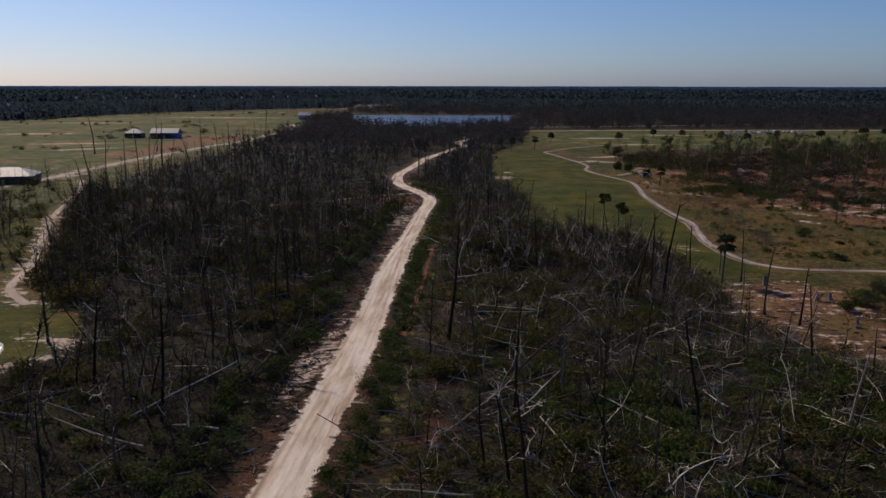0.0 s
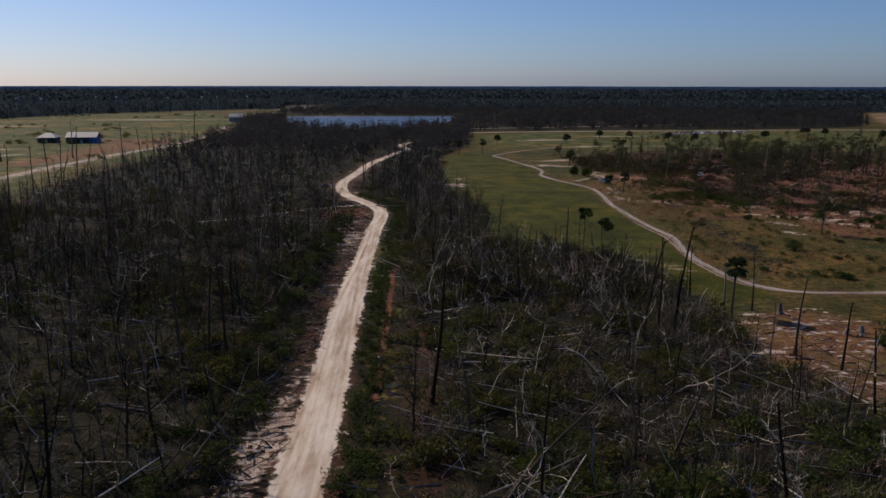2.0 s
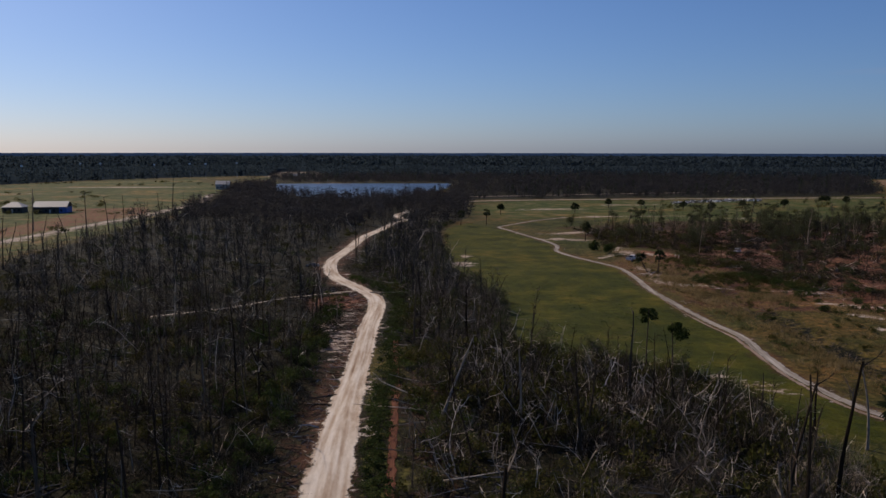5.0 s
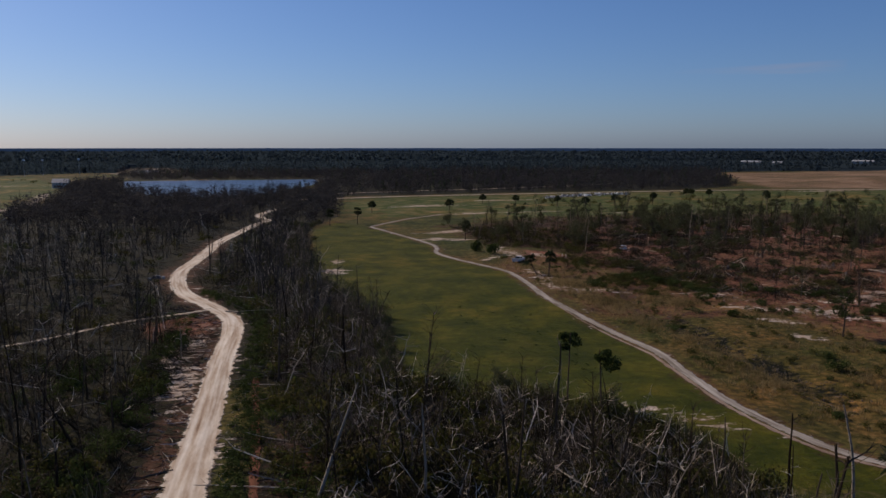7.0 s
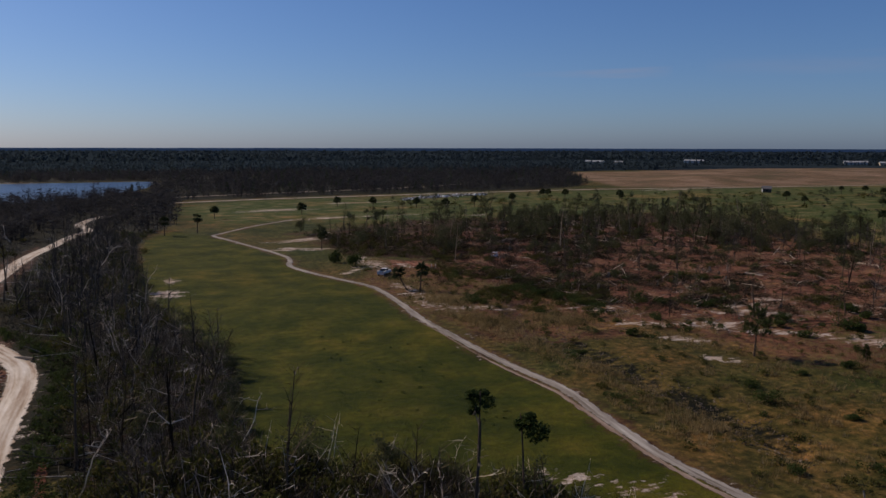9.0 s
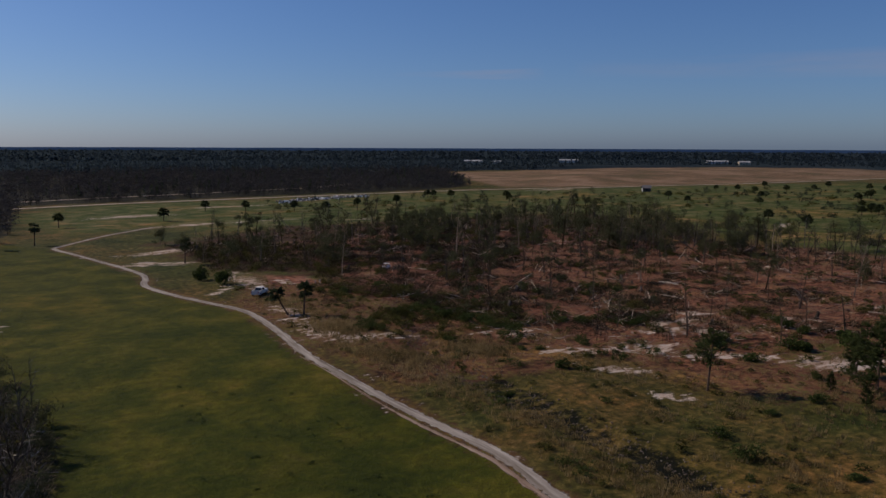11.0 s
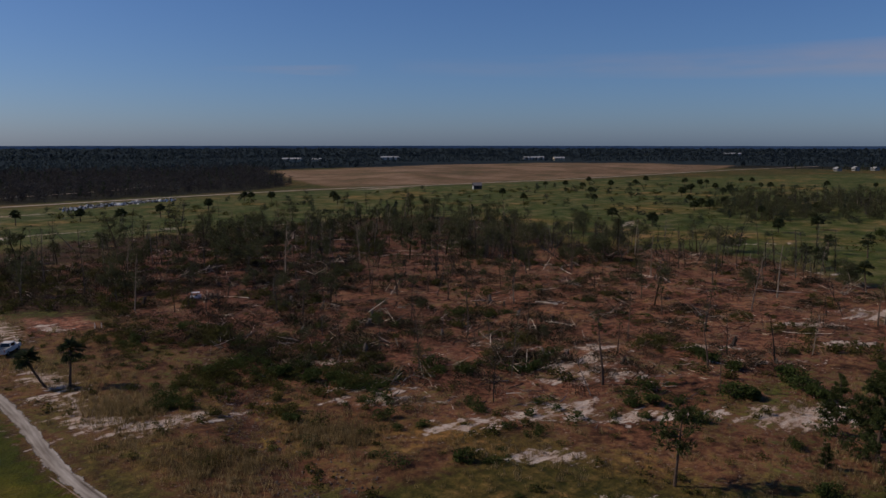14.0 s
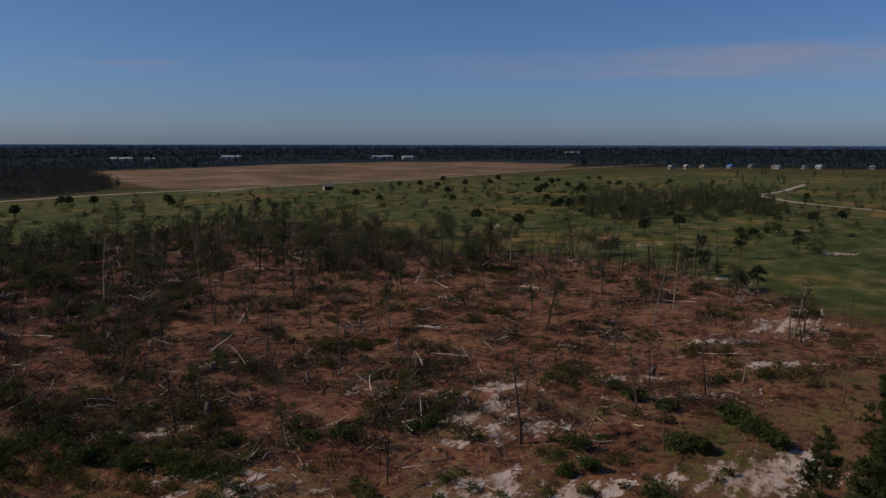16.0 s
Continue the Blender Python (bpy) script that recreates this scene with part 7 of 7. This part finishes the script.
scatter("woodland_trees", FAR_TREES, [(x + R.gauss(0, 22), y + R.gauss(0, 22), 0.0, R.uniform(0, 6.3), 0.0, 0.0, R.uniform(0.35, 0.8), 1.0) for x, y, w in FAR_HOUSES for _ in range(7)], M_TREE, "trees among the distant houses", "woods")

# thick green brush over the dark forest floor beside the road
GREEN_WEST = [(-75, 40), (-26, 40), (-25, 130), (-24, 170), (-60, 170), (-50, 116), (-55, 90)]
GREEN_EAST = [(8, 45), (80, 40), (56, 88), (44, 108), (20, 100), (8, 80)]
scatter("undergrowth", BIG_BUSHES, spots_for(clumped(34, GREEN_WEST, 9, 3.2, off_tracks(9.0)), R, 0.5, 1.1, False, (0.7, 1.1)), M_BRUSH, "dark green bushes between fallen trees", "undergrowth")
scatter("undergrowth", BIG_BUSHES, spots_for(clumped(30, GREEN_EAST, 8, 3.4, off_tracks(10.0)), R, 0.6, 1.3, False, (0.8, 1.2)), M_GREENBRUSH, "soft green bushes between fallen trees", "undergrowth")
scatter("bare_thicket", FINE_MOUNDS, spots_for(clumped(40, GREEN_WEST, 9, 3.0, off_tracks(9.0)), R, 0.7, 1.3, False, (0.8, 1.2)), M_DEADBRUSH, "dark twiggy thicket on the forest floor", "thicket")


# large fallen trees that lie in the open near the road: butt, tip, radius, limbs
def laid_tree(x0, y0, x1, y1, r, limbs, material, label, tip=0.0):
    stem, boughs = fallen(math.hypot(x1 - x0, y1 - y0), r, limbs, R)
    root = tagged(new("fallen_tree"), label, "fallen tree", "storm-felled trees")
    part("stem", stem, material, root)
    for b in boughs:
        part("limb", b, material, root)
    root.matrix_world = Matrix.Translation((x0, y0, z_at(x0, y0) + 0.25)) @ Matrix.Rotation(math.atan2(y1 - y0, x1 - x0), 4, "Z") @ Matrix.Rotation(-tip, 4, "Y")


PALE_LOG, DARK_LOG = "long bleached fallen tree lying across dark brush", "long dark fallen tree lying across brush"
for x0, y0, x1, y1, r, limbs, tip in [(-30.6, 70.8, -41.7, 74.1, 0.16, 3, 0.03), (-24.3, 74.9, -29.4, 76.4, 0.2, 2, 0.02), (-35.0, 78.0, -26.0, 91.0, 0.13, 9, 0.1), (-23.7, 99.8, -30.0, 103.0, 0.13, 6, 0.06), (-44, 78, -52, 79.5, 0.12, 2, 0.02),
                                     (-7.8, 73, 0.5, 76, 0.1, 3, 0.05), (2.8, 85.5, 13, 90, 0.1, 6, 0.1), (-0.5, 76, 9, 88, 0.11, 5, 0.08), (5.5, 78, 14, 89, 0.1, 5, 0.1), (14.8, 106.4, 5, 108, 0.1, 4, 0.1), (0.2, 140.2, 7.3, 139.3, 0.11, 5, 0.12),
                                     (16.9, 127.1, 22, 125.4, 0.12, 4, 0.15), (1.2, 123.4, 13.6, 116.1, 0.12, 9, 0.06), (4, 118, 14, 117, 0.1, 8, 0.05), (24, 75, 17, 83, 0.12, 3, 0.02), (-53.2, 165.2, -46.1, 158, 0.12, 3, 0.05), (-50, 133, -60, 136, 0.12, 3, 0.03),
                                     (30, 150, 24, 160, 0.12, 6, 0.2), (38, 146, 33, 152, 0.11, 6, 0.2)]:
    laid_tree(x0, y0, x1, y1, r, limbs, M_BLEACHED, PALE_LOG, tip)
for x0, y0, x1, y1, r, limbs, tip in [(-50.5, 80.3, -40.5, 89.6, 0.2, 2, 0.05), (-49, 83, -42, 86, 0.16, 1, 0.03), (-26, 88, -21.5, 96, 0.15, 2, 0.03), (-36, 128, -46, 131, 0.16, 2, 0.04), (-38, 122, -28, 126, 0.15, 2, 0.04), (8, 76, 2, 77, 0.12, 2, 0.1), (-24, 66, -33, 62, 0.16, 2, 0.02),
                                     (-33, 107, -44, 110, 0.14, 3, 0.05), (-25, 117, -36, 114, 0.14, 3, 0.05)]:
    laid_tree(x0, y0, x1, y1, r, limbs, M_LOG, DARK_LOG, tip)

# tall bare trees at the edge of the far grass
for x, y in [(262, 242), (258, 239), (254, 245), (249, 252), (230, 262), (214, 262), (270, 255), (206, 228), (194.2, 204.4), (190.6, 202.9), (243, 282), (236, 300), (222, 312)]:
    dead_tree(x, y, R.choice((9, 11, 12)), R.uniform(0, 6.3), abs(R.gauss(0, 0.04)), R.uniform(0, 6.3), R.uniform(0.7, 1.0), "tall bare grey tree beside open grass")
FRINGE = [(205, 320), (190, 300), (226, 280), (240, 245), (215, 225), (232, 212), (262, 232), (275, 262), (262, 300), (235, 330)]
scatter("woods_snags", FUZZY_TREES, spots_for(grow(70, FRINGE, R), R, 0.7, 1.2), M_GREYBARK, "tall bare twiggy trees along the grass edge", "dead forest")
for x, y in grow(16, FRINGE, R):
    bushy_tree(x, y, R.uniform(0.5, 0.9))
# pale fallen stems in the damaged woods
scatter("fallen_timber", FULL_LOGS, [(x, y, z_at(x, y) + 0.2, R.uniform(0, 6.3), 0.0, 0.0, R.uniform(0.4, 0.85), 1.0) for x, y in grow(60, WOODS, R) + grow(40, DARK_WOOD, R) + grow(16, RED, R)], M_PALESTUFF, "pale fallen stems in the damaged woods", "fallen timber")
# second full pine near the path's end, and bushes at its foot
pine(134, 189.5, BIG_PINE, 1.15, "full dark green pine beside the cleared ground", 140)
for x, y, q in [(146.3, 218.4, 1.7), (145.5, 205.8, 2.2), (142, 203, 2.0), (139.6, 200.3, 1.9), (132.5, 209, 1.9), (134.5, 207.5, 1.6), (123.2, 216.2, 1.5), (121, 217.5, 1.3), (99.4, 256.5, 1.8), (102, 254, 1.5), (109.4, 191, 1.2), (119.6, 197.4, 0.9), (88.3, 191.2, 1.2)]:
    shrub(x, y, q, 0.85)
# scrubby trees beside the bare bank, and the leafy trees that back the cleared ground
for x, y in [(76, 133), (80, 126), (86, 120), (70, 118), (68, 122), (73, 128), (82, 132), (90, 126)]:
    bushy_tree(x, y, R.uniform(0.4, 0.7))
scatter("dead_brush", TALL_MOUNDS, spots_for(grow(46, [(62, 112), (70, 132), (88, 136), (96, 120), (84, 108)], R), R, 0.6, 1.1, False, (0.6, 1.0)), M_DEADBRUSH, "dark tangled brush beside the bare bank", "brush")
for x, y in [(253, 323), (258, 328), (247, 318), (285, 327), (279, 331), (291, 322), (215, 317), (209, 321), (203, 418), (212, 410), (196, 411), (155, 353), (164, 360), (148, 350), (236, 345), (228, 352), (246, 352), (262, 340), (180, 378), (190, 384), (172, 372), (222, 378), (130, 372), (122, 365), (138, 380)]:
    bushy_tree(x, y, R.uniform(0.75, 1.3))
# pale crooked trees scattered through the western forest
PALE_TREES = [joined(t, *c) for t, c in (crooked(R, h) for h in (5, 6.5, 8, 9, 10))]
scatter("dead_forest", PALE_TREES, spots_for(grow(150, WEST, R, off_tracks(10.0)) + grow(60, EAST, R, off_tracks(10.0)), R, 0.7, 1.15), M_PALESTUFF, "pale crooked dead trees among dark ones", "dead forest")
dead_tree(157.8, 194.9, 5, 1.0, 0.04, 0.5, 0.95, TREE_LABELS[1])
# single things beside the road: dark snags, a log at the bend, a small heap of junk, pale clumps
for x, y, k, q in [(-13.4, 307.9, 11, 1.0), (-20.3, 236.8, 9, 0.95), (0.1, 201.8, 12, 0.95), (-14.9, 219.2, 6, 0.8), (-29.8, 125.6, 12, 0.9), (-27.4, 125.5, 12, 1.0), (-23.1, 167.5, 10, 0.9), (-13.6, 319.8, 12, 1.0)]:
    dead_tree(x, y, k, R.uniform(0, 6.3), 0.03, 1.0, q, TREE_LABELS[0])
laid_tree(-5.6, 250.6, -8.4, 254.2, 0.3, 0, M_LOG, "thick grey log at the bend of the road")
scatter("storm_debris", SLABS, [(-27.2 + R.gauss(0, 1.0), 299.9 + R.gauss(0, 1.0), z_at(-24, 300), R.uniform(0, 6.3), 0.0, 0.0, R.uniform(0.3, 0.7), 1.0) for _ in range(12)], M_JUNK, "small heap of white and grey junk", "debris")
for x, y, q in [(-33.2, 221.3, 1.1), (-34.5, 222.5, 0.8), (-32, 223, 0.9), (7.5, 237.5, 1.15), (8.8, 238.5, 0.95), (6.6, 240, 1.0), (9.6, 235.4, 0.8)]:
    dead_tree(x, y, PALE_START + 3, R.uniform(0, 6.3), 0.06, R.uniform(0, 6.3), q, "pale crooked dead tree with bleached bare boughs")
# patches of tall tan grass
for x, y in [(76.1, 264.8), (74.4, 240.3), (87.8, 239.4)]:
    scatter("dry_grass", TUFTS, spots_for([(x + R.gauss(0, 3.0), y + R.gauss(0, 3.2)) for _ in range(260)], R, 0.7, 1.5, False), M_DRYGRASS, "patch of tall tan and rust grass", "grass")
# olive bushes and tall grass between the path and the cleared ground
SCRUB = [(80, 262), (90, 244), (104, 240), (112, 258), (106, 300), (92, 312), (84, 290)]
scatter("low_brush", BIG_BUSHES, spots_for(clumped(34, SCRUB, 7, 2.6), R, 0.35, 0.95, False, (0.6, 1.0)), M_BRUSH, "olive scrub on the rough ground", "undergrowth")
scatter("low_brush", BIG_BUSHES, spots_for(clumped(12, SCRUB, 5, 2.0), R, 0.4, 1.0, False, (0.7, 1.0)), M_HEDGE, "dark green scrub on the rough ground", "undergrowth")
scatter("dead_brush", HEAPS, spots_for(clumped(16, SCRUB, 6, 2.6), R, 0.4, 0.9, False, (0.6, 1.0)), M_DEADBRUSH, "dark dead scrub on the rough ground", "brush")
